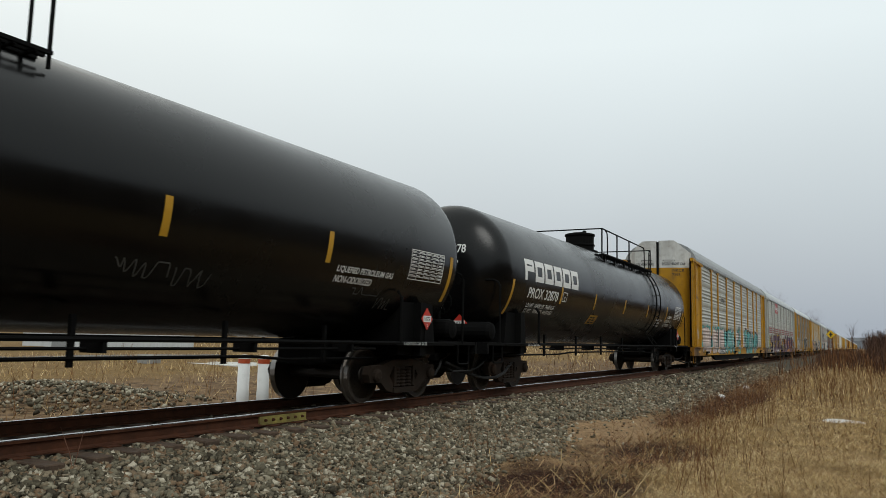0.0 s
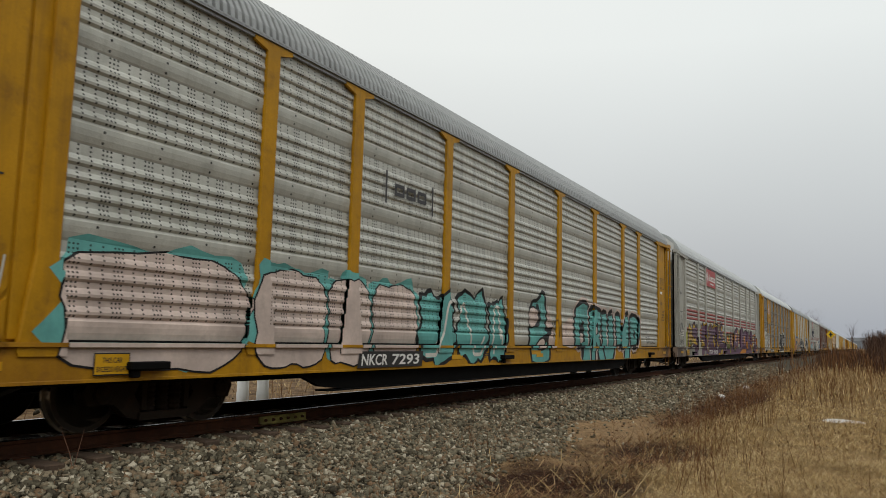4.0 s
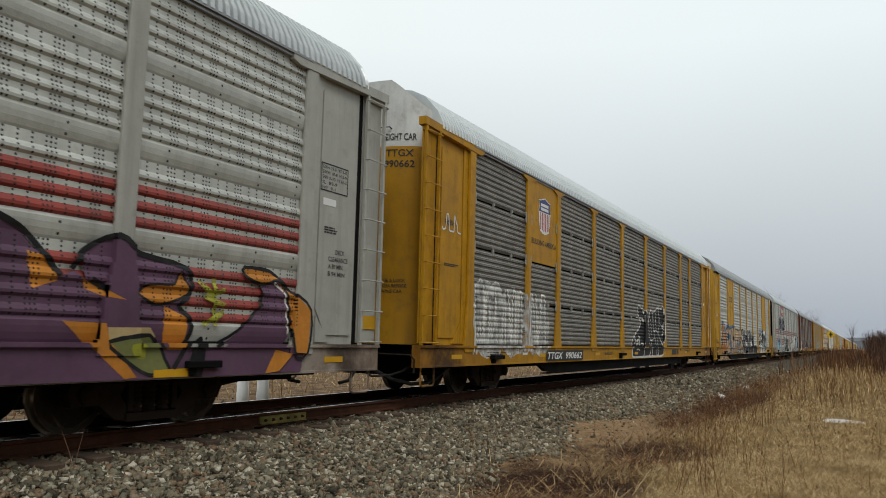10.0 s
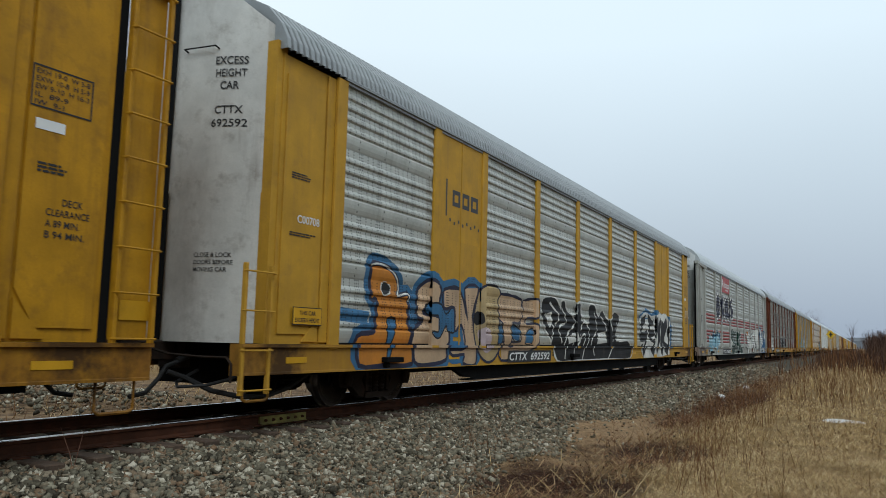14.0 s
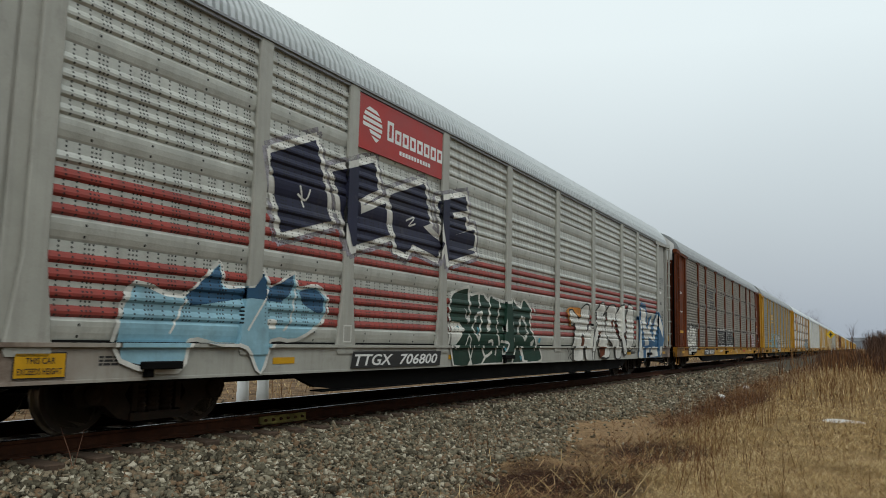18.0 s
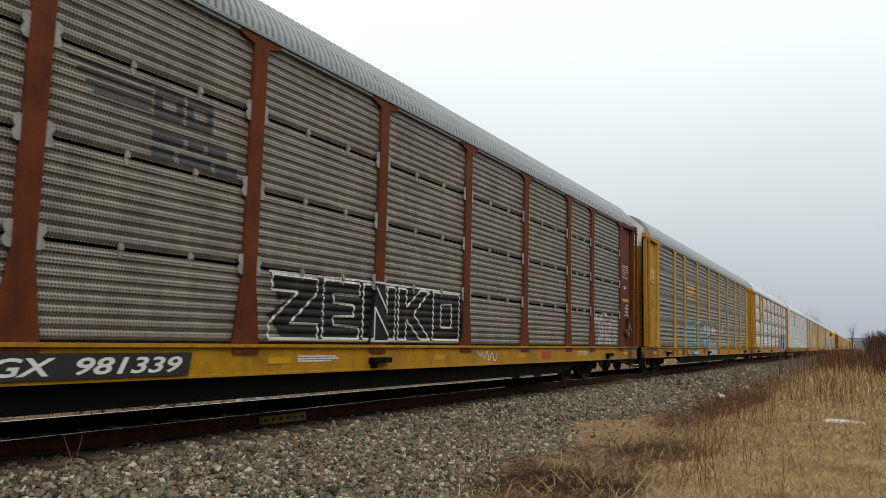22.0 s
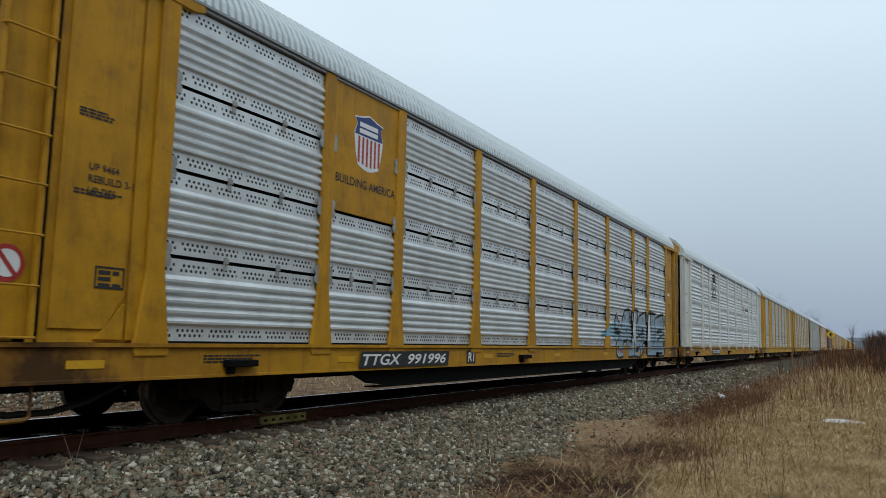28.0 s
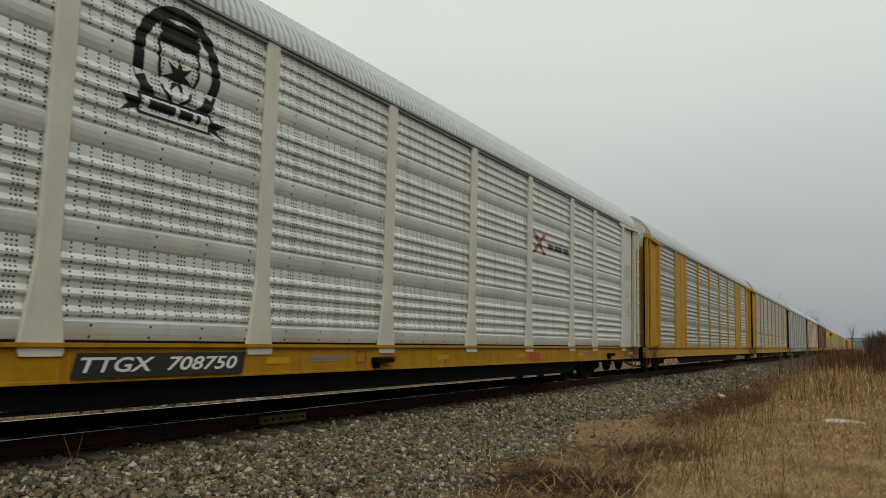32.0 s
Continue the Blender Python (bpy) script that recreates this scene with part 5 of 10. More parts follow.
for label, rule in (("stone_reach", lambda x, y: (float(gravel_edge(y)) if x > TX else 3.4) - abs(x - TX)),
                    ("bare_soil", lambda x, y: 1.25 * math.exp(-((x + 4.4) / 1.15) ** 2 - ((y - 15.3) / 3.2) ** 2)),
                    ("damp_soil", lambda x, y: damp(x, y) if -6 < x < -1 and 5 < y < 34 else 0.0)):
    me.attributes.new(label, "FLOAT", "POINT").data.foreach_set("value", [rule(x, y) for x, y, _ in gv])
tagged(new("ground", me), "dry winter field and grey ballast bank", "ground", kind="structure")

RAIL = ((-0.07, -0.17), (0.07, -0.17), (0.07, -0.155), (0.012, -0.135), (0.009, -0.05), (0.035, -0.038), (0.036, -0.008), (0.028, 0.0), (-0.028, 0.0), (-0.036, -0.008), (-0.035, -0.038), (-0.009, -0.05), (-0.012, -0.135), (-0.07, -0.155))


def rail(x, y0, y1):
    bm = bmesh.new()
    a = [bm.verts.new((px, y0, pz)) for px, pz in RAIL]
    b = [bm.verts.new((px, y1, pz)) for px, pz in RAIL]
    k = len(RAIL)
    for i in range(k):
        f = bm.faces.new((a[i], a[(i + 1) % k], b[(i + 1) % k], b[i]))
        f.material_index = 1 if RAIL[i][1] > -0.01 and RAIL[(i + 1) % k][1] > -0.01 else 0
    bm.faces.new(a[::-1])
    bm.faces.new(b)
    bmesh.ops.recalc_face_normals(bm, faces=bm.faces[:])
    ob = new("rail", mesh_of(bm, "rail", [M["rail_side"], M["rail_top"]]))
    ob.location = (x, 0, 0)
    return tagged(ob, "rusty steel rail with a bright worn top", "rail", "rails of the track")


JOINT = 8.86
for x in (TX + 0.7525, TX - 0.7525):
    rail(x, -60, JOINT - 0.004)
    rail(x, JOINT + 0.004, 1400)

# ---- ties, joint bars and the ballast ----
track = thing("railway_track", "rusty railway track on dark timber ties", "track", kind="structure")
for ob in [o for o in scene.objects if o.name.startswith("rail") and o.type == "MESH"]:
    ob.parent = track
    for key in ("category", "group"):
        if key in ob:
            del ob[key]
tie_me = mesh_of(boxes((-1.30, 1.36, -0.115, 0.115, -0.36, -0.172), bevel=0.012), "tie", M["tie"])
plate_me = mesh_of(boxes((-0.17, 0.17, -0.09, 0.09, -0.176, -0.160), bevel=0.004), "tie_plate", M["rail_side"])
rnd = random.Random(4)
for k in range(250):
    yy = 0.6 + 0.53 * k
    t = part("tie", tie_me, None, track, m=pose(TX + rnd.uniform(-0.05, 0.05), yy + rnd.uniform(-0.03, 0.03), rnd.uniform(-0.012, 0.004), 0, 0, rnd.uniform(-1.5, 1.5)))
    if k < 70:
        part("tie_plate", plate_me, None, track, m=pose(TX + 0.7525, yy, 0))
joint_yellow = plain("yellow_joint_paint", (0.33, 0.28, 0.075), 0.8, var=0.3, dirt=(0.09, 0.06, 0.035), dirty=0.6)
def joint_mesh():
    bm = bmesh.new()
    prism(bm, ((-0.5, -0.150), (0.5, -0.150), (0.5, -0.045), (-0.5, -0.045)), 0.012, 0.045)
    prism(bm, ((-0.5, -0.158), (0.5, -0.158), (0.5, -0.148), (-0.5, -0.148)), 0.045, 0.07)
    return mesh_of(bm, "joint_bar", joint_yellow)
bolt_me = mesh_of(lathe(bmesh.new(), [(0.045, 0.022), (0.068, 0.020), (0.07, 0.012), (0.085, 0.011)], "x", 6), "bolt", M["rail_side"])
for x in (TX + 0.7525,):
    jb = part("joint_bar", kept("joint", joint_mesh), None, track, "yellow-painted bolted rail joint bar", m=pose(x, JOINT, 0))
    for k in range(6):
        part("bolt", bolt_me, None, jb, m=pose(0, -0.4 + 0.16 * k, -0.098))


def height_at(xs, ys):
    return np.array([ground_z(float(a), float(b)) for a, b in zip(xs, ys)])


def stuff_mesh(name, verts, faces, material):
    """A mesh of many loose pieces from arrays."""
    me = bpy.data.meshes.new(name)
    me.vertices.add(len(verts))
    me.vertices.foreach_set("co", np.asarray(verts, np.float32).ravel())
    k = faces.shape[1]
    me.loops.add(faces.size)
    me.loops.foreach_set("vertex_index", faces.astype(np.int32).ravel())
    me.polygons.add(len(faces))
    me.polygons.foreach_set("loop_start", np.arange(0, faces.size, k, dtype=np.int32))
    me.polygons.foreach_set("loop_total", np.full(len(faces), k, np.int32))
    me.materials.append(material)
    me.update(calc_edges=True)
    me.validate()
    return me


def island_m(name, stops, rough=0.9, fine=60, spec=0.2):
    """Colour from piece to piece along a ramp."""
    m, n, l = nodes_of(name)
    nt = m.node_tree
    ramp = n.new("ShaderNodeValToRGB")
    el = ramp.color_ramp.elements
    while len(el) < len(stops):
        el.new(0.5)
    for e, (p, c) in zip(el, stops):
        e.position, e.color = p, (*c, 1)
    l.new(n.new("ShaderNodeNewGeometry").outputs["Random Per Island"], ramp.inputs[0])
    tc = n.new("ShaderNodeTexCoord").outputs["Object"]
    g = ranged(nt, noise_of(nt, tc, fine, 3), 0.3, 0.7, 0.7, 1.15)
    sc = n.new("ShaderNodeVectorMath")
    sc.operation = "SCALE"
    l.new(ramp.outputs[0], sc.inputs[0])
    l.new(g, sc.inputs["Scale"])
    l.new(sc.outputs[0], n["Principled BSDF"].inputs["Base Color"])
    n["Principled BSDF"].inputs["Roughness"].default_value = rough
    n["Principled BSDF"].inputs["Specular IOR Level"].default_value = spec
    return m


rng = np.random.default_rng(7)
# crushed stone: broken blocks with sharp, uneven corners
CUBE_V = np.array([(a, b, c) for a in (-1, 1) for b in (-1, 1) for c in (-1, 1)], float)
CUBE_F = np.array([(0, 1, 3), (0, 3, 2), (4, 6, 7), (4, 7, 5), (0, 4, 5), (0, 5, 1), (2, 3, 7), (2, 7, 6), (0, 2, 6), (0, 6, 4), (1, 5, 7), (1, 7, 3)])
STONES = [CUBE_V * rng.uniform(0.35, 1.1, (8, 3)) * rng.uniform(0.65, 1.15, (1, 3)) for _ in range(24)]


def turns(n, tilt=3.2):
    """Random turning matrices."""
    a, b, c = rng.uniform(0, math.tau, n), rng.uniform(-tilt, tilt, n), rng.uniform(0, math.tau, n)
    def rz(t):
        m = np.zeros((n, 3, 3)); m[:, 0, 0] = np.cos(t); m[:, 0, 1] = -np.sin(t); m[:, 1, 0] = np.sin(t); m[:, 1, 1] = np.cos(t); m[:, 2, 2] = 1
        return m
    def rx(t):
        m = np.zeros((n, 3, 3)); m[:, 1, 1] = np.cos(t); m[:, 1, 2] = -np.sin(t); m[:, 2, 1] = np.sin(t); m[:, 2, 2] = np.cos(t); m[:, 0, 0] = 1
        return m
    return rz(a) @ rx(b) @ rz(c)


def stones(x, y, size, lift=0.3):
    n = len(x)
    z = height_at(x, y) + size * lift
    base = np.array(STONES)[rng.integers(0, len(STONES), n)] * size[:, None, None]
    base[:, :, 2] *= 0.62
    v = np.einsum("nij,nkj->nki", turns(n), base) + np.stack([x, y, z], 1)[:, None, :]
    f = CUBE_F[None] + (np.arange(n) * 8)[:, None, None]
    return v.reshape(-1, 3), f.reshape(-1, 3)


def scatter(n, x0, x1, y0, y1, edge=None):
    x, y = rng.uniform(x0, x1, n), rng.uniform(y0, y1, n)
    if edge is not None:
        wob = np.array([noise.noise(Vector((a * 0.5, b * 0.4, 5.0))) for a, b in zip(x, y)])
        reach = np.where((x > TX) & (edge < 5), gravel_edge(y), edge)
        keep = np.abs(x - TX) + 0.35 * wob + rng.normal(0, 0.16, n) < reach
        x, y = x[keep], y[keep]
    return x, y


V, F, at0 = [], [], 0
for n, (x0, x1, y0, y1), (s0, s1), edge in ((25000, (-7.28, -3.4, 2.8, 13), (0.016, 0.040), 3.7), (14500, (-7.28, -3.6, 13, 27), (0.020, 0.044), 3.6), (5200, (-7.28, -3.8, 27, 60), (0.03, 0.06), 3.5),
                                            (500, (-6.0, -2.6, 7, 20), (0.012, 0.034), 9.0), (3800, (-11.6, -9.0, 6, 34), (0.022, 0.045), 3.3), (2600, (-8.8, -7.5, 3, 40), (0.02, 0.04), None)):
    x, y = scatter(n, x0, x1, y0, y1, edge)
    if edge is None or y0 < 30:
        on_tie = np.abs((y - 0.6 + 0.265) % 0.53 - 0.265) < 0.11
        keep = ~(on_tie & (np.abs(x - TX - 0.03) < 1.34))
        x, y = x[keep], y[keep]
    v, f = stones(x, y, rng.uniform(s0, s1, len(x)) * rng.choice([1, 1, 1, 1.35], len(x)))
    V.append(v); F.append(f + at0); at0 += len(v)
# a heap of spare ballast beyond the track
x, y = rng.normal(-16.0, 1.5, 1500), rng.normal(11.4, 1.3, 1500)
v, f = stones(x, y, rng.uniform(0.03, 0.06, 1500), 0.3)
v[:, 2] += np.repeat(0.42 * np.exp(-((x + 16.0) ** 2 + (y - 11.4) ** 2) / 4.5), 8)
V.append(v); F.append(f + at0); at0 += len(v)
ballast_m = island_m("ballast_stone", ((0.0, (0.045, 0.037, 0.024)), (0.2, (0.10, 0.086, 0.057)), (0.5, (0.19, 0.168, 0.116)), (0.72, (0.20, 0.122, 0.068)), (0.88, (0.285, 0.255, 0.18)), (1.0, (0.52, 0.465, 0.36))), 0.8)
tagged(new("ballast", stuff_mesh("ballast", np.concatenate(V), np.concatenate(F), ballast_m)), "loose grey crushed stone ballast along the track", "ballast", kind="stuff")


# ---- dry grass, weeds and brush ----
def blades(x, y, h, lean, width, z=None, segs=2):
    """Bent flat blades as strips of quads."""
    n = len(x)
    z = height_at(x, y) - 0.01 if z is None else z
    head, side = rng.uniform(0, math.tau, n), rng.uniform(0, math.tau, n)
    d = np.stack([np.cos(head), np.sin(head)], 1)
    w = np.stack([np.cos(side), np.sin(side), np.zeros(n)], 1) * (width / 2)[:, None]
    rows = []
    for k in range(segs + 1):
        t = k / segs
        bend = lean * (0.45 * t + 0.55 * t * t)
        p = np.stack([x + d[:, 0] * h * bend, y + d[:, 1] * h * bend, z + h * t * np.sqrt(np.maximum(0.05, 1 - np.minimum(0.95, lean) ** 2 * t))], 1)
        ww = w * (1 - 0.75 * t)
        rows += [p - ww, p + ww]
    v = np.stack(rows, 1)
    q = np.array([[2 * k, 2 * k + 1, 2 * k + 3, 2 * k + 2] for k in range(segs)])
    f = q[None] + (np.arange(n) * 2 * (segs + 1))[:, None, None]
    return v.reshape(-1, 3), f.reshape(-1, 4)


def join_up(lists):
    V, F, b = [], [], 0
    for v, f in lists:
        V.append(v); F.append(f + b); b += len(v)
    return np.concatenate(V), np.concatenate(F)


def patchy(n, x0, x1, y0, y1, level=0.0, scale=0.9, bank=3.25):
    x, y = rng.uniform(x0, x1, n), rng.uniform(y0, y1, n)
    nz = np.array([noise.noise(Vector((a * scale, b * scale, 2.0))) for a, b in zip(x, y)])
    keep = (nz + rng.normal(0, 0.22, n) > level) & (np.abs(x - TX) + 0.5 * nz > bank)
    return x[keep], y[keep]


straw = island_m("dry_grass", ((0.0, (0.06, 0.028, 0.012)), (0.22, (0.25, 0.142, 0.055)), (0.5, (0.48, 0.325, 0.14)), (0.8, (0.68, 0.50, 0.25)), (1.0, (0.86, 0.70, 0.42))), 0.8)
drab = island_m("brown_matted_grass", ((0.0, (0.05, 0.022, 0.011)), (0.35, (0.165, 0.086, 0.042)), (0.75, (0.36, 0.225, 0.108)), (1.0, (0.66, 0.49, 0.26))), 0.85)
pale_, drab_ = [], []
for n, bx, (h0, h1), (l0, l1), w, lev in ((120000, (-4.9, 3.2, 5.5, 14), (0.05, 0.17), (0.9, 1.9), 0.0042, -0.2), (60000, (-4.9, 6.0, 14, 27), (0.06, 0.2), (0.6, 1.6), 0.0075, -0.2),
                                          (20000, (-4.7, 11, 27, 60), (0.10, 0.3), (0.3, 1.0), 0.020, -0.2), (9000, (-4.6, 22, 60, 130), (0.15, 0.4), (0.3, 0.9), 0.05, -0.2),
                                          (16000, (-34, -11.2, 6, 45), (0.10, 0.35), (0.3, 1.2), 0.016, -0.1), (5000, (-60, -12, 45, 110), (0.2, 0.5), (0.3, 0.9), 0.05, -0.2)):
    x, y = patchy(n, *bx, lev)
    # none on the stones, few on the bare soil
    off = np.where(x > TX, np.abs(x - TX) - gravel_edge(y), 1.0) + rng.normal(0, 0.12, len(x))
    worn = np.exp(-((x + 4.4) / 1.15) ** 2 - ((y - 15.3) / 3.2) ** 2)
    sunk = sum(4.6 * deep * np.exp(-((x - hx) / wx) ** 2 - ((y - hy) / wy) ** 2) for hx, hy, wx, wy, deep in HOLLOWS)
    keep = (off > 0.05) & (rng.uniform(0.12, 1, len(x)) > 1.3 * worn) & (rng.uniform(0.04, 1, len(x)) > sunk)
    x, y = x[keep], y[keep]
    reach = np.abs(x - TX) - 0.75 * np.array([noise.noise(Vector((a * 0.45, b * 0.3, 9.0))) for a, b in zip(x, y)]) + rng.normal(0, 0.35, len(x))
    h, l, ww = rng.uniform(h0, h1, len(x)), rng.uniform(l0, l1, len(x)), np.full(len(x), w) * rng.uniform(0.6, 1.5, len(x))
    for pile, keep in ((drab_, reach < 5.35), (pale_, reach >= 5.35)):
        if keep.any():
            pile.append(blades(x[keep], y[keep], h[keep] * (0.75 if pile is drab_ else 1.0), l[keep], ww[keep]))
tagged(new("dry_grass", stuff_mesh("dry_grass", *join_up(pale_), straw)), "matted straw-coloured winter grass", "grass", kind="stuff")
tagged(new("bank_grass", stuff_mesh("bank_grass", *join_up(drab_), drab)), "short brown dead grass along the ballast", "grass", kind="stuff")


# tussocks: blades that rise from one root
cx, cy = patchy(620, -3.4, 3.0, 6.0, 26, 0.0, 0.6)
k = 30
x, y = np.repeat(cx, k) + rng.normal(0, 0.05, len(cx) * k), np.repeat(cy, k) + rng.normal(0, 0.05, len(cx) * k)
h = np.repeat(rng.uniform(0.1, 0.3, len(cx)), k) * rng.uniform(0.5, 1.1, len(x))
tagged(new("grass_tussocks", stuff_mesh("grass_tussocks", *blades(x, y, h, rng.uniform(0.25, 1.1, len(x)), rng.uniform(0.003, 0.006, len(x))), straw)), "tufts of long straw-coloured dead grass", "grass", kind="stuff")
# broken reed stems lying across the verge
n_ = 450
y = rng.uniform(6.5, 22, n_)
x = ditch_x(y) + rng.normal(0, 0.65, n_)
tagged(new("reed_litter", stuff_mesh("reed_litter", *blades(x, y, rng.uniform(0.12, 0.55, n_), rng.uniform(1.0, 1.6, n_), rng.uniform(0.003, 0.008, n_), height_at(x, y) + 0.03), straw)), "broken pale reed stems lying on brown soil", "weeds", kind="stuff")


def stalks(x, y, h, r, branches, bend=0.16, spread=0.5):
    """Thin woody stems with side shoots, as narrow crossed strips."""
    out = []
    z = height_at(x, y) - 0.02
    n = len(x)
    tip = rng.normal(0, bend, (n, 2)) * h[:, None]
    def strip_of(a, b, c, w0):
        """Strips from a through b to c, two crossed strips each."""
        res = []
        for ax in ((1.0, 0.0, 0.0), (0.0, 1.0, 0.0)):
            w = np.array(ax)[None] * w0[:, None]
            v = np.stack([a - w, a + w, b - w * 0.7, b + w * 0.7, c - w * 0.25, c + w * 0.25], 1)
            f = np.array([[0, 1, 3, 2], [2, 3, 5, 4]])[None] + (np.arange(len(a)) * 6)[:, None, None]
            res.append((v.reshape(-1, 3), f.reshape(-1, 4)))
        return res
    a = np.stack([x, y, z], 1)
    c = np.stack([x + tip[:, 0], y + tip[:, 1], z + h], 1)
    b = (a + c) / 2 + np.concatenate([rng.normal(0, 0.03, (n, 2)) * h[:, None], np.zeros((n, 1))], 1)
    out += strip_of(a, b, c, r)
    for k in range(branches):
        t = rng.uniform(0.35, 0.95, n)[:, None]
        s = np.where(t < 0.5, a + (b - a) * t * 2, b + (c - b) * (t * 2 - 1))
        ang = rng.uniform(0, math.tau, n)
        L = h * rng.uniform(0.12, 0.35, n) * (1.1 - t[:, 0] * 0.6)
        e = s + np.stack([np.cos(ang) * L * spread, np.sin(ang) * L * spread, L], 1)
        out += strip_of(s, (s + e) / 2 + rng.normal(0, 0.012, (n, 3)) * h[:, None], e, r * 0.55)
    return out


stem_m = island_m("dead_weed_stem", ((0.0, (0.08, 0.03, 0.014)), (0.45, (0.18, 0.075, 0.032)), (0.8, (0.28, 0.145, 0.06)), (1.0, (0.36, 0.23, 0.10))), 0.85)
parts_ = []
for n, bx, (h0, h1), r, br, lev in ((120, (-3.2, 0.8, 7.5, 14), (0.2, 0.55), 0.0022, 4, 0.0), (260, (-3.4, 2.5, 14, 26), (0.25, 0.7), 0.0032, 4, 0.0), (620, (-3.9, 4.5, 24, 55), (0.4, 1.1), 0.006, 4, 0.05),
                                    (1500, (-4.6, 9, 50, 120), (0.8, 1.7), 0.016, 4, -0.1), (900, (-4.6, 20, 100, 220), (1.0, 2.2), 0.035, 3, -0.2), (700, (-30, -12, 8, 60), (0.3, 0.9), 0.010, 4, 0.1)):
    x, y = patchy(n, *bx, lev, 0.5)
    parts_ += stalks(x, y, rng.uniform(h0, h1, len(x)), np.full(len(x), r), br)
for cx, cy, n, s, (h0, h1) in ((-2.25, 10.6, 26, 0.22, (0.35, 0.85)), (-2.05, 12.6, 30, 0.25, (0.4, 0.95)), (-1.75, 9.1, 16, 0.2, (0.3, 0.7)), (-2.6, 14.6, 26, 0.3, (0.4, 0.95)), (-1.2, 11.5, 14, 0.3, (0.25, 0.6)), (-1.95, 17.6, 46, 0.28, (0.7, 1.55)), (-2.9, 19.5, 18, 0.4, (0.4, 0.9)), (-0.6, 24.5, 60, 0.7, (0.8, 1.5)), (-3.1, 11.8, 12, 0.35, (0.3, 0.6)), (-1.6, 9.6, 8, 0.5, (0.3, 0.5)),
                               (-4.7, 6.9, 16, 0.25, (0.2, 0.45)), (-5.0, 10.3, 18, 0.3, (0.2, 0.5))):
    parts_ += stalks(rng.normal(cx, s, n), rng.normal(cy, s * 1.3, n), rng.uniform(h0, h1, n), np.full(n, 0.0026), 5, 0.22)
tagged(new("dead_weeds", stuff_mesh("dead_weeds", *join_up(parts_), stem_m)), "thin brown dead weed stems in the grass", "weeds", kind="stuff")
# fallen, flattened stems round a dark hollow
hx_, hy_ = np.concatenate([rng.normal(-3.0, 0.45, 70), rng.normal(-3.4, 0.6, 70)]), np.concatenate([rng.normal(12.9, 0.8, 70), rng.normal(9.4, 0.6, 70)])
tagged(new("fallen_stems", stuff_mesh("fallen_stems", *blades(hx_, hy_, rng.uniform(0.3, 0.75, 140), rng.uniform(1.0, 1.5, 140), rng.uniform(0.005, 0.011, 140)), straw)), "flattened pale reed stems beside the ballast", "weeds", kind="stuff")
brush_m = island_m("bare_brush", ((0.0, (0.040, 0.024, 0.018)), (0.5, (0.095, 0.052, 0.036)), (1.0, (0.17, 0.10, 0.065))), 0.9)
parts_ = []
for n, bx, (h0, h1), r in ((900, (0.6, 9, 48, 90), (1.0, 2.3), 0.014), (1500, (0.7, 5.5, 84, 130), (1.8, 3.6), 0.02), (1500, (2.2, 16, 80, 150), (1.6, 3.6), 0.026), (1500, (3.5, 50, 140, 300), (2.5, 5.0), 0.06), (900, (-3.6, 3.0, 60, 140), (0.6, 1.5), 0.016), (800, (-80, -13.5, 60, 200), (0.8, 2.2), 0.03)):
    x, y = rng.uniform(bx[0], bx[1], n), rng.uniform(bx[2], bx[3], n)
    parts_ += stalks(x, y, rng.uniform(h0, h1, n), np.full(n, r), 8, 0.18, 0.8)
tagged(new("bare_brush", stuff_mesh("bare_brush", *join_up(parts_), brush_m)), "dense reddish-brown leafless brush", "brush", kind="stuff")

# an unseen belt, added to keep low sky light off the cars' sides
V, F = [], []
ky = list(range(-90, 47, 3))
for yy in ky:
    for xx, zz in ((9.0, -0.8), (10.0, 2.0), (11.2, 5.2), (13.0, 7.6), (16.0, 8.4), (22.0, 5.0), (26.0, -0.8)):
        V.append((xx + 0.8 * noise.noise(Vector((xx, yy * 0.2, 1))), yy, zz * (1 + 0.25 * noise.noise(Vector((xx * 0.2, yy * 0.13, 6)))) if zz > 0 else zz))
for i in range(len(ky) - 1):
    for k in range(6):
        F.append((7 * i + k, 7 * i + k + 1, 7 * i + k + 8, 7 * i + k + 7))
me = bpy.data.meshes.new("brush_belt")
me.from_pydata(V, [], F)
me.materials.append(plain("dense_brush", (0.075, 0.05, 0.033), 0.95, var=0.35, scale=1.5, fine=12, bump=1.0, spec=0.1))
tagged(new("brush_belt", me), "unseen brown belt added to block low sky light", "brush", kind="structure")

# dark red-brown debris in the shallow ditch at the ballast's foot
n_ = 16000
y = rng.uniform(6.8, 36, n_)
x = ditch_x(y) - 0.1 + rng.normal(0, 0.45, n_)
# thick in the hollows, in loose patches between them
sunk = sum(4.0 * deep * np.exp(-((x - hx) / wx) ** 2 - ((y - hy) / wy) ** 2) for hx, hy, wx, wy, deep in HOLLOWS)
patch = np.array([noise.noise(Vector((a * 1.3, b * 0.8, 14.0))) for a, b in zip(x, y)])
keep = rng.uniform(0, 1, n_) < 0.12 + sunk + np.clip(1.6 * patch, 0, 0.6)
x, y = x[keep], y[keep]
n_ = len(x)
debris_m = island_m("ditch_debris", ((0.0, (0.026, 0.011, 0.006)), (0.4, (0.095, 0.038, 0.018)), (0.75, (0.22, 0.105, 0.048)), (1.0, (0.52, 0.36, 0.19))), 0.9)
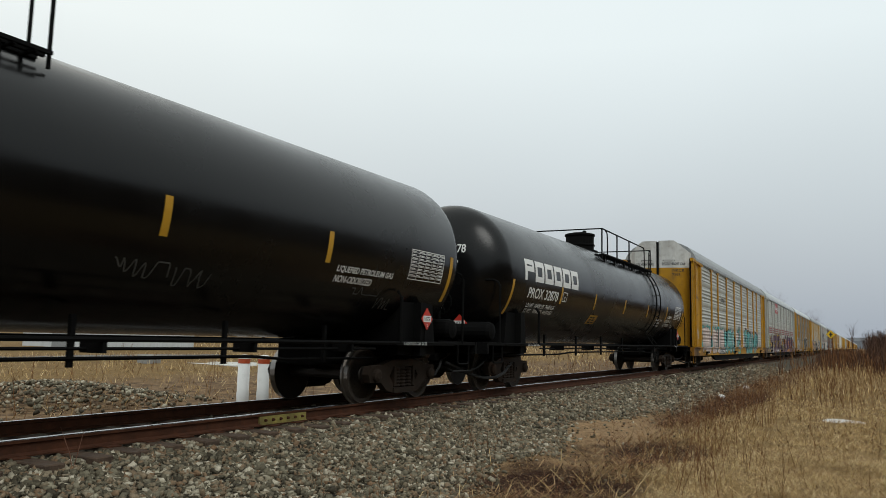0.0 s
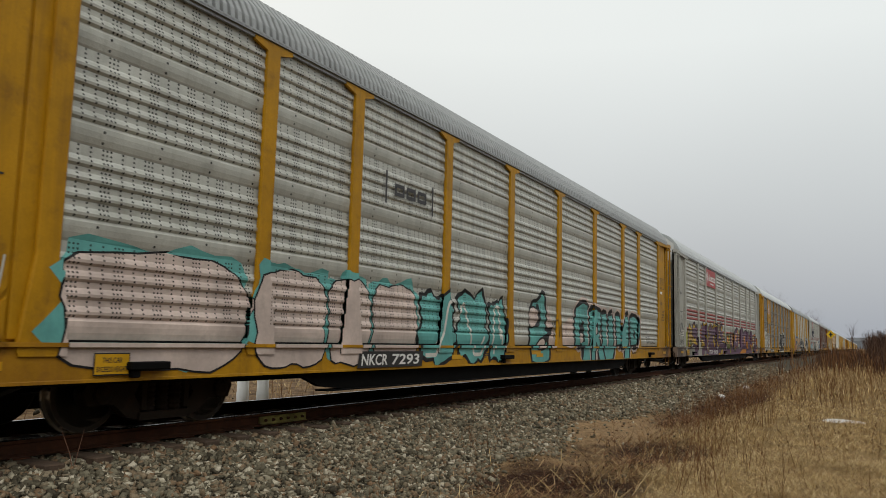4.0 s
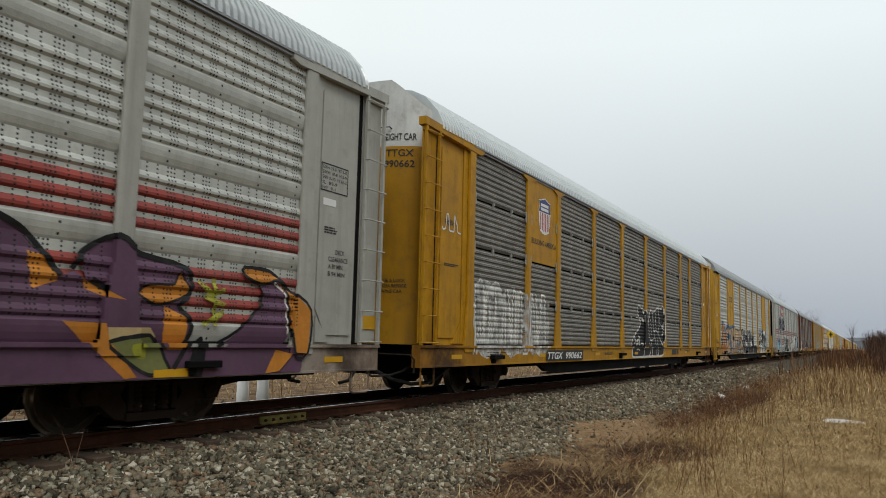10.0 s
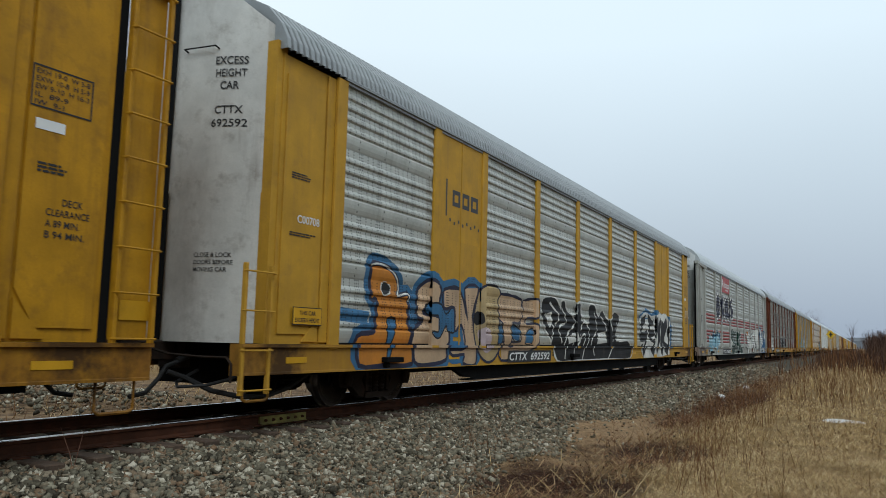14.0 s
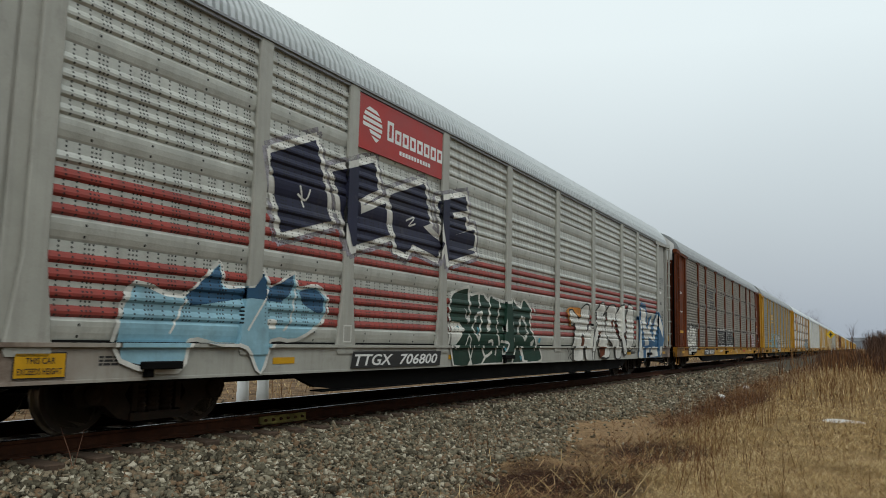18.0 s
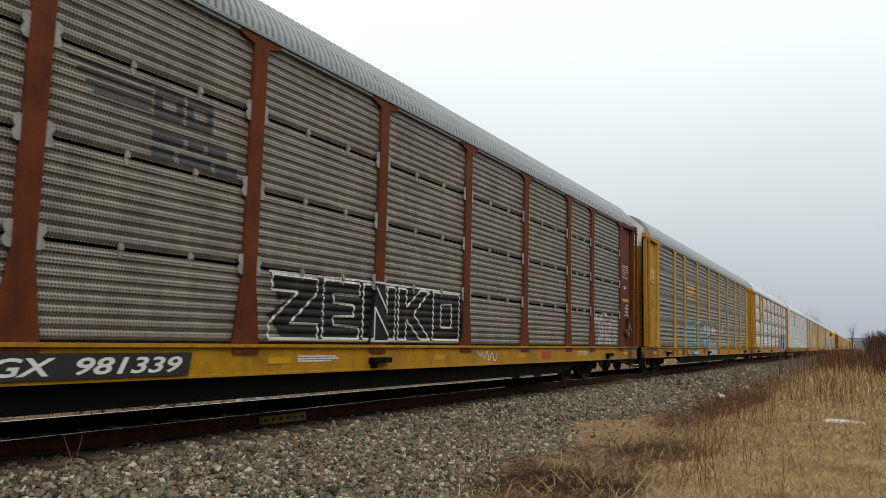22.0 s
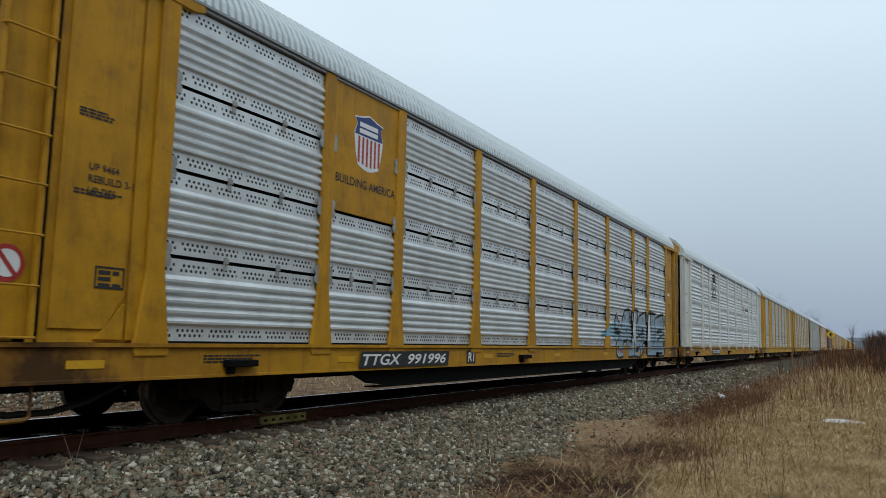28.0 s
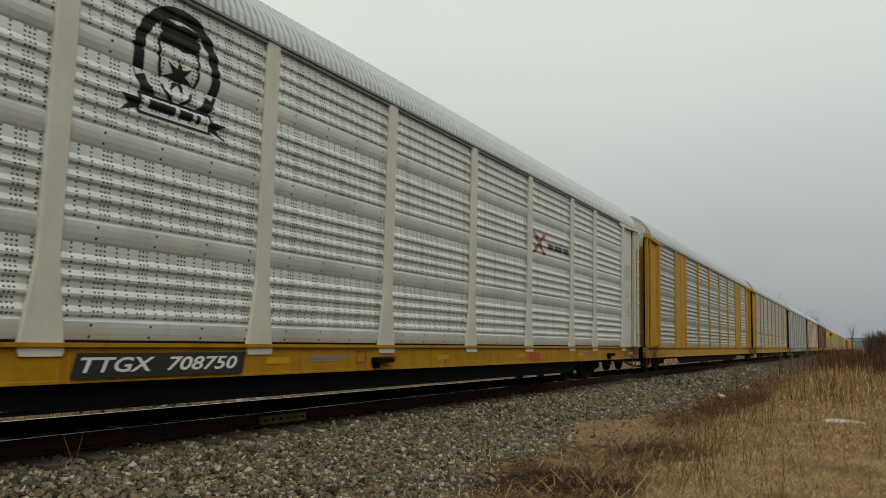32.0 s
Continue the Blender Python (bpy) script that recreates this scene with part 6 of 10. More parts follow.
tagged(new("ditch_debris", stuff_mesh("ditch_debris", *blades(x, y, rng.uniform(0.06, 0.26, n_), rng.uniform(1.0, 1.8, n_), rng.uniform(0.005, 0.014, n_), height_at(x, y) + rng.uniform(0.01, 0.05, n_)), debris_m)), "dark reddish-brown plant debris in the ditch", "debris", kind="stuff")
y = rng.uniform(16.5, 38, 420)
x = ditch_x(y) + 0.3 + rng.normal(0, 0.4, 420)
tagged(new("ditch_stems", stuff_mesh("ditch_stems", *join_up(stalks(x, y, rng.uniform(0.2, 0.75, 420), np.full(420, 0.0028), 4, 0.2)), stem_m)), "thin reddish dead stems along the ditch", "weeds", kind="stuff")

# a lone forked twig beside the rail
bm = bmesh.new()
tube(bm, [(0, 0, -0.3), (-0.02, -0.03, -0.12), (-0.05, -0.09, 0.05), (-0.05, -0.13, 0.14)], [0.006, 0.005, 0.003, 0.002], 5)
tube(bm, [(0, 0, -0.28), (0.02, 0.03, -0.1), (0.02, 0.08, 0.1)], [0.005, 0.004, 0.002], 5)
tw = tagged(new("forked_twig", mesh_of(bm, "forked_twig", plain("twig_bark", (0.16, 0.075, 0.045), 0.8, var=0.2))), "thin reddish forked twig beside the rail", "twig")
tw.location = (-6.75, 5.05, 0.02)

# ---- bare trees ----
def tree_mesh(seed, tall, levels=4):
    rnd = random.Random(seed)
    bm = bmesh.new()
    twigs = []
    def grow(p, d, length, r, lev):
        pts, rad = [p], [r]
        for k in range(3):
            d = (d + Vector((rnd.uniform(-1, 1), rnd.uniform(-1, 1), rnd.uniform(-0.3, 0.7))) * 0.16).normalized()
            p = p + d * length / 3
            pts.append(p)
            rad.append(r * (1 - 0.2 * (k + 1)))
        tube(bm, pts, rad, 5 if lev < 2 else 3, caps=False)
        if lev >= levels:
            return
        for k in range(5 if lev else 7):
            q = pts[1 + (k % 3)] if lev else pts[1 + min(2, k // 2)]
            a = rnd.uniform(0, math.tau)
            s = Vector((math.cos(a), math.sin(a), rnd.uniform(0.3, 1.0))).normalized()
            grow(q, (d * 0.7 + s * 0.8).normalized(), length * rnd.uniform(0.42, 0.66), rad[2] * 0.55, lev + 1)
    grow(Vector((0, 0, 0)), Vector((0, 0, 1)), tall * 0.55, tall * 0.016, 0)
    return mesh_of(bm, "tree", brush_m)
tree_data = [tree_mesh(s, 11.0, 4) for s in (3, 8, 15)]
rnd = random.Random(11)
def tree(x, y, s, data, label="tall leafless tree beyond the train", grp="trees beyond the train"):
    t = thing("bare_tree", label, "tree", grp, pose(x, y, ground_z(x, y) - 0.1, 0, 0, rnd.uniform(0, 360)) @ Matrix.Diagonal((s, s, s, 1)))
    part("trunk_and_limbs", data, None, t)
    return t
for k in range(40):
    y = 165 + 8 * k + rnd.uniform(-4, 4)
    tree(-15.0 + rnd.uniform(-4, 1.5), y, rnd.uniform(0.8, 1.12), tree_data[k % 3])
for k in range(6):
    y = 150 + 40 * k
    tree(9 + 0.05 * y + rnd.uniform(-2, 6), y, rnd.uniform(0.5, 0.75), tree_data[k % 3], "leafless tree in the brush", "trees in the brush")
sap = tree_mesh(21, 4.6, 2)
tree(-0.75, 78.0, 1.0, sap, "thin leafless sapling in the brush", "")

# ---- things beyond and beside the track ----
def bollard(x, y):
    b = thing("bollard", "white steel bollard with an orange band", "bollard", "bollards by the track", pose(x, y, ground_z(x, y) - 0.05))
    part("pipe", lathe(bmesh.new(), [(-0.1, 0.135), (0.40, 0.135), (0.405, 0.13), (1.02, 0.13)], "z", 20), M["white"], b, smooth=True)
    part("band", lathe(bmesh.new(), [(1.02, 0.132), (1.12, 0.132)], "z", 20), plain("orange_band", (0.5, 0.09, 0.03), 0.5, var=0.1, dirt=GRIME, dirty=0.2), b, "orange-red band")
    part("cap", lathe(bmesh.new(), [(1.12, 0.135), (1.17, 0.135), (1.20, 0.09), (1.21, 0.02)], "z", 20), M["white"], b)
bollard(-12.0, 13.05)
bollard(-11.76, 13.42)
# yellow warning sign far down the line
sg = thing("warning_sign", "yellow diamond warning sign on a post", "sign", "", pose(-3.35, 102.0, ground_z(-3.35, 102.0)))
part("sign_plate", prism(bmesh.new(), ((0, -0.5), (0.5, 0), (0, 0.5), (-0.5, 0)), -0.01, 0.01), plain("sign_yellow", (0.72, 0.45, 0.01), 0.5, var=0.05), sg, m=pose(0, 0, 3.25, 0, 0, -90))
part("sign_symbol", boxes((-0.07, 0.07, -0.02, -0.015, 2.95, 3.5), (-0.2, 0.2, -0.02, -0.015, 3.18, 3.32)), M["letter_black"], sg)
part("post", boxes((-0.035, 0.035, 0.02, 0.08, -0.2, 3.2)), M["galv_white"], sg)
# a patch of old snow and two scraps of litter
def mound(name, x, y, sx, sy, h, material, seed):
    bm = bmesh.new()
    rnd = random.Random(seed)
    rings = [[bm.verts.new((0, 0, h))]]
    for k in (0.45, 0.8, 1.0):
        rings.append([bm.verts.new((sx * k * math.cos(a) * (1 + 0.13 * math.sin(3 * a + seed) + rnd.uniform(-0.05, 0.05)), sy * k * math.sin(a) * (1 + 0.16 * math.sin(2 * a + 1 + seed)), h * (1 - k ** 3) - (0.05 if k == 1 else 0))) for a in [math.tau * i / 22 for i in range(22)]])
    for i in range(22):
        bm.faces.new((rings[0][0], rings[1][i], rings[1][(i + 1) % 22]))
        for r, s in zip(rings[1:], rings[2:]):
            bm.faces.new((r[i], s[i], s[(i + 1) % 22], r[(i + 1) % 22]))
    ob = new(name, mesh_of(bm, name, material, True))
    ob.location = (x, y, ground_z(x, y))
    return ob
tagged(mound("snow_patch", -0.5, 19.9, 0.5, 0.55, 0.035, plain("old_snow", (0.58, 0.58, 0.59), 0.7, var=0.12, scale=6, dirt=(0.3, 0.26, 0.2), dirty=0.35), 2), "small patch of old snow on the grass", "snow")
for k, (x, y) in enumerate(((-4.05, 32.3), (-4.1, 26.6))):
    tagged(mound("litter", x, y, 0.14, 0.12, 0.1, M["white"], 5 + k), "white scrap of litter on the bank", "litter")
# asphalt lot, concrete kerb and slab, and a pale shed beyond the track
lot = plain("worn_asphalt", (0.11, 0.11, 0.112), 0.85, var=0.15, scale=0.4)
tagged(new("asphalt_lot", mesh_of(boxes((-90, -31.5, 14, 33.5, -0.5, -0.13)), "asphalt_lot", lot)), "grey asphalt lot beyond the track", "pavement", kind="structure")
conc = plain("pale_concrete", (0.48, 0.47, 0.44), 0.8, var=0.1, dirt=GRIME, dirty=0.2)
tagged(new("concrete_slab", mesh_of(boxes((-27.5, -23.5, 25.2, 28.6, -0.5, -0.26), bevel=0.03), "concrete_slab", conc)), "pale concrete slab in the dry grass", "slab")
tagged(new("concrete_block", mesh_of(boxes((-27.3, -26.7, 23.1, 23.9, -0.5, 0.1), bevel=0.03), "concrete_block", plain("grey_concrete", (0.25, 0.245, 0.23), 0.85, var=0.15))), "grey concrete block in the dry grass", "block")
shed = thing("shed", "pale metal-clad shed beyond the lot", "building", "", pose(-44, 35, 0))
wall_m = plain("pale_cladding", (0.52, 0.54, 0.54), 0.6, var=0.06, dirt=GRIME, dirty=0.15, streak=0.2)
part("wall", boxes((-4, 4, -3.5, 3.5, -0.4, 3.3)), wall_m, shed)
bm = bmesh.new()
for s in (-1, 1):
    prism(bm, ((0, 4.25), (0, 4.33), (3.9 * s, 3.33), (3.9 * s, 3.25)), -4.2, 4.2)
bmesh.ops.recalc_face_normals(bm, faces=bm.faces[:])
part("roof", bm, M["roof"], shed)
part("door", boxes((-1.0, 0.9, -3.54, -3.5, -0.1, 2.4)), M["roof_dark"], shed)
for k in range(2):
    part("window", boxes((4.0, 4.04, -1.9 + 2.4 * k, -0.7 + 2.4 * k, 1.1, 2.2)), plain("dark_pane", (0.03, 0.035, 0.04), 0.15, var=0.05), shed)
# utility poles along the far right
def utility_pole(x, y):
    p = thing("utility_pole", "wooden utility pole with two crossarms", "pole", "utility poles", pose(x, y, ground_z(x, y)))
    part("mast", tube(bmesh.new(), [(0, 0, -0.3), (0, 0, 9.4)], [0.16, 0.1], 8), M["tie"], p)
    for z in (8.9, 8.2):
        part("crossarm", boxes((-1.2, 1.2, -0.06, 0.06, z - 0.06, z + 0.06)), M["tie"], p)
utility_pole(10.6, 245.0)
utility_pole(17.5, 330.0)
# low wooded ridge at the horizon
V, F = [], []
far_m = plain("distant_woods", (0.11, 0.115, 0.125), 0.95, var=0.12, scale=0.01, bump=0)
n = 160
for i in range(n):
    x = -2600 + 5200 * i / (n - 1)
    h = 26 + 16 * noise.noise(Vector((x * 0.0016, 0.3, 0))) + 5 * noise.noise(Vector((x * 0.012, 4, 0))) + 2.5 * noise.noise(Vector((x * 0.05, 9, 0)))
    V += [(x, 2050, -3), (x, 2070, h * 0.7), (x, 2110, h), (x, 2300, -3)]
for i in range(n - 1):
    for k in range(3):
        F.append((4 * i + k, 4 * i + 4 + k, 4 * i + 5 + k, 4 * i + 1 + k))
me = bpy.data.meshes.new("distant_ridge")
me.from_pydata(V, [], F)
me.materials.append(far_m)
tagged(new("distant_ridge", me), "low blue-grey wooded ridge on the horizon", "hill", kind="structure")

# ---- the train ----
CARS = []
tank_a = tank_car(-129.53, "black pressure tank car with white stencils", False)
tank_b = tank_car(-108.65, "black pressure tank car with white block lettering", True)
CARS += [tank_a, tank_b]
UP = {(1, 2): "yellow", (1, 3): "yellow"}
rack_a = autorack("auto_rack", -97.71, "galvanised auto rack with yellow posts and turquoise graffiti", "wide", "galv", "yellow", "yellow", "yellow", "roof_dark", corner="yellow")
rack_b = autorack("auto_rack", -68.51, "grey auto rack with red stripes and purple graffiti", "wide", "galv", "grey_paint", "grey_paint", "grey_paint", "roof", red=True, head=False, corner="grey_paint")
rack_c = autorack("auto_rack", -39.21, "yellow auto rack with weathered dark panels and graffiti", "fine", "galv_dark", "yellow", "yellow", "yellow", "roof_white", special=UP, clips="latch_steel")
rack_d = autorack("auto_rack", -9.89, "faded yellow auto rack with galvanised panels and orange graffiti", "wide", "galv", "yellow_pale", "yellow_pale", "cream", "roof_dark", flare=False, head=False, top=False, short=True,
                  special={(i, r): "yellow_pale" for i in (1, 7) for r in range(4)}, corner="yellow_pale")
rack_e = autorack("auto_rack", 19.52, "grey auto rack with red stripes and graffiti letters", "wide", "galv", "grey_paint", "grey_paint", "grey_paint", "roof", red=True, head=False, corner="grey_paint")
rack_f = autorack("auto_rack", 48.86, "brown auto rack with weathered panels on a yellow deck", "fine", "galv_brown", "brown", "yellow", "brown", "roof_dark", clips="latch_steel")
rack_g = autorack("auto_rack", 78.13, "yellow auto rack with grimy grey panels and blue graffiti", "wide", "galv_grime", "yellow_pale", "yellow", "yellow", "roof_dark", corner="yellow")
rack_h = autorack("auto_rack", 107.29, "yellow auto rack with bright silver pierced panels", "holes", "galv_silver", "yellow", "yellow", "yellow", "roof_white", special=UP, clips="latch_steel", head=False)
rack_i = autorack("auto_rack", 136.37, "off-white auto rack with bright panels on a yellow deck", "wide", "galv_white", "cream", "yellow", "cream", "roof_white", head=False, corner="cream", topcol=YELLOW)
rack_j = autorack("auto_rack", 165.6, "faded yellow auto rack with grey panels", "wide", "galv", "yellow_pale", "yellow_pale", "yellow_pale", "roof", lod=1, flare=False, head=False,
                  special={(i, r): "yellow_pale" for i in (1, 7) for r in range(4)})
CARS += [rack_a, rack_b, rack_c, rack_d, rack_e, rack_f, rack_g, rack_h, rack_i, rack_j]
# the first kind's paler yellow puts distance haze into the paint colour
KINDS = (("yellow auto rack with galvanised panels", "wide", "galv", "yellow_pale", "yellow_pale", "yellow_pale", "roof"),
         ("grey auto rack with galvanised panels", "wide", "galv", "grey_paint", "grey_paint", "grey_paint", "roof_white"),
         ("brown auto rack with weathered panels", "fine", "galv_brown", "brown", "yellow", "brown", "roof_dark"),
         ("yellow auto rack with bright silver panels", "holes", "galv_silver", "yellow", "yellow", "yellow", "roof_white"))
first = {}
for k in range(24):
    q = (0, 1, 3, 2, 0, 3, 1, 0)[k % 8]
    yy = 194.9 + 29.3 * k
    if q not in first:
        first[q] = autorack("auto_rack", yy, *KINDS[q], lod=0, flare=False, head=False)
        CARS.append(first[q])
    else:
        CARS.append(copy_thing(first[q], pose(TX, yy, 0)))


def motions():
    times = [0, 1, 2] + list(range(4, 32, 2)) + [31, 32]
    for c in CARS:
        y = c.matrix_basis.translation.y
        walk(c, [(t, pose(TX, y - rolled(t), 0)) for t in times])
    # wheels roll without slipping, each wheelset keyed in its truck's space
    for w, s, r in SPINS:
        rows, t = [], 0.0
        while t < 32.0:
            rows.append((t, pose(0, s, r, math.degrees(rolled(t) / r) % 360)))
            t += 0.0667
        walk(w, rows + [(32.0, pose(0, s, r, math.degrees(rolled(32.0) / r) % 360))])



# ---- lettering, marks and graffiti on the racks ----
BLACK, WHITE = M["letter_black"], M["letter_white"]
TURQ, PINK = paint_m("turquoise", (0.13, 0.40, 0.38)), paint_m("pale_pink", (0.60, 0.49, 0.44))
INK, CHALK = paint_m("black", (0.010, 0.010, 0.011)), paint_m("white", (0.67, 0.66, 0.61))
PURPLE, LILAC = paint_m("purple", (0.115, 0.058, 0.10)), paint_m("lilac", (0.24, 0.17, 0.26))
GOLD, ORANGE = paint_m("gold", (0.46, 0.30, 0.03)), paint_m("orange", (0.52, 0.20, 0.025))
GREEN, CYAN = paint_m("dark_green", (0.014, 0.045, 0.030)), paint_m("cyan", (0.20, 0.42, 0.50))
BLUE, NAVY = paint_m("blue", (0.045, 0.14, 0.27)), paint_m("navy", (0.022, 0.024, 0.05))
TAN, ICE = paint_m("tan", (0.52, 0.36, 0.22)), paint_m("ice_blue", (0.30, 0.38, 0.44))
REDP = plain("red_logo_paint", (0.36, 0.03, 0.025), 0.5, var=0.1, dirt=GRIME, dirty=0.12)
BUFF, HAZE = paint_m("grey_buff", (0.42, 0.42, 0.40)), paint_m("white_haze", (0.60, 0.60, 0.58), 0.6, 0.3)
ROSE, DARK_ROSE = paint_m("faded_rose", (0.50, 0.40, 0.42)), paint_m("dark_rose", (0.12, 0.085, 0.085))
LIME, OLIVE, GOLD2 = paint_m("lime", (0.34, 0.34, 0.03), 0.6, 0.1), paint_m("olive", (0.17, 0.18, 0.06)), paint_m("amber", (0.40, 0.235, 0.04))
NAVYP, GREYP, SAND = paint_m("slate", (0.055, 0.05, 0.09)), paint_m("stencil_grey", (0.26, 0.26, 0.22)), paint_m("sand", (0.42, 0.31, 0.15))
SKYB, BLUED = paint_m("sky_blue", (0.27, 0.46, 0.55)), paint_m("deep_sky_blue", (0.03, 0.09, 0.17))
LILACP, CYANB = paint_m("pale_lilac", (0.36, 0.34, 0.38), 0.6, 0.3), paint_m("bright_cyan", (0.09, 0.30, 0.38))
plain("faded_red", (0.33, 0.1, 0.09), 0.6)


def dab(car, kind, shape, material, lift=0.004, label=""):
    p, f = shape
    p = p.copy()
    p[:, 1] = np.maximum(p[:, 1], 0.625)
    return spray(car, kind, p, f, material, lift, "graffiti", label)


def bubble(car, kind, y0, y1, z0, z1, fill, line, seed, w=0.07, rough=0.16, lift=0.005):
    """A rounded letter-like form with a painted rim."""
    dab(car, kind, blob(y0 - w, y1 + w, z0 - w, z1 + w, seed, 40, rough), line, lift)
    dab(car, kind, blob(y0, y1, z0, z1, seed, 40, rough), fill, lift + 0.003)


def on_flat(car, shape, x, material, name="lettering", label=""):
    p, f = shape
    return part(name, flat_mesh(name, p, f, material, lambda u, v: (x, u, v)), None, car, label)


def at_yz(text, y, z, h, width=None, bold=0.012, lean=0.0):
    p, f = letters(text, h, bold, width, lean)
    return p + np.array([y, z]), f


def end_words(car, mark, number, ink, second=True, stacked=False):
    """Lettering on the front end doors."""
    def at(u, v, cu, cv):
        x = abs(u)
        y = door_y(x)
        return (u, y - 0.01, v)
    cuts = [k * 0.1 for k in range(-14, 15)]
    rows = [("EXCESS HEIGHT CAR", 0.20, 4.63, 0.125, 0.98, BLACK), (mark, 0.66, 4.33, 0.13, None, ink), (number, 0.64, 4.13, 0.13, None, ink)]
    if not mark:
        rows = [("EXCESS", 0.62, 4.72, 0.085, 0.32, BLACK), ("HEIGHT CAR", 0.62, 4.59, 0.085, 0.52, BLACK)]
    if stacked:
        rows = [("EXCESS", 0.72, 4.62, 0.11, 0.42, BLACK), ("HEIGHT", 0.73, 4.45, 0.11, 0.40, BLACK), ("CAR", 0.80, 4.28, 0.11, 0.24, BLACK), (mark, 0.74, 3.95, 0.11, 0.36, ink), (number, 0.70, 3.77, 0.11, 0.46, ink)]
    if second:
        rows.append(("EXCESS HEIGHT CAR", -1.15, 4.63, 0.125, 0.98, BLACK))
    for txt, x, z, h, w, m in rows:
        p, f = letters(txt, h, 0.015, w)
        laid("lettering", sliced(p + np.array([x, z]), f, cuts, ()), at, m, car)
    for k, (txt, w) in enumerate((("CLOSE & LOCK", 0.50), ("DOORS BEFORE", 0.52), ("MOVING CAR", 0.45))):
        p, f = letters(txt, 0.058, 0.008, w)
        laid("lettering", sliced(p + np.array([0.56, 2.06 - 0.095 * k]), f, cuts, ()), at, ink, car)
    for x in (0.25, -0.75):
        part("grab_iron", kept(("grab", x), lambda: mesh_of(tube(bmesh.new(), [(x, door_y(x), 4.84), (x, door_y(x) - 0.07, 4.86), (x + 0.5, door_y(x + 0.5) - 0.07, 4.86), (x + 0.5, door_y(x + 0.5), 4.84)], 0.012, 5), "grab_iron", M["black"])), None, car)


def side_words(car, ink, clear="A 89 MIN.", sign=True, panel=True):
    """Stencils beside the doors at the rear and at the front of the near side."""
    x = WALL + 0.007
    on_flat(car, outline_box(26.48, 27.12, 3.12, 3.52, 0.016), x, ink)
    for k, (txt, y, w) in enumerate((("EXH 19-0  W 5-8", 26.52, 0.56), ("EXW 10-8  H 5-9", 26.52, 0.56), ("EW 9-10  H 16-3", 26.52, 0.56), ("IL  89-9", 26.52, 0.34), ("IW  9-1", 26.52, 0.30))):
        on_flat(car, at_yz(txt, y, 3.435 - 0.073 * k, 0.05, w, 0.006), x, ink)
    if panel:
        on_flat(car, rect(26.55, 26.85, 2.92, 3.02), x, WHITE)
    else:
        on_flat(car, bars(26.6, 26.88, 2.86, 0.03, 2, 4), x, ink)
    for k, txt in enumerate(("DECK", "CLEARANCE", clear, "B 94 MIN.")):
        on_flat(car, at_yz(txt, (26.88, 26.72, 26.72, 26.72)[k], 2.24 - 0.105 * k, 0.068, (0.22, 0.46, 0.36, 0.42)[k], 0.01), x, ink)
    if panel:
        on_flat(car, bars(26.6, 26.9, 2.62, 0.022, 3, 5), x, ink)
    on_flat(car, bars(0.85, 1.25, 3.25, 0.02, 3, 5), x, ink)
    on_flat(car, bars(0.85, 1.4, 2.45, 0.02, 2, 6), x, ink)
    if sign:
        on_flat(car, rect(27.6, 28.0, 1.2, 1.4), x, M["yellow_clean"])
    on_flat(car, bars(2.6, 3.6, 0.84, 0.022, 3, 4), 1.589, ink)
    on_flat(car, bars(10.6, 11.5, 0.82, 0.02, 3, 4), 1.589, ink)
    on_flat(car, bars(22.0, 23.0, 0.84, 0.022, 3, 7), 1.589, ink)


def brake_gear(car):
    """Hand brake bracket, bell crank, chain and lever on the rear side door."""
    x = WALL + 0.003
    rusty = M["brake_rust"]
    part("brake_bracket", mesh_of(boxes((x, x + 0.10, 26.36, 26.80, 1.36, 1.50), (x, x + 0.06, 26.30, 26.86, 1.32, 1.36), (x, x + 0.13, 26.40, 26.48, 1.38, 1.47), bevel=0.012), "brake_bracket", M["brown"]), None, car)
    part("bell_crank", mesh_of(boxes((x, x + 0.07, 26.84, 27.12, 1.52, 1.68), (x, x + 0.09, 26.86, 26.96, 1.66, 1.88), (x, x + 0.05, 26.82, 27.02, 1.18, 1.52), bevel=0.02), "bell_crank", rusty), None, car)
    for k in range(5):
        part("chain_link", kept("chain_link", lambda: mesh_of(boxes((0, 0.03, 0, 0.045, 0, 0.06), bevel=0.012), "chain_link", M["latch_steel"])), None, car, m=pose(x + 0.05, 26.96 + 0.01 * (k % 2), 1.30 + 0.075 * k))
    part("brake_lever", mesh_of(boxes((x + 0.04, x + 0.065, 0.0, 0.42, -0.018, 0.018), bevel=0.006), "brake_lever", M["latch_steel"]), None, car, m=pose(0, 27.06, 1.72, -42, 0, 0))


def number_plate(car, mark, number, y, width, plate=True, lean=0.25, z=0.66, h=0.17, ink=None):
    if plate:
        on_flat(car, loop(((y - 0.1, 0.625), (y + width + 0.1, 0.625), (y + width + 0.14, 0.87), (y - 0.04, 0.87))), 1.609, BLACK, "nameplate")
    a = 0.42 * width
    on_flat(car, at_yz(mark, y, z, h, a, 0.02, lean), 1.612, ink or WHITE)
    on_flat(car, at_yz(number, y + a + 0.08 * width, z, h, width - a - 0.08 * width, 0.02, lean), 1.612, ink or WHITE)


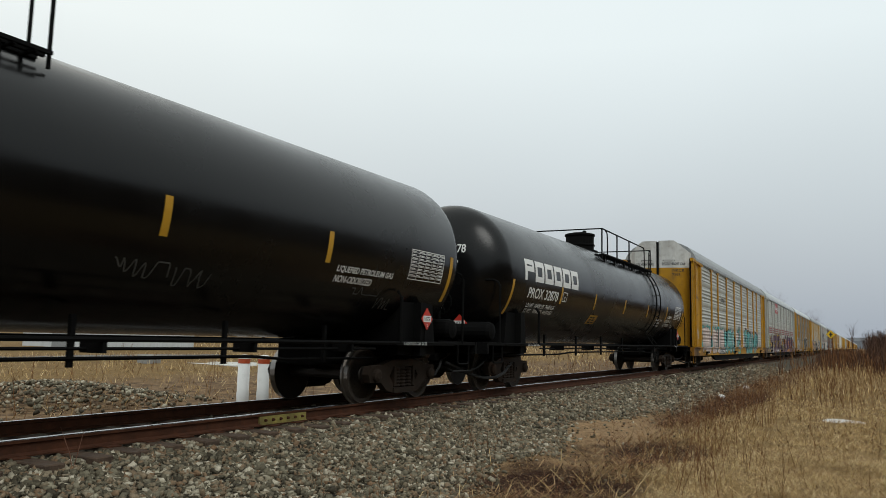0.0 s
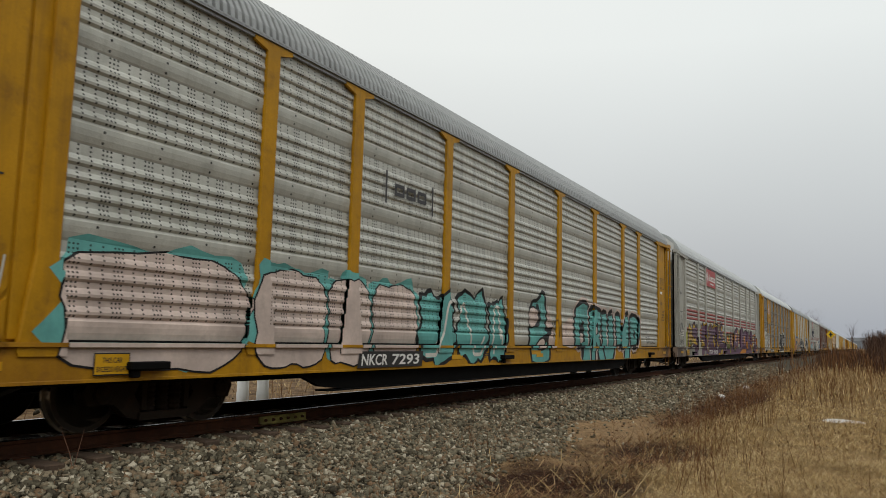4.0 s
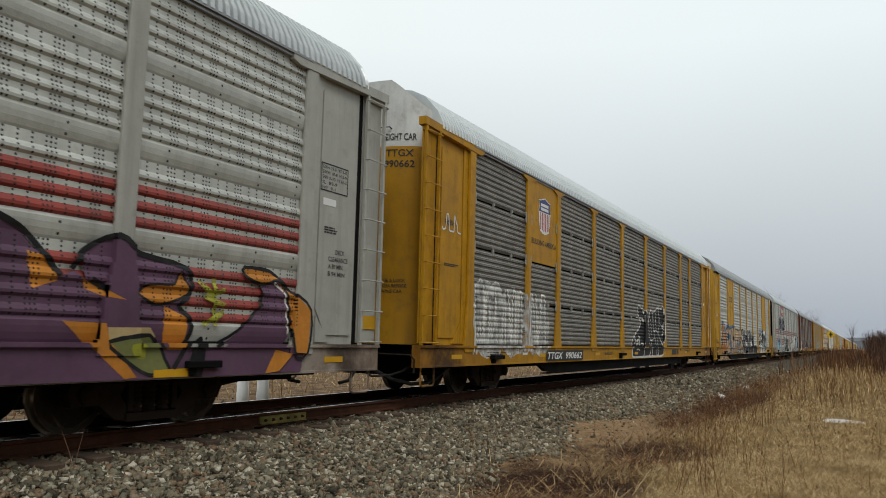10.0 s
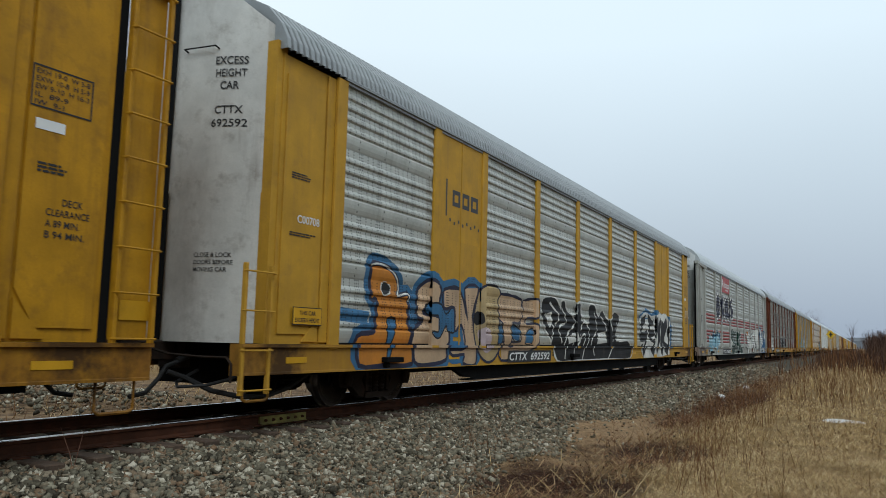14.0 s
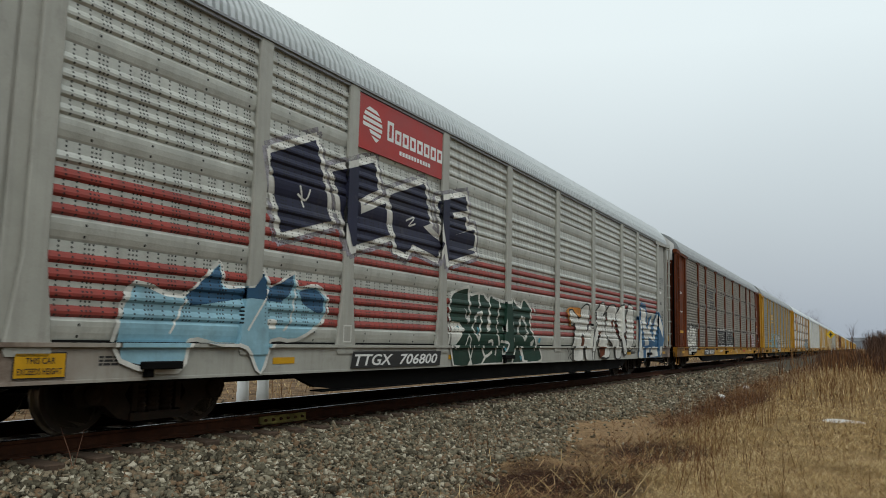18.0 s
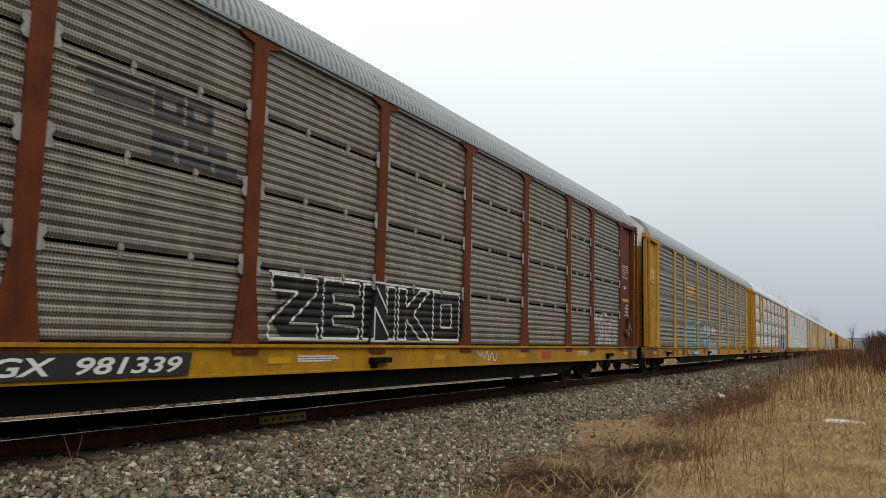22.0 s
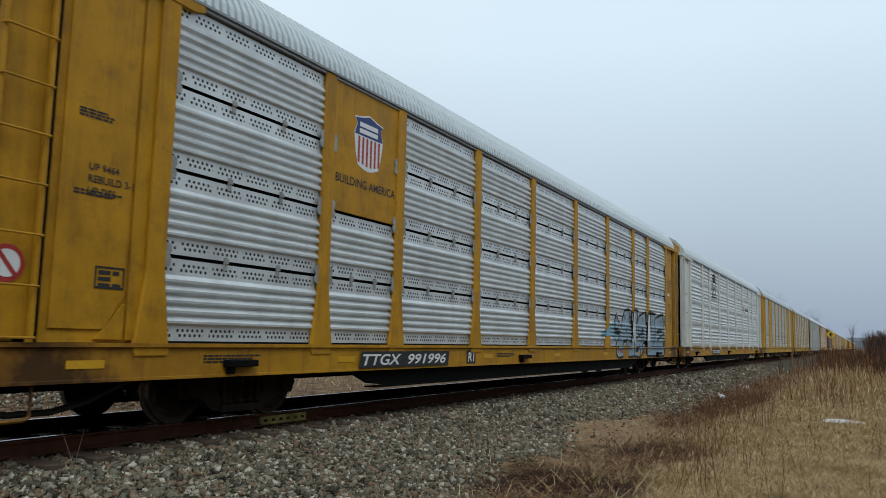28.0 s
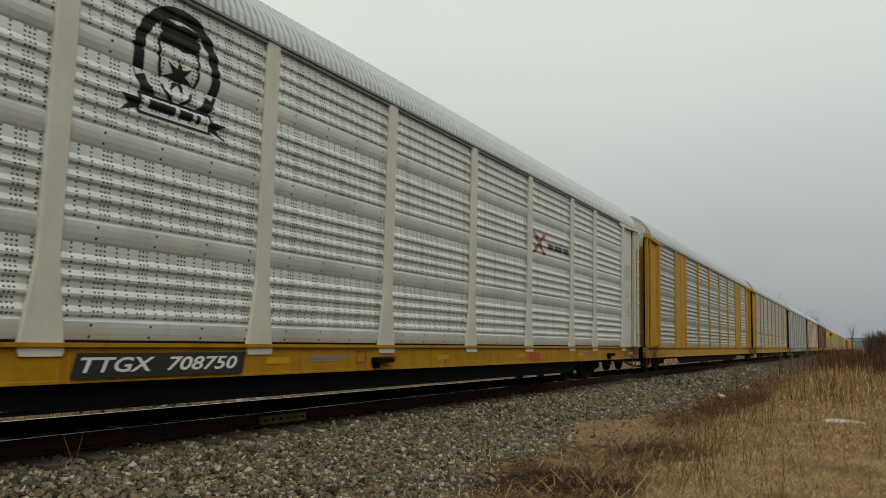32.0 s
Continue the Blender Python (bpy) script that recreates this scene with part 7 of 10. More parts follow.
def yellow_tabs(car, seed, ink=None):
    """Reflective tabs and small fittings along the deck's edge."""
    r = random.Random(seed)
    for y in (0.95, 5.3, 9.9, 14.1, 17.9, 21.9, 26.6):
        part("reflector", kept("tab", lambda: mesh_of(boxes((1.586, 1.592, 0, 0.42, 0.72, 0.80)), "reflector", M["yellow_clean"])), None, car, m=pose(0, y + r.uniform(-0.2, 0.2), 0))
    for y in (2.9, 12.0, 24.4):
        part("fitting", kept("fitting", lambda: mesh_of(boxes((1.585, 1.70, 0, 0.5, 0.70, 0.78), (1.585, 1.66, 0.05, 0.15, 0.62, 0.70), bevel=0.01), "fitting", M["black"])), None, car, m=pose(0, y + r.uniform(-0.3, 0.3), 0))


# turquoise pieces
wk = "wide"
for y0, y1, s in ((2.0, 4.55, 1), (4.65, 6.1, 2), (6.2, 7.2, 3), (7.3, 8.6, 4)):
    dab(rack_a, wk, blob(y0 - 0.16, y1 + 0.16, 0.68, 2.06, s + 40), TURQ, 0.003)
for y0, y1, s in ((2.0, 4.55, 1), (4.65, 6.1, 2), (6.2, 7.2, 3), (7.3, 8.6, 4)):
    bubble(rack_a, wk, y0 - 0.05, y1 + 0.05, 0.62, 1.97, PINK, INK, s, 0.025, 0.07, 0.006)
for k, (y0, y1) in enumerate(((8.7, 10.0), (10.1, 11.4), (11.5, 12.3))):
    bubble(rack_a, wk, y0, y1, 0.62, 1.9 + 0.1 * (k % 2), TURQ, INK, 11 + k, 0.08, 0.2)
    dab(rack_a, wk, scrawl(y0 + 0.1, y1 - 0.1, 0.8, 1.75, 20 + k, 6, 0.07), CHALK, 0.010)
dab(rack_a, wk, scrawl(24.2, 25.6, 1.1, 1.35, 5, 12, 0.03), INK, 0.005)
dab(rack_a, wk, scrawl(15.1, 15.75, 1.15, 1.6, 6, 9, 0.025), INK, 0.008)
on_flat(rack_a, scrawl(1.0, 1.5, 1.35, 1.8, 3, 9, 0.022), WALL + 0.012, CHALK, "graffiti")
number_plate(rack_a, "NKCR", "7293", 6.95, 1.7, True, 0.1)
for k in range(3):
    on_flat(rack_a, outline_box(7.78 + 0.36 * k, 8.08 + 0.36 * k, 3.36, 3.56, 0.06), WALL + 0.045, plain("faded_black_mark", (0.05, 0.05, 0.055), 0.7, var=0.1), "mark")
for y in (7.5, 9.0):
    on_flat(rack_a, rect(y, y + 0.05, 3.2, 3.72), WALL + 0.045, M["faded_black_mark"], "mark")
end_words(rack_a, "NKCR", "7293", BLACK)
side_words(rack_a, BLACK)

# purple piece on the red-striped rack
on_flat(rack_b, scrawl(0.85, 1.6, 1.6, 1.95, 4, 12, 0.03), WALL + 0.012, NAVY, "graffiti")
on_flat(rack_b, scrawl(0.8, 1.6, 1.05, 1.3, 9, 12, 0.03), WALL + 0.012, INK, "graffiti")
on_flat(rack_b, at_yz("FXE", 1.05, 2.18, 0.09), WALL + 0.008, BLACK)
on_flat(rack_b, at_yz("311361", 1.03, 2.05, 0.09), WALL + 0.008, BLACK)
on_flat(rack_b, rect(1.02, 1.5, 1.42, 1.68), WALL + 0.016, M["cream"], "notice")
on_flat(rack_b, bars(1.06, 1.46, 1.64, 0.04, 3, 3), WALL + 0.018, BLACK)
number_plate(rack_b, "TTGX", "953826", 7.25, 2.45, False)
end_words(rack_b, "TTGX", "953826", BLACK)
side_words(rack_b, BLACK)
on_flat(rack_b, rect(18.9, 20.6, 0.63, 0.91), 1.589, M["yellow_clean"], "patch")
for k in range(3):
    on_flat(rack_b, rect(19.35 + 0.3 * k, 19.6 + 0.3 * k, 0.72, 0.84), 1.593, REDP, "mark")
for r_ in (rack_b, rack_e):
    # red logo board with a plain white mark and bars for the name
    part("logo_board", boxes((0.0, 0.03, 0.14, 2.76, 0.0, 0.84)), REDP, r_, "red painted logo board", m=pose(WALL + 0.015, 6.70, 3.92))
    x = WALL + 0.049
    # a striped white disc, one plain block for each letter of the name and a thin line of blocks below
    for k in range(6):
        z0, z1 = 4.61 - 0.088 * k, 4.61 - 0.088 * k - 0.058
        half = [math.sqrt(max(0.0, 0.27 ** 2 - (z - 4.36) ** 2)) for z in (z0, z1)]
        cut = 0.16 if k > 3 else 0.0
        on_flat(r_, loop(((7.2 - half[0] + cut, z0), (7.2 + half[0], z0 - 0.03), (7.2 + half[1], z1 - 0.03), (7.2 - half[1] + cut, z1))), x, WHITE, "mark")
    for k in range(8):
        on_flat(r_, outline_box(7.62 + 0.235 * k, 7.81 + 0.235 * k, 4.20, 4.52 if k == 0 else 4.43, 0.055), x, WHITE, "mark")
    for k in range(11):
        on_flat(r_, rect(8.0 + 0.095 * k, 8.07 + 0.095 * k, 4.04, 4.11), x, WHITE, "mark")

# dark rack: buffed patch, black piece, shield panel
fk = "fine"
for k in range(3):
    dab(rack_c, fk, blob(1.95 + 1.35 * k, 3.5 + 1.35 * k, 0.68, 2.35 - 0.1 * k, 5 + k, 46, 0.09), HAZE, 0.003 + 0.001 * k)
for k in range(7):
    dab(rack_c, fk, scrawl(2.0 + 0.55 * k, 2.7 + 0.55 * k, 0.8, 2.15, 30 + k, 7, 0.05), CHALK, 0.008)
number_plate(rack_c, "TTGX", "990662", 5.95, 2.5)
on_flat(rack_c, scrawl(0.75, 1.5, 3.05, 3.35, 7, 12, 0.03), WALL + 0.012, CHALK, "graffiti")
on_flat(rack_c, bars(19.5, 20.9, 0.88, 0.2, 1, 3), 1.592, BLACK, "mark")
end_words(rack_c, "TTGX", "990662", BLACK, False)
side_words(rack_c, BLACK)


def shield(car):
    """A plain blue, white and red shield on the yellow panel, with the words below it."""
    x = WALL + 0.039
    cy, z0, z1, w = 5.76, 3.58, 4.46, 0.40
    edge = ((-0.86, 0.30), (-0.7, 0.08), (-0.3, 0.02), (0, 0.0), (0.3, 0.02), (0.7, 0.08), (0.86, 0.30), (0.98, 0.62), (0.80, 0.80), (0.98, 0.90), (0.55, 0.93), (0, 1.0), (-0.55, 0.93), (-0.98, 0.90), (-0.80, 0.80), (-0.98, 0.62))
    on_flat(car, loop([(cy + w * a, z0 + (z1 - z0) * b) for a, b in edge]), x, WHITE, "shield", "blue, white and red painted shield")
    on_flat(car, loop([(cy + w * a, z0 + (z1 - z0) * b) for a, b in ((-0.95, 0.60), (0.95, 0.60), (0.78, 0.80), (0.94, 0.88), (0.5, 0.91), (0, 0.975), (-0.5, 0.91), (-0.94, 0.88), (-0.78, 0.80))]), x + 0.003, plain("deep_blue", (0.02, 0.04, 0.16), 0.5, var=0.06), "shield_top")
    for k in range(6):
        a = -0.72 + 0.27 * k
        on_flat(car, rect(cy + w * a, cy + w * (a + 0.13), z0 + 0.06 + 0.02 * abs(k - 2.5), z0 + 0.51), x + 0.003, REDP, "shield_stripe")
    on_flat(car, bars(cy - 0.26, cy + 0.26, z0 + 0.73, 0.07, 2, 3, 0.4, False), x + 0.006, WHITE, "shield_bar")
    on_flat(car, at_yz("BUILDING AMERICA", 4.95, 3.30, 0.13, 1.6, 0.016), x, BLACK)


shield(rack_c)
shield(rack_h)

# orange and tan letters on the faded yellow rack
on_flat(rack_d, scrawl(26.5, 27.4, 2.2, 2.5, 8, 10, 0.03), WALL + 0.012, CHALK, "graffiti")
number_plate(rack_d, "CTTX", "692592", 8.0, 2.35, True, 0.2)
for k in range(3):
    on_flat(rack_d, outline_box(5.36 + 0.38 * k, 5.67 + 0.38 * k, 3.52, 3.82, 0.08), WALL + 0.039, M["faded_black_mark"], "mark")
for y in (5.1, 6.66):
    on_flat(rack_d, rect(y, y + 0.05, 3.30, 3.98), WALL + 0.039, M["faded_black_mark"], "mark")
for k in range(8):
    on_flat(rack_d, rect(5.25 + 0.17 * k, 5.31 + 0.17 * k, 3.22 - 0.05 * (k % 2), 3.28 - 0.05 * (k % 2)), WALL + 0.039, M["faded_black_mark"], "mark")
on_flat(rack_d, at_yz("C00708", 1.0, 2.58, 0.11), WALL + 0.008, WHITE)
on_flat(rack_d, rect(0.95, 1.5, 1.25, 1.45), WALL + 0.012, M["yellow_clean"], "notice")
end_words(rack_d, "CTTX", "692592", BLACK, False, True)
side_words(rack_d, BLACK)

# angular navy letters and the rest on the second red-striped rack
number_plate(rack_e, "TTGX", "706800", 6.9, 2.5)
on_flat(rack_e, outline_box(6.6, 6.8, 1.0, 1.25, 0.02), WALL + PROUD + 0.004, CHALK, "graffiti")
end_words(rack_e, "TTGX", "706800", BLACK)
side_words(rack_e, BLACK)
on_flat(rack_e, at_yz("XE", 0.98, 2.3, 0.1), WALL + 0.008, BLACK)
on_flat(rack_e, at_yz("10869", 0.96, 2.15, 0.1), WALL + 0.008, BLACK)

# brown rack
for k, (y0, y1, z0, z1) in enumerate(((2.2, 2.75, 1.0, 1.75), (2.75, 3.3, 1.15, 1.95), (3.3, 3.85, 1.1, 1.85), (3.8, 4.3, 1.25, 1.85), (2.3, 3.1, 0.64, 1.2), (3.0, 3.7, 0.66, 1.25), (3.6, 4.2, 0.75, 1.3))):
    dab(rack_f, fk, blob(y0 - 0.1, y1 + 0.1, z0 - 0.08, z1 + 0.08, 11 + k, 32, 0.1), INK, 0.003)
for k, (y0, y1, z0, z1) in enumerate(((2.2, 2.75, 1.0, 1.75), (2.75, 3.3, 1.15, 1.95), (3.3, 3.85, 1.1, 1.85), (3.8, 4.3, 1.25, 1.85), (2.3, 3.1, 0.64, 1.2), (3.0, 3.7, 0.66, 1.25), (3.6, 4.2, 0.75, 1.3))):
    dab(rack_f, fk, blob(y0, y1, z0, z1, 11 + k, 32, 0.1), CHALK, 0.006 + 0.0006 * k, "white bubble graffiti with black outlines" if k == 0 else "")
    dab(rack_f, fk, scrawl(y0 + 0.15, y1 - 0.1, z0 + 0.2, z1 - 0.15, 40 + k, 3, 0.05), INK, 0.012)
dab(rack_f, fk, scrawl(5.1, 6.4, 1.2, 1.5, 8, 12, 0.025), BUFF, 0.004)
for k in range(4):
    dab(rack_f, fk, rect(7.0 + 0.1 * k, 8.0, 3.68 - 0.09 * k, 3.72 - 0.09 * k), M["faded_black_mark"] , 0.004)
dab(rack_f, fk, outline_box(8.05, 8.45, 3.38, 3.72, 0.1), M["faded_black_mark"], 0.004)
dab(rack_f, fk, outline_box(8.5, 8.9, 3.38, 3.72, 0.1), M["faded_black_mark"], 0.004)
dab(rack_f, fk, bars(8.05, 9.2, 3.24, 0.12, 1, 3), M["faded_black_mark"], 0.004)
dab(rack_f, fk, bars(8.05, 9.4, 3.06, 0.12, 1, 4), M["faded_black_mark"], 0.004)
number_plate(rack_f, "TTGX", "981339", 6.0, 2.6)
on_flat(rack_f, bars(19.4, 20.3, 0.84, 0.16, 1, 5), 1.592, plain("spray_red", (0.42, 0.06, 0.02), 0.6), "mark")
on_flat(rack_f, scrawl(16.0, 17.0, 0.68, 0.86, 3, 9, 0.03), 1.592, CHALK, "graffiti")
on_flat(rack_f, rect(26.42, 27.17, 2.38, 2.47), WALL + 0.008, M["yellow_clean"], "stripe")
end_words(rack_f, "", "", WHITE, False)
side_words(rack_f, WHITE, sign=False, panel=False)
brake_gear(rack_f)
on_flat(rack_f, rect(0.8, 1.5, 1.55, 1.65), WALL + 0.008, M["yellow_clean"], "stripe")

# grimy yellow rack
for k in range(3):
    dab(rack_g, wk, outline_box(7.4 + 0.56 * k, 7.88 + 0.56 * k, 3.22 + 0.01 * k, 3.64 + 0.01 * k, 0.13), M["yellow_clean"], 0.004, "yellow block of the owner's mark")
dab(rack_g, wk, rect(7.35, 9.1, 3.02, 3.10), M["yellow_clean"], 0.004)
dab(rack_g, wk, scrawl(18.7, 19.6, 1.2, 1.6, 6, 9, 0.05), BUFF, 0.004)
number_plate(rack_g, "TTGX", "996268", 7.1, 2.4)
on_flat(rack_g, rect(0.86, 1.5, 3.25, 3.75), WALL + 0.006, M["yellow_clean"], "notice")
for k, txt in enumerate(("Quality", "Auto Rack")):
    on_flat(rack_g, at_yz(txt, 0.93, 3.47 - 0.16 * k, 0.09), WALL + 0.012, BLACK)
on_flat(rack_g, at_yz("B-1232", 1.0, 2.55, 0.1), WALL + 0.008, BLACK)
for k, (y, w) in enumerate(((4.0, 0.5), (4.9, 0.25), (5.9, 0.55), (6.35, 0.3), (9.0, 0.4), (10.9, 0.35), (12.0, 0.3), (1.6, 0.3), (15.0, 0.4), (18.0, 0.5), (22.5, 0.5), (25.4, 0.6))):
    on_flat(rack_g, blob(y, y + w, 0.60, 0.86 + 0.02 * (k % 3), 50 + k, 28, 0.28), 1.588, M["deck_rust"], "rust_stain")
end_words(rack_g, "TTGX", "996268", BLACK, False)
side_words(rack_g, BLACK)

# bright silver rack
hk = "holes"
number_plate(rack_h, "TTGX", "991996", 5.75, 2.6)
on_flat(rack_h, rect(9.22, 9.60, 0.63, 0.88), 1.588, BLACK, "nameplate")
on_flat(rack_h, at_yz("R1", 9.28, 0.67, 0.17, 0.26, 0.02, 0.1), 1.592, WHITE)
for k, txt in enumerate(("UP 9464", "REBUILD 3-19", "UP DES")):
    on_flat(rack_h, at_yz(txt, 1.0, 2.65 - 0.12 * k, 0.075), WALL + 0.008, BLACK)
on_flat(rack_h, outline_box(1.15, 1.5, 1.5, 1.72, 0.02), WALL + 0.008, BLACK)
on_flat(rack_h, bars(1.19, 1.46, 1.68, 0.04, 3, 3), WALL + 0.008, BLACK)
ring = [(0.26 + 0.17 * math.cos(a), 1.66 + 0.17 * math.sin(a)) for a in [math.tau * i / 24 for i in range(24)]]
on_flat(rack_h, loop(ring), WALL + 0.0, REDP, "no_step_sign", "round red and white warning decal")
on_flat(rack_h, loop([(0.26 + (y - 0.26) * 0.74, 1.66 + (z - 1.66) * 0.74) for y, z in ring]), WALL + 0.003, WHITE, "sign_face")
on_flat(rack_h, loop(((0.15, 1.76), (0.18, 1.79), (0.37, 1.56), (0.34, 1.53))), WALL + 0.006, REDP, "sign_bar")
end_words(rack_h, "TTGX", "991996", BLACK)
side_words(rack_h, BLACK)

# off-white rack: a plain round badge, a ribbon and the number
cy, cz, ry, rz = 8.1, 4.02, 0.62, 0.66
def ellipse(k, n=40, k2=None):
    return [(cy + ry * k * math.cos(math.tau * i / n), cz + rz * (k2 or k) * math.sin(math.tau * i / n)) for i in range(n)]
outer, inner = ellipse(1.0), ellipse(0.78)
pts = np.array(outer + inner)
dab(rack_i, wk, (pts, [(i, (i + 1) % 40, 40 + (i + 1) % 40, 40 + i) for i in range(40)]), INK, 0.004, "plain black ring of the owner's badge")
dab(rack_i, wk, loop(((cy - 0.3, 4.25), (cy - 0.3, 3.95), (cy - 0.2, 3.68), (cy, 3.52), (cy + 0.2, 3.68), (cy + 0.3, 3.95), (cy + 0.3, 4.25))), INK, 0.004)
dab(rack_i, wk, loop(((cy - 0.26, 4.22), (cy - 0.26, 3.96), (cy - 0.17, 3.71), (cy, 3.57), (cy + 0.17, 3.71), (cy + 0.26, 3.96), (cy + 0.26, 4.22))), M["galv_white"], 0.006)
dab(rack_i, wk, loop([(cy + 0.16 * (1 + 0.45 * (-1) ** i) * math.cos(math.tau * i / 14 + 1.57), 3.9 + 0.15 * (1 + 0.45 * (-1) ** i) * math.sin(math.tau * i / 14 + 1.57)) for i in range(14)]), INK, 0.009)
dab(rack_i, wk, blob(cy - 0.3, cy + 0.3, 4.2, 4.5, 7, 30, 0.15), INK, 0.008)
dab(rack_i, wk, loop(((cy - 0.75, 3.33), (cy - 0.5, 3.42), (cy - 0.5, 3.52), (cy - 0.75, 3.52), (cy - 0.62, 3.44))), INK, 0.005)
dab(rack_i, wk, loop(((cy + 0.75, 3.33), (cy + 0.5, 3.42), (cy + 0.5, 3.52), (cy + 0.75, 3.52), (cy + 0.62, 3.44))), INK, 0.005)
dab(rack_i, wk, loop(((cy - 0.52, 3.36), (cy + 0.52, 3.36), (cy + 0.52, 3.60), (cy - 0.52, 3.60))), INK, 0.010)
dab(rack_i, wk, loop(((cy - 0.48, 3.39), (cy + 0.48, 3.39), (cy + 0.48, 3.57), (cy - 0.48, 3.57))), M["galv_white"], 0.012)
dab(rack_i, wk, bars(cy - 0.38, cy + 0.38, 3.54, 0.1, 1, 3), INK, 0.014)
number_plate(rack_i, "TTGX", "708750", 7.1, 2.1, z=0.68, h=0.15)
dab(rack_i, wk, loop(((18.6, 3.1), (18.8, 3.1), (19.5, 3.6), (19.3, 3.6))), plain("faded_red", (0.33, 0.1, 0.09), 0.6), 0.004)
dab(rack_i, wk, loop(((18.6, 3.6), (18.8, 3.6), (19.5, 3.1), (19.3, 3.1))), M["faded_red"], 0.006)
dab(rack_i, wk, bars(19.6, 21.2, 3.42, 0.14, 1, 4), M["faded_black_mark"], 0.004)
on_flat(rack_i, bars(18.4, 19.3, 0.82, 0.17, 1, 5), 1.592, plain("spray_red", (0.42, 0.06, 0.02), 0.6), "mark")
on_flat(rack_i, outline_box(11.7, 11.95, 0.70, 0.88, 0.02), 1.59, REDP)
on_flat(rack_i, at_yz("LD LMT 80000", 12.15, 0.72, 0.08), 1.59, REDP)
end_words(rack_i, "TTGX", "708750", BLACK)
side_words(rack_i, plain("grey_stencil", (0.25, 0.24, 0.22), 0.7))
for k, r_ in enumerate((rack_a, rack_b, rack_c, rack_d, rack_e, rack_f, rack_g, rack_h, rack_i)):
    yellow_tabs(r_, k)


# ---- the large graffiti, drawn in the car's own metres: y along the side, z up ----
LAYER = {}


def next_lift(car):
    """Each coat of paint lies a little above the last one."""
    LAYER[car.name] = LAYER.get(car.name, 0) + 1
    return 0.003 + 0.0003 * LAYER[car.name]


def rounded(pts, closed=True, k=4):
    """A smooth curve through the given corners."""
    p = [Vector(q) for q in pts]
    n, out_ = len(p), []
    for i in range(n if closed else n - 1):
        a, b, c, d = (p[(i + j) % n] if closed else p[min(max(i + j, 0), n - 1)] for j in (-1, 0, 1, 2))
        for s in range(k):
            t = s / k
            out_.append(0.5 * ((2 * b) + (c - a) * t + (2 * a - 5 * b + 4 * c - d) * t * t + (3 * b - a - 3 * c + d) * t ** 3))
    return [(v.x, v.y) for v in out_] + ([] if closed else [tuple(p[-1])])


def cover(car, kind, pts, faces, material, label=""):
    q = np.array(pts, float)
    q[:, 1] = np.maximum(q[:, 1], 0.60)
    return spray(car, kind, q, faces, material, next_lift(car), "graffiti", label)


def fill_in(car, kind, material, smooth, *pts):
    """A painted patch with a soft or an angular outline."""
    p = rounded(pts) if smooth else list(pts)
    bm = bmesh.new()
    f = bm.faces.new([bm.verts.new((y, z, 0)) for y, z in p])
    bmesh.ops.triangulate(bm, faces=[f], ngon_method="EAR_CLIP")
    bm.verts.index_update()
    faces = [tuple(v.index for v in t.verts) for t in bm.faces]
    bm.free()
    return cover(car, kind, p, faces, material)


def stroke(car, kind, material, width, *pts):
    """One pass of the can: an even ribbon along a curve."""
    p = [Vector(q) for q in (rounded(pts, False, 3) if len(pts) > 2 else pts)]
    p = [a for a, b in zip(p, p[1:]) if (b - a).length > 1e-4] + [p[-1]]
    left, right = [], []
    for i, q in enumerate(p):
        d = (p[min(i + 1, len(p) - 1)] - p[max(i - 1, 0)]).normalized()
        nrm = Vector((-d.y, d.x)) * width / 2
        left.append(tuple(q + nrm))
        right.append(tuple(q - nrm))
    n = len(p)
    return cover(car, kind, left + right, [(i, i + 1, n + i + 1, n + i) for i in range(n - 1)], material)


def edged(car, kind, material, width, *pts):
    """Straight passes of the can round an angular shape."""
    for q0, q1 in zip(pts, pts[1:] + pts[:1]):
        d = (Vector(q1) - Vector(q0)).normalized() * 0.3 * width
        stroke(car, kind, material, width, tuple(Vector(q0) - d), tuple(Vector(q1) + d))


def edged_path(car, kind, material, width, *pts):
    """Straight passes of the can, one after another."""
    for q0, q1 in zip(pts, pts[1:]):
        stroke(car, kind, material, width, q0, q1)


def letter(car, kind, material, line, width, glow, wide, smooth, *pts):
    """A filled shape with a line of paint round it."""
    path = list(pts) + list(pts[:2])
    if glow:
        stroke(car, kind, glow, wide, *path)
    fill_in(car, kind, material, smooth, *pts)
    stroke(car, kind, line, width, *path)


# the purple piece
fill_in(rack_b, wk, LIME, 0, (1.77, 1.56), (2.06, 1.75), (2.16, 1.44), (2.21, 1.06), (1.76, 0.96))
letter(rack_b, wk, GOLD, INK, 0.05, None, 0.00, 1, (2.27, 1.56), (2.56, 1.81), (2.90, 1.97), (3.29, 1.66), (3.41, 1.31), (3.28, 1.08), (2.83, 0.96), (2.32, 0.96), (2.20, 1.20))
fill_in(rack_b, wk, PURPLE, 1, (2.34, 0.99), (2.26, 1.31), (2.42, 1.60), (2.72, 1.73), (3.12, 1.68), (3.28, 1.50), (3.00, 1.64), (2.73, 1.58), (2.59, 1.36), (2.56, 1.07))
fill_in(rack_b, wk, GOLD2, 1, (2.64, 1.40), (2.89, 1.61), (3.22, 1.50), (3.30, 1.23), (3.16, 1.11), (2.77, 1.11), (2.65, 1.21))
letter(rack_b, wk, OLIVE, INK, 0.03, None, 0.00, 1, (2.73, 1.20), (2.97, 1.28), (3.15, 1.19), (3.05, 1.07), (2.82, 1.07))
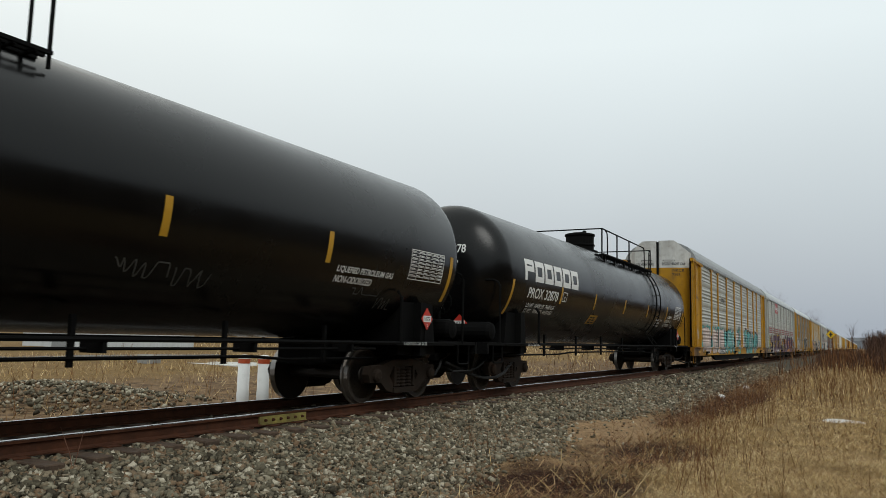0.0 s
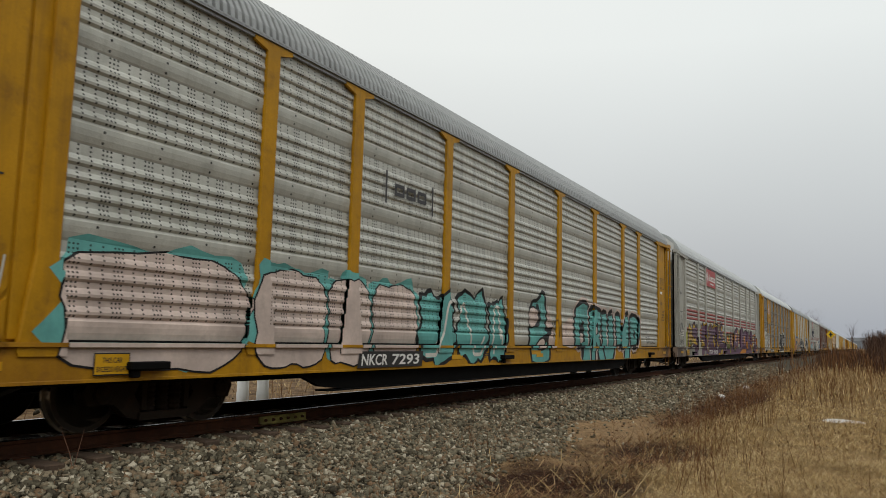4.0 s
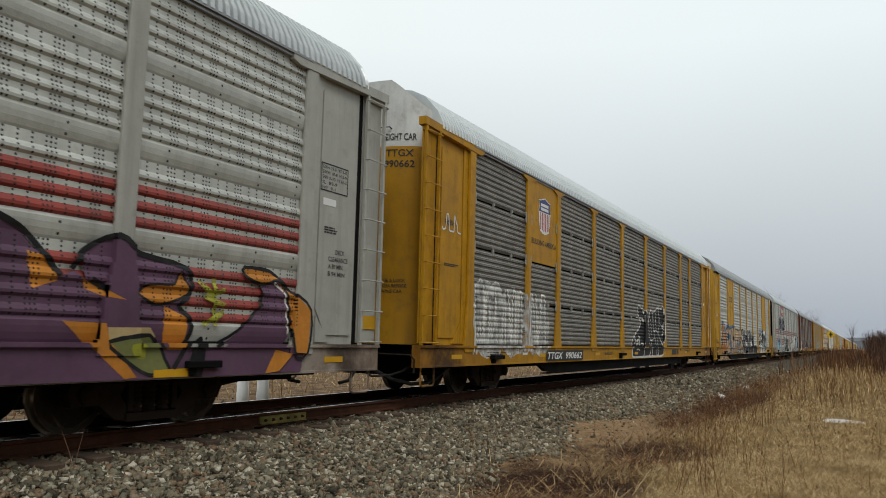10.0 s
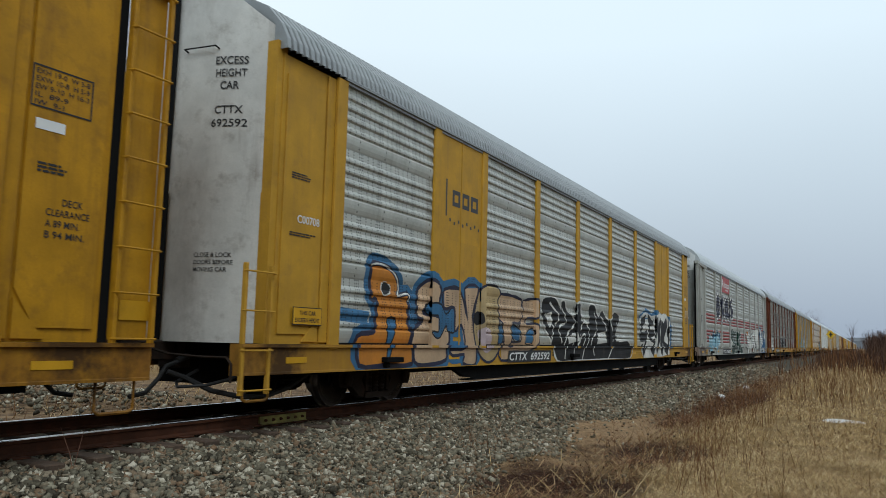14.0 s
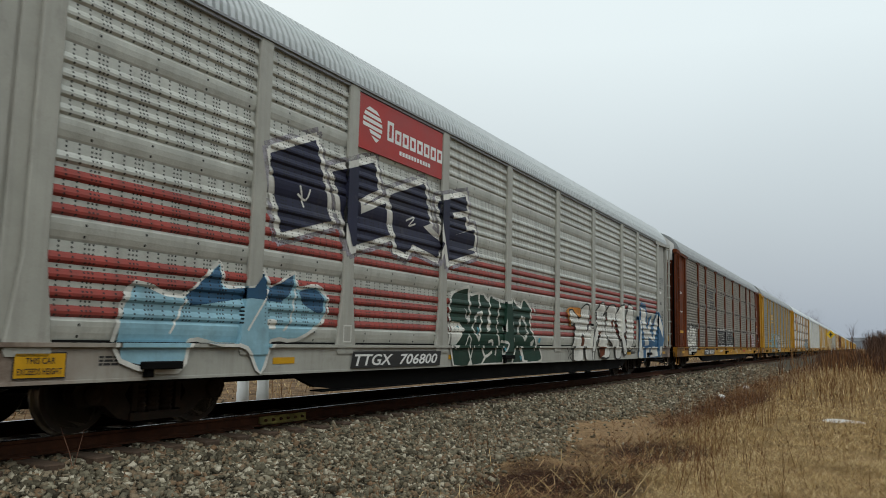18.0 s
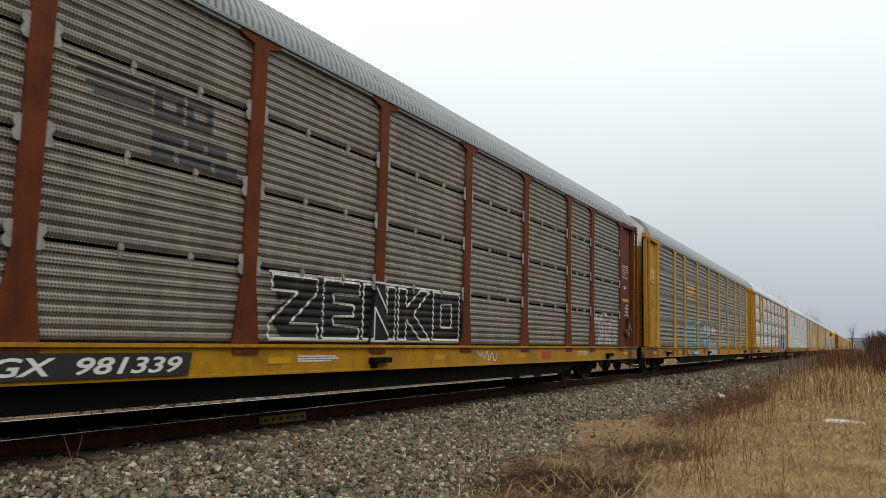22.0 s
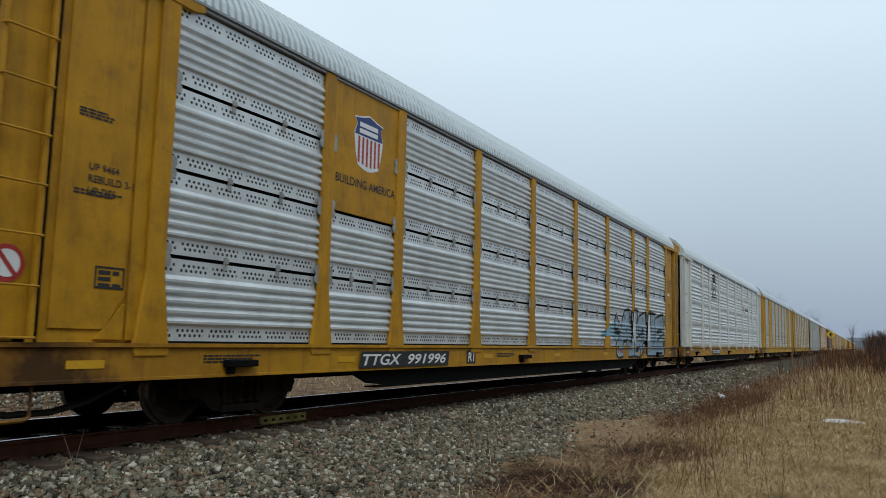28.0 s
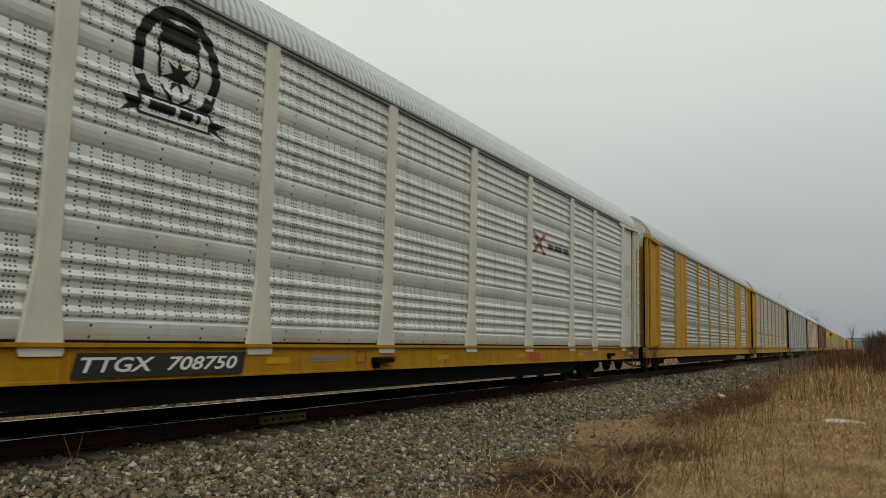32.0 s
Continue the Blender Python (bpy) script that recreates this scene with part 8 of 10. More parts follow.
letter(rack_b, wk, PURPLE, INK, 0.07, None, 0.00, 1, (3.43, 1.51), (3.43, 1.86), (3.70, 2.07), (4.04, 2.00), (4.18, 1.88), (4.44, 1.93), (4.50, 0.97), (3.65, 0.96), (3.54, 1.24))
fill_in(rack_b, wk, GOLD, 1, (3.62, 1.90), (3.80, 1.98), (4.04, 1.92), (3.98, 1.82), (3.65, 1.81))
fill_in(rack_b, wk, GOLD, 1, (3.53, 1.34), (3.68, 1.40), (3.95, 1.31), (4.21, 1.42), (4.19, 1.21), (4.50, 1.09), (4.03, 1.09), (3.57, 1.16))
stroke(rack_b, wk, LILAC, 0.03, (3.57, 2.04), (3.53, 1.79), (3.73, 1.67), (4.45, 1.78))
fill_in(rack_b, wk, PURPLE, 0, (2.24, 0.94), (4.51, 0.94), (4.53, 0.61), (2.27, 0.61))
fill_in(rack_b, wk, GREYP, 0, (2.42, 0.90), (3.65, 0.92), (3.67, 0.73), (3.31, 0.62), (2.34, 0.64))
letter(rack_b, wk, PURPLE, INK, 0.07, None, 0.00, 0, (5.55, 0.60), (5.46, 1.74), (5.68, 2.02), (5.96, 2.12), (6.12, 2.00), (6.64, 2.04), (6.73, 2.23), (6.89, 2.13), (6.99, 1.13), (7.25, 0.92), (7.43, 1.39), (7.40, 1.79), (7.65, 2.04), (7.99, 2.21), (8.50, 1.96), (8.79, 2.21), (9.18, 2.19), (9.25, 2.03), (9.67, 2.08), (9.78, 0.60), (7.05, 0.60))
fill_in(rack_b, wk, PURPLE, 0, (5.38, 0.90), (9.76, 0.89), (9.78, 0.60), (5.42, 0.60))
stroke(rack_b, wk, GOLD, 0.07, (5.55, 0.95), (5.48, 1.73), (5.69, 2.00))
stroke(rack_b, wk, GOLD, 0.08, (6.02, 2.15), (6.09, 2.03), (6.37, 2.02), (6.62, 2.08), (6.70, 2.22))
letter(rack_b, wk, GOLD, INK, 0.03, None, 0.00, 1, (5.56, 0.92), (5.65, 1.10), (5.61, 1.25), (5.69, 1.33), (5.85, 1.31), (5.95, 1.24), (6.13, 1.16), (6.42, 1.05), (5.91, 1.01), (5.67, 0.95))
letter(rack_b, wk, GOLD, INK, 0.03, None, 0.00, 1, (6.29, 1.52), (6.58, 1.56), (6.72, 1.48), (6.66, 1.38), (6.56, 1.37), (6.46, 1.45))
stroke(rack_b, wk, LILAC, 0.04, (6.17, 1.58), (6.26, 1.44), (6.50, 1.32), (6.61, 1.21))
letter(rack_b, wk, NAVYP, INK, 0.03, None, 0.00, 1, (6.69, 1.87), (6.78, 2.12), (6.90, 1.96), (6.89, 1.66), (6.74, 1.32), (6.71, 1.01), (6.62, 1.18))
stroke(rack_b, wk, GOLD, 0.06, (6.88, 2.13), (6.94, 1.87), (6.90, 1.54), (6.72, 1.21), (6.78, 0.84))
letter(rack_b, wk, GOLD, INK, 0.03, None, 0.00, 1, (6.81, 1.27), (6.98, 1.40), (7.12, 1.31), (7.18, 0.90), (7.04, 0.72), (7.10, 1.13), (6.93, 1.17))
fill_in(rack_b, wk, LILAC, 1, (6.83, 1.07), (6.97, 1.16), (7.03, 1.04), (6.92, 0.84), (6.79, 0.92))
fill_in(rack_b, wk, LIME, 1, (7.03, 1.70), (7.17, 1.86), (7.30, 1.75), (7.29, 1.44), (7.43, 1.34), (7.21, 1.36), (7.05, 1.49))
stroke(rack_b, wk, GOLD, 0.05, (7.58, 1.33), (7.46, 1.48), (7.45, 1.81), (7.66, 2.00), (7.97, 2.17), (8.24, 2.03), (8.46, 1.94))
letter(rack_b, wk, GOLD, INK, 0.03, None, 0.00, 1, (7.61, 1.52), (7.72, 1.64), (7.83, 1.64), (7.82, 1.50), (7.67, 1.46))
stroke(rack_b, wk, LILAC, 0.03, (7.87, 1.72), (7.95, 1.58), (7.84, 1.34))
stroke(rack_b, wk, LILAC, 0.04, (8.38, 1.81), (8.47, 1.65), (8.46, 1.40))
stroke(rack_b, wk, INK, 0.03, (8.52, 1.93), (8.60, 1.62), (8.71, 1.52), (8.82, 1.03))
stroke(rack_b, wk, GOLD, 0.06, (8.55, 1.86), (8.74, 2.15), (9.12, 2.22), (9.18, 2.03), (9.65, 2.04))
fill_in(rack_b, wk, GOLD, 1, (8.80, 2.06), (9.13, 2.12), (9.08, 1.94), (8.84, 1.92))
letter(rack_b, wk, GOLD, INK, 0.03, None, 0.00, 1, (8.68, 1.56), (8.89, 1.57), (8.96, 1.36), (9.19, 1.18), (9.15, 1.00), (8.99, 0.94), (8.81, 1.17))
letter(rack_b, wk, GOLD, INK, 0.03, None, 0.00, 1, (9.28, 1.59), (9.48, 1.62), (9.42, 1.37), (9.69, 1.19), (9.55, 1.02), (9.35, 1.37))
stroke(rack_b, wk, GOLD, 0.04, (8.08, 1.06), (8.31, 1.21), (8.65, 1.26), (8.81, 1.14))
fill_in(rack_b, wk, GREYP, 0, (6.06, 0.80), (6.48, 0.80), (6.50, 0.60), (6.02, 0.60))
fill_in(rack_b, wk, M["yellow_clean"], 0, (6.54, 0.65), (7.01, 0.65), (7.02, 0.60), (6.55, 0.60))
fill_in(rack_b, wk, ORANGE, 0, (5.85, 0.60), (6.01, 0.68), (6.04, 0.60))
fill_in(rack_b, wk, PURPLE, 0, (9.75, 0.92), (26.20, 0.93), (26.13, 0.61), (17.49, 0.60), (12.44, 0.60), (9.77, 0.60))
letter(rack_b, wk, PURPLE, INK, 0.06, None, 0.00, 1, (9.67, 2.09), (10.07, 2.24), (10.40, 1.85), (10.52, 1.45), (10.15, 0.93), (9.75, 0.92))
stroke(rack_b, wk, GOLD, 0.06, (9.70, 2.05), (10.04, 2.20), (10.36, 1.84), (10.48, 1.63))
letter(rack_b, wk, PURPLE, INK, 0.06, None, 0.00, 1, (10.50, 1.33), (10.61, 2.09), (10.90, 2.25), (11.47, 2.21), (11.66, 1.90), (11.39, 1.68), (11.72, 1.46), (11.78, 1.20), (12.51, 1.14), (12.52, 0.91), (10.09, 0.91))
stroke(rack_b, wk, GOLD, 0.06, (10.56, 1.48), (10.64, 2.05), (10.89, 2.21))
letter(rack_b, wk, GOLD, INK, 0.03, None, 0.00, 1, (11.14, 2.02), (11.40, 2.13), (11.55, 1.93), (11.39, 1.79), (11.19, 1.85))
letter(rack_b, wk, GOLD, INK, 0.03, None, 0.00, 1, (10.54, 1.41), (10.61, 1.60), (11.02, 1.47), (10.95, 1.38))
stroke(rack_b, wk, GOLD, 0.05, (11.24, 1.23), (11.68, 1.28), (12.47, 1.19))
stroke(rack_b, wk, INK, 0.03, (10.15, 0.93), (10.34, 1.29), (10.68, 1.42), (11.02, 1.39), (10.97, 1.16), (10.80, 1.23))
letter(rack_b, wk, GOLD, INK, 0.03, None, 0.00, 1, (10.02, 1.09), (10.41, 1.18), (10.40, 0.93), (10.09, 1.02))
fill_in(rack_b, wk, LIME, 1, (11.96, 1.75), (12.18, 1.77), (12.14, 1.49), (11.98, 1.51))
stroke(rack_b, wk, INK, 0.03, (11.83, 1.34), (12.02, 1.47), (12.15, 1.35), (12.30, 1.48), (12.52, 1.36))
letter(rack_b, wk, GOLD, INK, 0.03, None, 0.00, 1, (10.54, 0.60), (10.92, 0.85), (11.37, 0.85), (11.35, 0.66), (10.94, 0.60))
fill_in(rack_b, wk, M["yellow_clean"], 0, (9.99, 0.66), (10.48, 0.67), (10.48, 0.60), (10.00, 0.60))
letter(rack_b, wk, ORANGE, INK, 0.03, None, 0.00, 0, (11.57, 0.61), (11.98, 0.75), (12.23, 0.60))
letter(rack_b, wk, OLIVE, INK, 0.05, None, 0.00, 1, (12.56, 1.36), (12.81, 1.58), (13.26, 1.74), (13.66, 1.58), (13.85, 1.07), (13.50, 0.89), (12.85, 0.90), (12.58, 1.10))
letter(rack_b, wk, ORANGE, INK, 0.03, None, 0.00, 1, (12.91, 1.50), (13.27, 1.64), (13.63, 1.48), (13.60, 1.14), (13.10, 1.31))
fill_in(rack_b, wk, LIME, 0, (13.82, 1.77), (14.05, 1.78), (14.23, 0.65), (13.90, 0.66))
letter(rack_b, wk, PURPLE, INK, 0.05, None, 0.00, 1, (18.07, 0.88), (18.24, 2.01), (18.83, 2.17), (19.68, 1.96), (19.70, 0.88))
letter(rack_b, wk, PURPLE, INK, 0.05, None, 0.00, 1, (19.68, 1.76), (20.42, 2.04), (21.30, 1.90), (21.30, 0.88), (19.70, 0.88))
fill_in(rack_b, wk, ORANGE, 0, (19.74, 1.64), (20.46, 1.66), (20.13, 1.10))
fill_in(rack_b, wk, ORANGE, 0, (20.79, 1.34), (21.37, 1.35), (21.26, 0.88), (20.84, 0.90))
fill_in(rack_b, wk, ORANGE, 0, (17.61, 0.62), (18.77, 0.85), (20.53, 0.88), (20.44, 0.62))
fill_in(rack_b, wk, PURPLE, 0, (14.18, 0.94), (14.13, 1.56), (14.31, 1.60), (14.65, 1.90), (15.08, 1.60), (15.12, 1.39), (15.20, 1.52), (15.31, 1.77), (15.50, 1.69), (15.97, 1.86), (16.37, 2.04), (16.61, 2.11), (17.03, 2.08), (17.33, 1.89), (17.51, 1.41), (17.29, 1.17), (17.09, 0.94))
letter(rack_b, wk, ORANGE, INK, 0.03, None, 0.00, 1, (14.66, 1.86), (14.99, 1.65), (15.09, 1.54), (15.07, 1.36), (14.97, 1.24), (15.00, 1.06), (15.08, 0.94), (14.79, 1.06), (14.67, 1.17), (14.69, 1.31), (14.76, 1.49), (14.65, 1.71))
stroke(rack_b, wk, CHALK, 0.03, (14.64, 1.72), (14.76, 1.58), (14.74, 1.42), (14.65, 1.28), (14.68, 1.17), (14.84, 1.06))
stroke(rack_b, wk, LILAC, 0.05, (14.22, 1.43), (14.22, 1.24), (14.30, 1.08))
stroke(rack_b, wk, GOLD, 0.05, (14.15, 1.50), (14.18, 1.26), (14.18, 0.97))
letter(rack_b, wk, ORANGE, INK, 0.03, None, 0.00, 1, (15.18, 1.55), (15.33, 1.77), (15.43, 1.66), (15.40, 1.38), (15.23, 1.34))
fill_in(rack_b, wk, PURPLE, 1, (15.24, 1.44), (15.38, 1.62), (15.45, 1.46), (15.36, 1.19), (15.27, 1.20))
letter(rack_b, wk, OLIVE, INK, 0.04, None, 0.00, 1, (15.12, 1.36), (15.26, 1.04), (15.55, 0.82), (15.78, 0.72), (15.51, 0.76), (15.19, 0.94), (14.99, 1.15))
fill_in(rack_b, wk, ORANGE, 0, (15.57, 1.07), (15.81, 1.16), (15.83, 0.91), (15.60, 0.88))
letter(rack_b, wk, OLIVE, INK, 0.03, None, 0.00, 1, (15.83, 0.81), (15.91, 0.98), (16.07, 1.06), (16.22, 1.05), (16.17, 0.93), (15.92, 0.75))
fill_in(rack_b, wk, ORANGE, 1, (17.01, 1.97), (17.26, 1.92), (17.45, 1.44), (17.32, 1.10), (17.07, 0.94), (17.24, 1.25), (17.34, 1.47), (17.22, 1.73))
stroke(rack_b, wk, LILAC, 0.03, (16.99, 1.93), (17.19, 1.71), (17.31, 1.47), (17.20, 1.21))
letter(rack_b, wk, ORANGE, CHALK, 0.03, None, 0.00, 0, (15.99, 1.54), (16.48, 1.81), (16.76, 1.59), (16.47, 1.34), (16.51, 1.23), (16.26, 1.35))
stroke(rack_b, wk, INK, 0.04, (16.45, 1.32), (16.51, 1.48), (16.76, 1.58))
fill_in(rack_b, wk, LIME, 1, (17.46, 2.01), (17.62, 1.99), (17.60, 1.66), (17.47, 1.78))
stroke(rack_b, wk, INK, 0.07, (14.18, 0.94), (14.13, 1.53), (14.21, 1.59), (14.31, 1.60), (14.65, 1.91), (14.84, 1.76), (15.08, 1.60), (15.13, 1.45), (15.18, 1.60), (15.31, 1.79), (15.49, 1.70))
stroke(rack_b, wk, INK, 0.07, (15.49, 1.70), (15.97, 1.85), (16.32, 2.00), (16.61, 2.11), (16.97, 2.09), (17.32, 1.92), (17.51, 1.46))
fill_in(rack_b, wk, PURPLE, 0, (21.79, 2.08), (21.96, 2.06), (22.13, 1.97), (22.43, 1.72), (22.56, 1.58), (22.72, 1.65), (22.83, 1.56), (22.79, 1.82), (22.87, 1.92), (23.16, 2.03), (23.46, 1.89), (24.10, 1.79), (24.17, 1.52), (24.02, 1.38), (24.19, 1.21), (24.16, 0.94), (24.20, 0.60), (21.93, 0.60))
fill_in(rack_b, wk, ORANGE, 0, (22.22, 1.79), (22.42, 1.75), (22.56, 1.54), (22.30, 1.45))
fill_in(rack_b, wk, ORANGE, 0, (22.81, 1.58), (22.93, 1.53), (23.29, 1.40), (23.05, 1.42), (22.85, 1.48))
letter(rack_b, wk, ORANGE, INK, 0.03, None, 0.00, 0, (23.47, 1.48), (23.60, 1.58), (23.93, 1.61), (24.02, 1.75), (24.12, 1.62), (24.17, 1.52), (23.95, 1.43), (23.70, 1.37))
fill_in(rack_b, wk, ORANGE, 0, (23.83, 1.37), (24.15, 1.24), (24.12, 0.90), (23.86, 0.90), (23.81, 1.07))
fill_in(rack_b, wk, SAND, 0, (23.09, 1.12), (23.64, 1.13), (23.73, 1.03), (23.12, 0.99))
fill_in(rack_b, wk, ORANGE, 0, (22.62, 1.17), (23.07, 1.16), (23.12, 1.00), (23.49, 0.62), (23.34, 0.61), (22.99, 0.88))
letter(rack_b, wk, OLIVE, INK, 0.04, None, 0.00, 0, (23.12, 0.98), (23.65, 1.05), (23.83, 0.81), (23.90, 0.67), (23.64, 0.64), (23.36, 0.78))
fill_in(rack_b, wk, LIME, 1, (23.40, 0.95), (23.56, 0.95), (23.57, 0.81), (23.43, 0.84))
fill_in(rack_b, wk, PURPLE, 0, (25.32, 1.71), (25.66, 1.78), (25.83, 1.58), (25.85, 1.06), (25.51, 0.60), (24.20, 0.60), (24.17, 0.87), (24.64, 0.90), (24.95, 1.12), (25.36, 1.44))
letter(rack_b, wk, ORANGE, INK, 0.04, None, 0.00, 0, (25.01, 1.89), (25.47, 1.88), (25.85, 1.66), (26.26, 1.42), (26.22, 0.85), (25.97, 0.86), (25.83, 1.58), (25.60, 1.77), (25.37, 1.70), (25.07, 1.76))
stroke(rack_b, wk, INK, 0.04, (25.35, 1.59), (25.28, 1.40), (24.92, 1.12), (24.54, 0.93))
stroke(rack_b, wk, CHALK, 0.03, (25.54, 1.74), (25.78, 1.58), (25.84, 1.10))
fill_in(rack_b, wk, ORANGE, 0, (25.60, 0.90), (25.94, 0.84), (25.68, 0.63), (25.42, 0.61))
fill_in(rack_b, wk, M["yellow_clean"], 0, (23.70, 0.69), (24.16, 0.70), (24.17, 0.61), (23.70, 0.61))
fill_in(rack_b, wk, INK, 1, (24.20, 0.84), (24.34, 1.04), (24.41, 0.97), (24.37, 0.60), (24.19, 0.60))
stroke(rack_b, wk, LIME, 0.06, (24.29, 1.67), (24.49, 1.54), (24.69, 1.59))
stroke(rack_b, wk, LIME, 0.06, (24.52, 1.72), (24.57, 1.17))
stroke(rack_b, wk, LIME, 0.06, (24.37, 1.18), (24.71, 1.34))
stroke(rack_b, wk, LIME, 0.06, (24.40, 1.50), (24.70, 1.41))
stroke(rack_b, wk, INK, 0.06, (21.79, 2.10), (21.96, 2.06), (22.20, 1.95), (22.42, 1.75), (22.57, 1.59))
stroke(rack_b, wk, INK, 0.06, (22.77, 1.76), (22.80, 1.85), (23.16, 2.04), (23.46, 1.89), (24.10, 1.79), (24.17, 1.52), (24.02, 1.38), (24.19, 1.21), (24.16, 1.01), (23.96, 0.70))
stroke(rack_b, wk, INK, 0.06, (22.69, 1.66), (22.78, 1.81))
stroke(rack_b, wk, INK, 0.06, (22.90, 1.58), (23.08, 1.50))
# turquoise letters
fill_in(rack_a, wk, PINK, 1, (14.50, 2.07), (14.81, 1.86), (15.11, 1.48), (15.19, 1.40), (15.23, 0.93), (14.82, 0.99), (14.63, 1.37))
letter(rack_a, wk, TURQ, INK, 0.10, None, 0.00, 0, (13.65, 1.56), (13.81, 1.95), (14.07, 2.01), (14.40, 2.22), (14.54, 2.16), (14.70, 1.76), (14.66, 1.37), (15.10, 1.38), (14.83, 1.27), (14.78, 1.10), (14.86, 0.93), (14.76, 0.60), (13.74, 0.60))
fill_in(rack_a, wk, INK, 1, (14.06, 1.85), (14.16, 1.97), (14.33, 1.70), (14.29, 1.48), (14.10, 1.40), (13.86, 1.42), (14.06, 1.52), (14.18, 1.60), (14.15, 1.78))
letter(rack_a, wk, PINK, INK, 0.04, None, 0.00, 1, (13.62, 1.80), (13.92, 1.86), (14.15, 1.76), (14.17, 1.58), (14.07, 1.46), (13.66, 1.39))
fill_in(rack_a, wk, INK, 0, (15.12, 1.35), (14.85, 1.32), (14.67, 1.20), (14.43, 1.17), (14.66, 1.01), (14.84, 1.16))
letter(rack_a, wk, PINK, INK, 0.05, None, 0.00, 1, (14.08, 0.98), (14.24, 1.11), (14.49, 1.16), (14.64, 1.04), (14.54, 0.92), (14.23, 0.88), (14.08, 0.91))
fill_in(rack_a, wk, M["yellow_clean"], 0, (13.71, 0.87), (14.26, 0.87), (14.27, 0.78), (13.72, 0.78))
fill_in(rack_a, wk, PINK, 1, (15.79, 1.43), (16.50, 1.70), (16.60, 1.00), (15.82, 1.00))
stroke(rack_a, wk, PINK, 0.34, (16.82, 1.01), (16.76, 1.62), (16.93, 1.96), (17.38, 2.11), (17.77, 2.06), (17.97, 1.76), (17.94, 1.15), (17.91, 0.60), (17.36, 0.60), (17.24, 1.00), (16.82, 1.01), (16.76, 1.62))
stroke(rack_a, wk, INK, 0.20, (16.82, 1.01), (16.76, 1.62), (16.93, 1.96), (17.38, 2.11), (17.77, 2.06), (17.97, 1.76), (17.94, 1.15), (17.91, 0.60), (17.36, 0.60), (17.24, 1.00), (16.82, 1.01), (16.76, 1.62))
fill_in(rack_a, wk, TURQ, 0, (16.82, 1.01), (16.76, 1.62), (16.93, 1.96), (17.38, 2.11), (17.77, 2.06), (17.97, 1.76), (17.94, 1.15), (17.91, 0.60), (17.36, 0.60), (17.24, 1.00))
fill_in(rack_a, wk, INK, 0, (17.11, 1.64), (17.23, 1.52), (17.32, 1.69), (17.50, 1.61), (17.56, 1.09), (17.16, 1.03))
fill_in(rack_a, wk, PINK, 1, (17.18, 1.28), (17.37, 1.30), (17.41, 1.10), (17.20, 1.07))
fill_in(rack_a, wk, INK, 1, (17.20, 1.00), (17.39, 1.00), (17.39, 0.72), (17.27, 0.65))
stroke(rack_a, wk, PINK, 0.34, (17.99, 1.89), (18.40, 1.99), (19.03, 1.92), (19.00, 1.65), (18.83, 1.18), (19.33, 0.60), (18.85, 0.60), (18.52, 1.04), (18.39, 1.01), (18.37, 0.60), (18.11, 0.60), (17.99, 1.89), (18.40, 1.99))
stroke(rack_a, wk, PINK, 0.34, (19.12, 1.87), (19.56, 1.90), (19.57, 1.36), (19.63, 0.98), (19.79, 0.96), (19.80, 1.84), (20.19, 1.89), (20.27, 0.95), (20.07, 0.62), (19.43, 0.60), (19.21, 0.91), (19.12, 1.87), (19.56, 1.90))
stroke(rack_a, wk, PINK, 0.34, (20.57, 1.89), (20.98, 1.88), (21.10, 1.43), (21.52, 1.87), (21.94, 1.91), (21.93, 0.62), (21.45, 0.60), (21.42, 1.00), (21.13, 0.94), (21.06, 1.04), (20.67, 1.03), (20.57, 1.89), (20.98, 1.88))
stroke(rack_a, wk, PINK, 0.34, (22.20, 1.87), (22.66, 1.94), (23.12, 1.85), (23.20, 1.48), (22.91, 1.05), (22.26, 1.02), (22.20, 1.87), (22.66, 1.94))
stroke(rack_a, wk, INK, 0.20, (17.99, 1.89), (18.40, 1.99), (19.03, 1.92), (19.00, 1.65), (18.83, 1.18), (19.33, 0.60), (18.85, 0.60), (18.52, 1.04), (18.39, 1.01), (18.37, 0.60), (18.11, 0.60), (17.99, 1.89), (18.40, 1.99))
stroke(rack_a, wk, INK, 0.20, (19.12, 1.87), (19.56, 1.90), (19.57, 1.36), (19.63, 0.98), (19.79, 0.96), (19.80, 1.84), (20.19, 1.89), (20.27, 0.95), (20.07, 0.62), (19.43, 0.60), (19.21, 0.91), (19.12, 1.87), (19.56, 1.90))
stroke(rack_a, wk, INK, 0.20, (20.57, 1.89), (20.98, 1.88), (21.10, 1.43), (21.52, 1.87), (21.94, 1.91), (21.93, 0.62), (21.45, 0.60), (21.42, 1.00), (21.13, 0.94), (21.06, 1.04), (20.67, 1.03), (20.57, 1.89), (20.98, 1.88))
stroke(rack_a, wk, INK, 0.20, (22.20, 1.87), (22.66, 1.94), (23.12, 1.85), (23.20, 1.48), (22.91, 1.05), (22.26, 1.02), (22.20, 1.87), (22.66, 1.94))
fill_in(rack_a, wk, TURQ, 0, (17.99, 1.89), (18.40, 1.99), (19.03, 1.92), (19.00, 1.65), (18.83, 1.18), (19.33, 0.60), (18.85, 0.60), (18.52, 1.04), (18.39, 1.01), (18.37, 0.60), (18.11, 0.60))
fill_in(rack_a, wk, TURQ, 0, (19.12, 1.87), (19.56, 1.90), (19.57, 1.36), (19.63, 0.98), (19.79, 0.96), (19.80, 1.84), (20.19, 1.89), (20.27, 0.95), (20.07, 0.62), (19.43, 0.60), (19.21, 0.91))
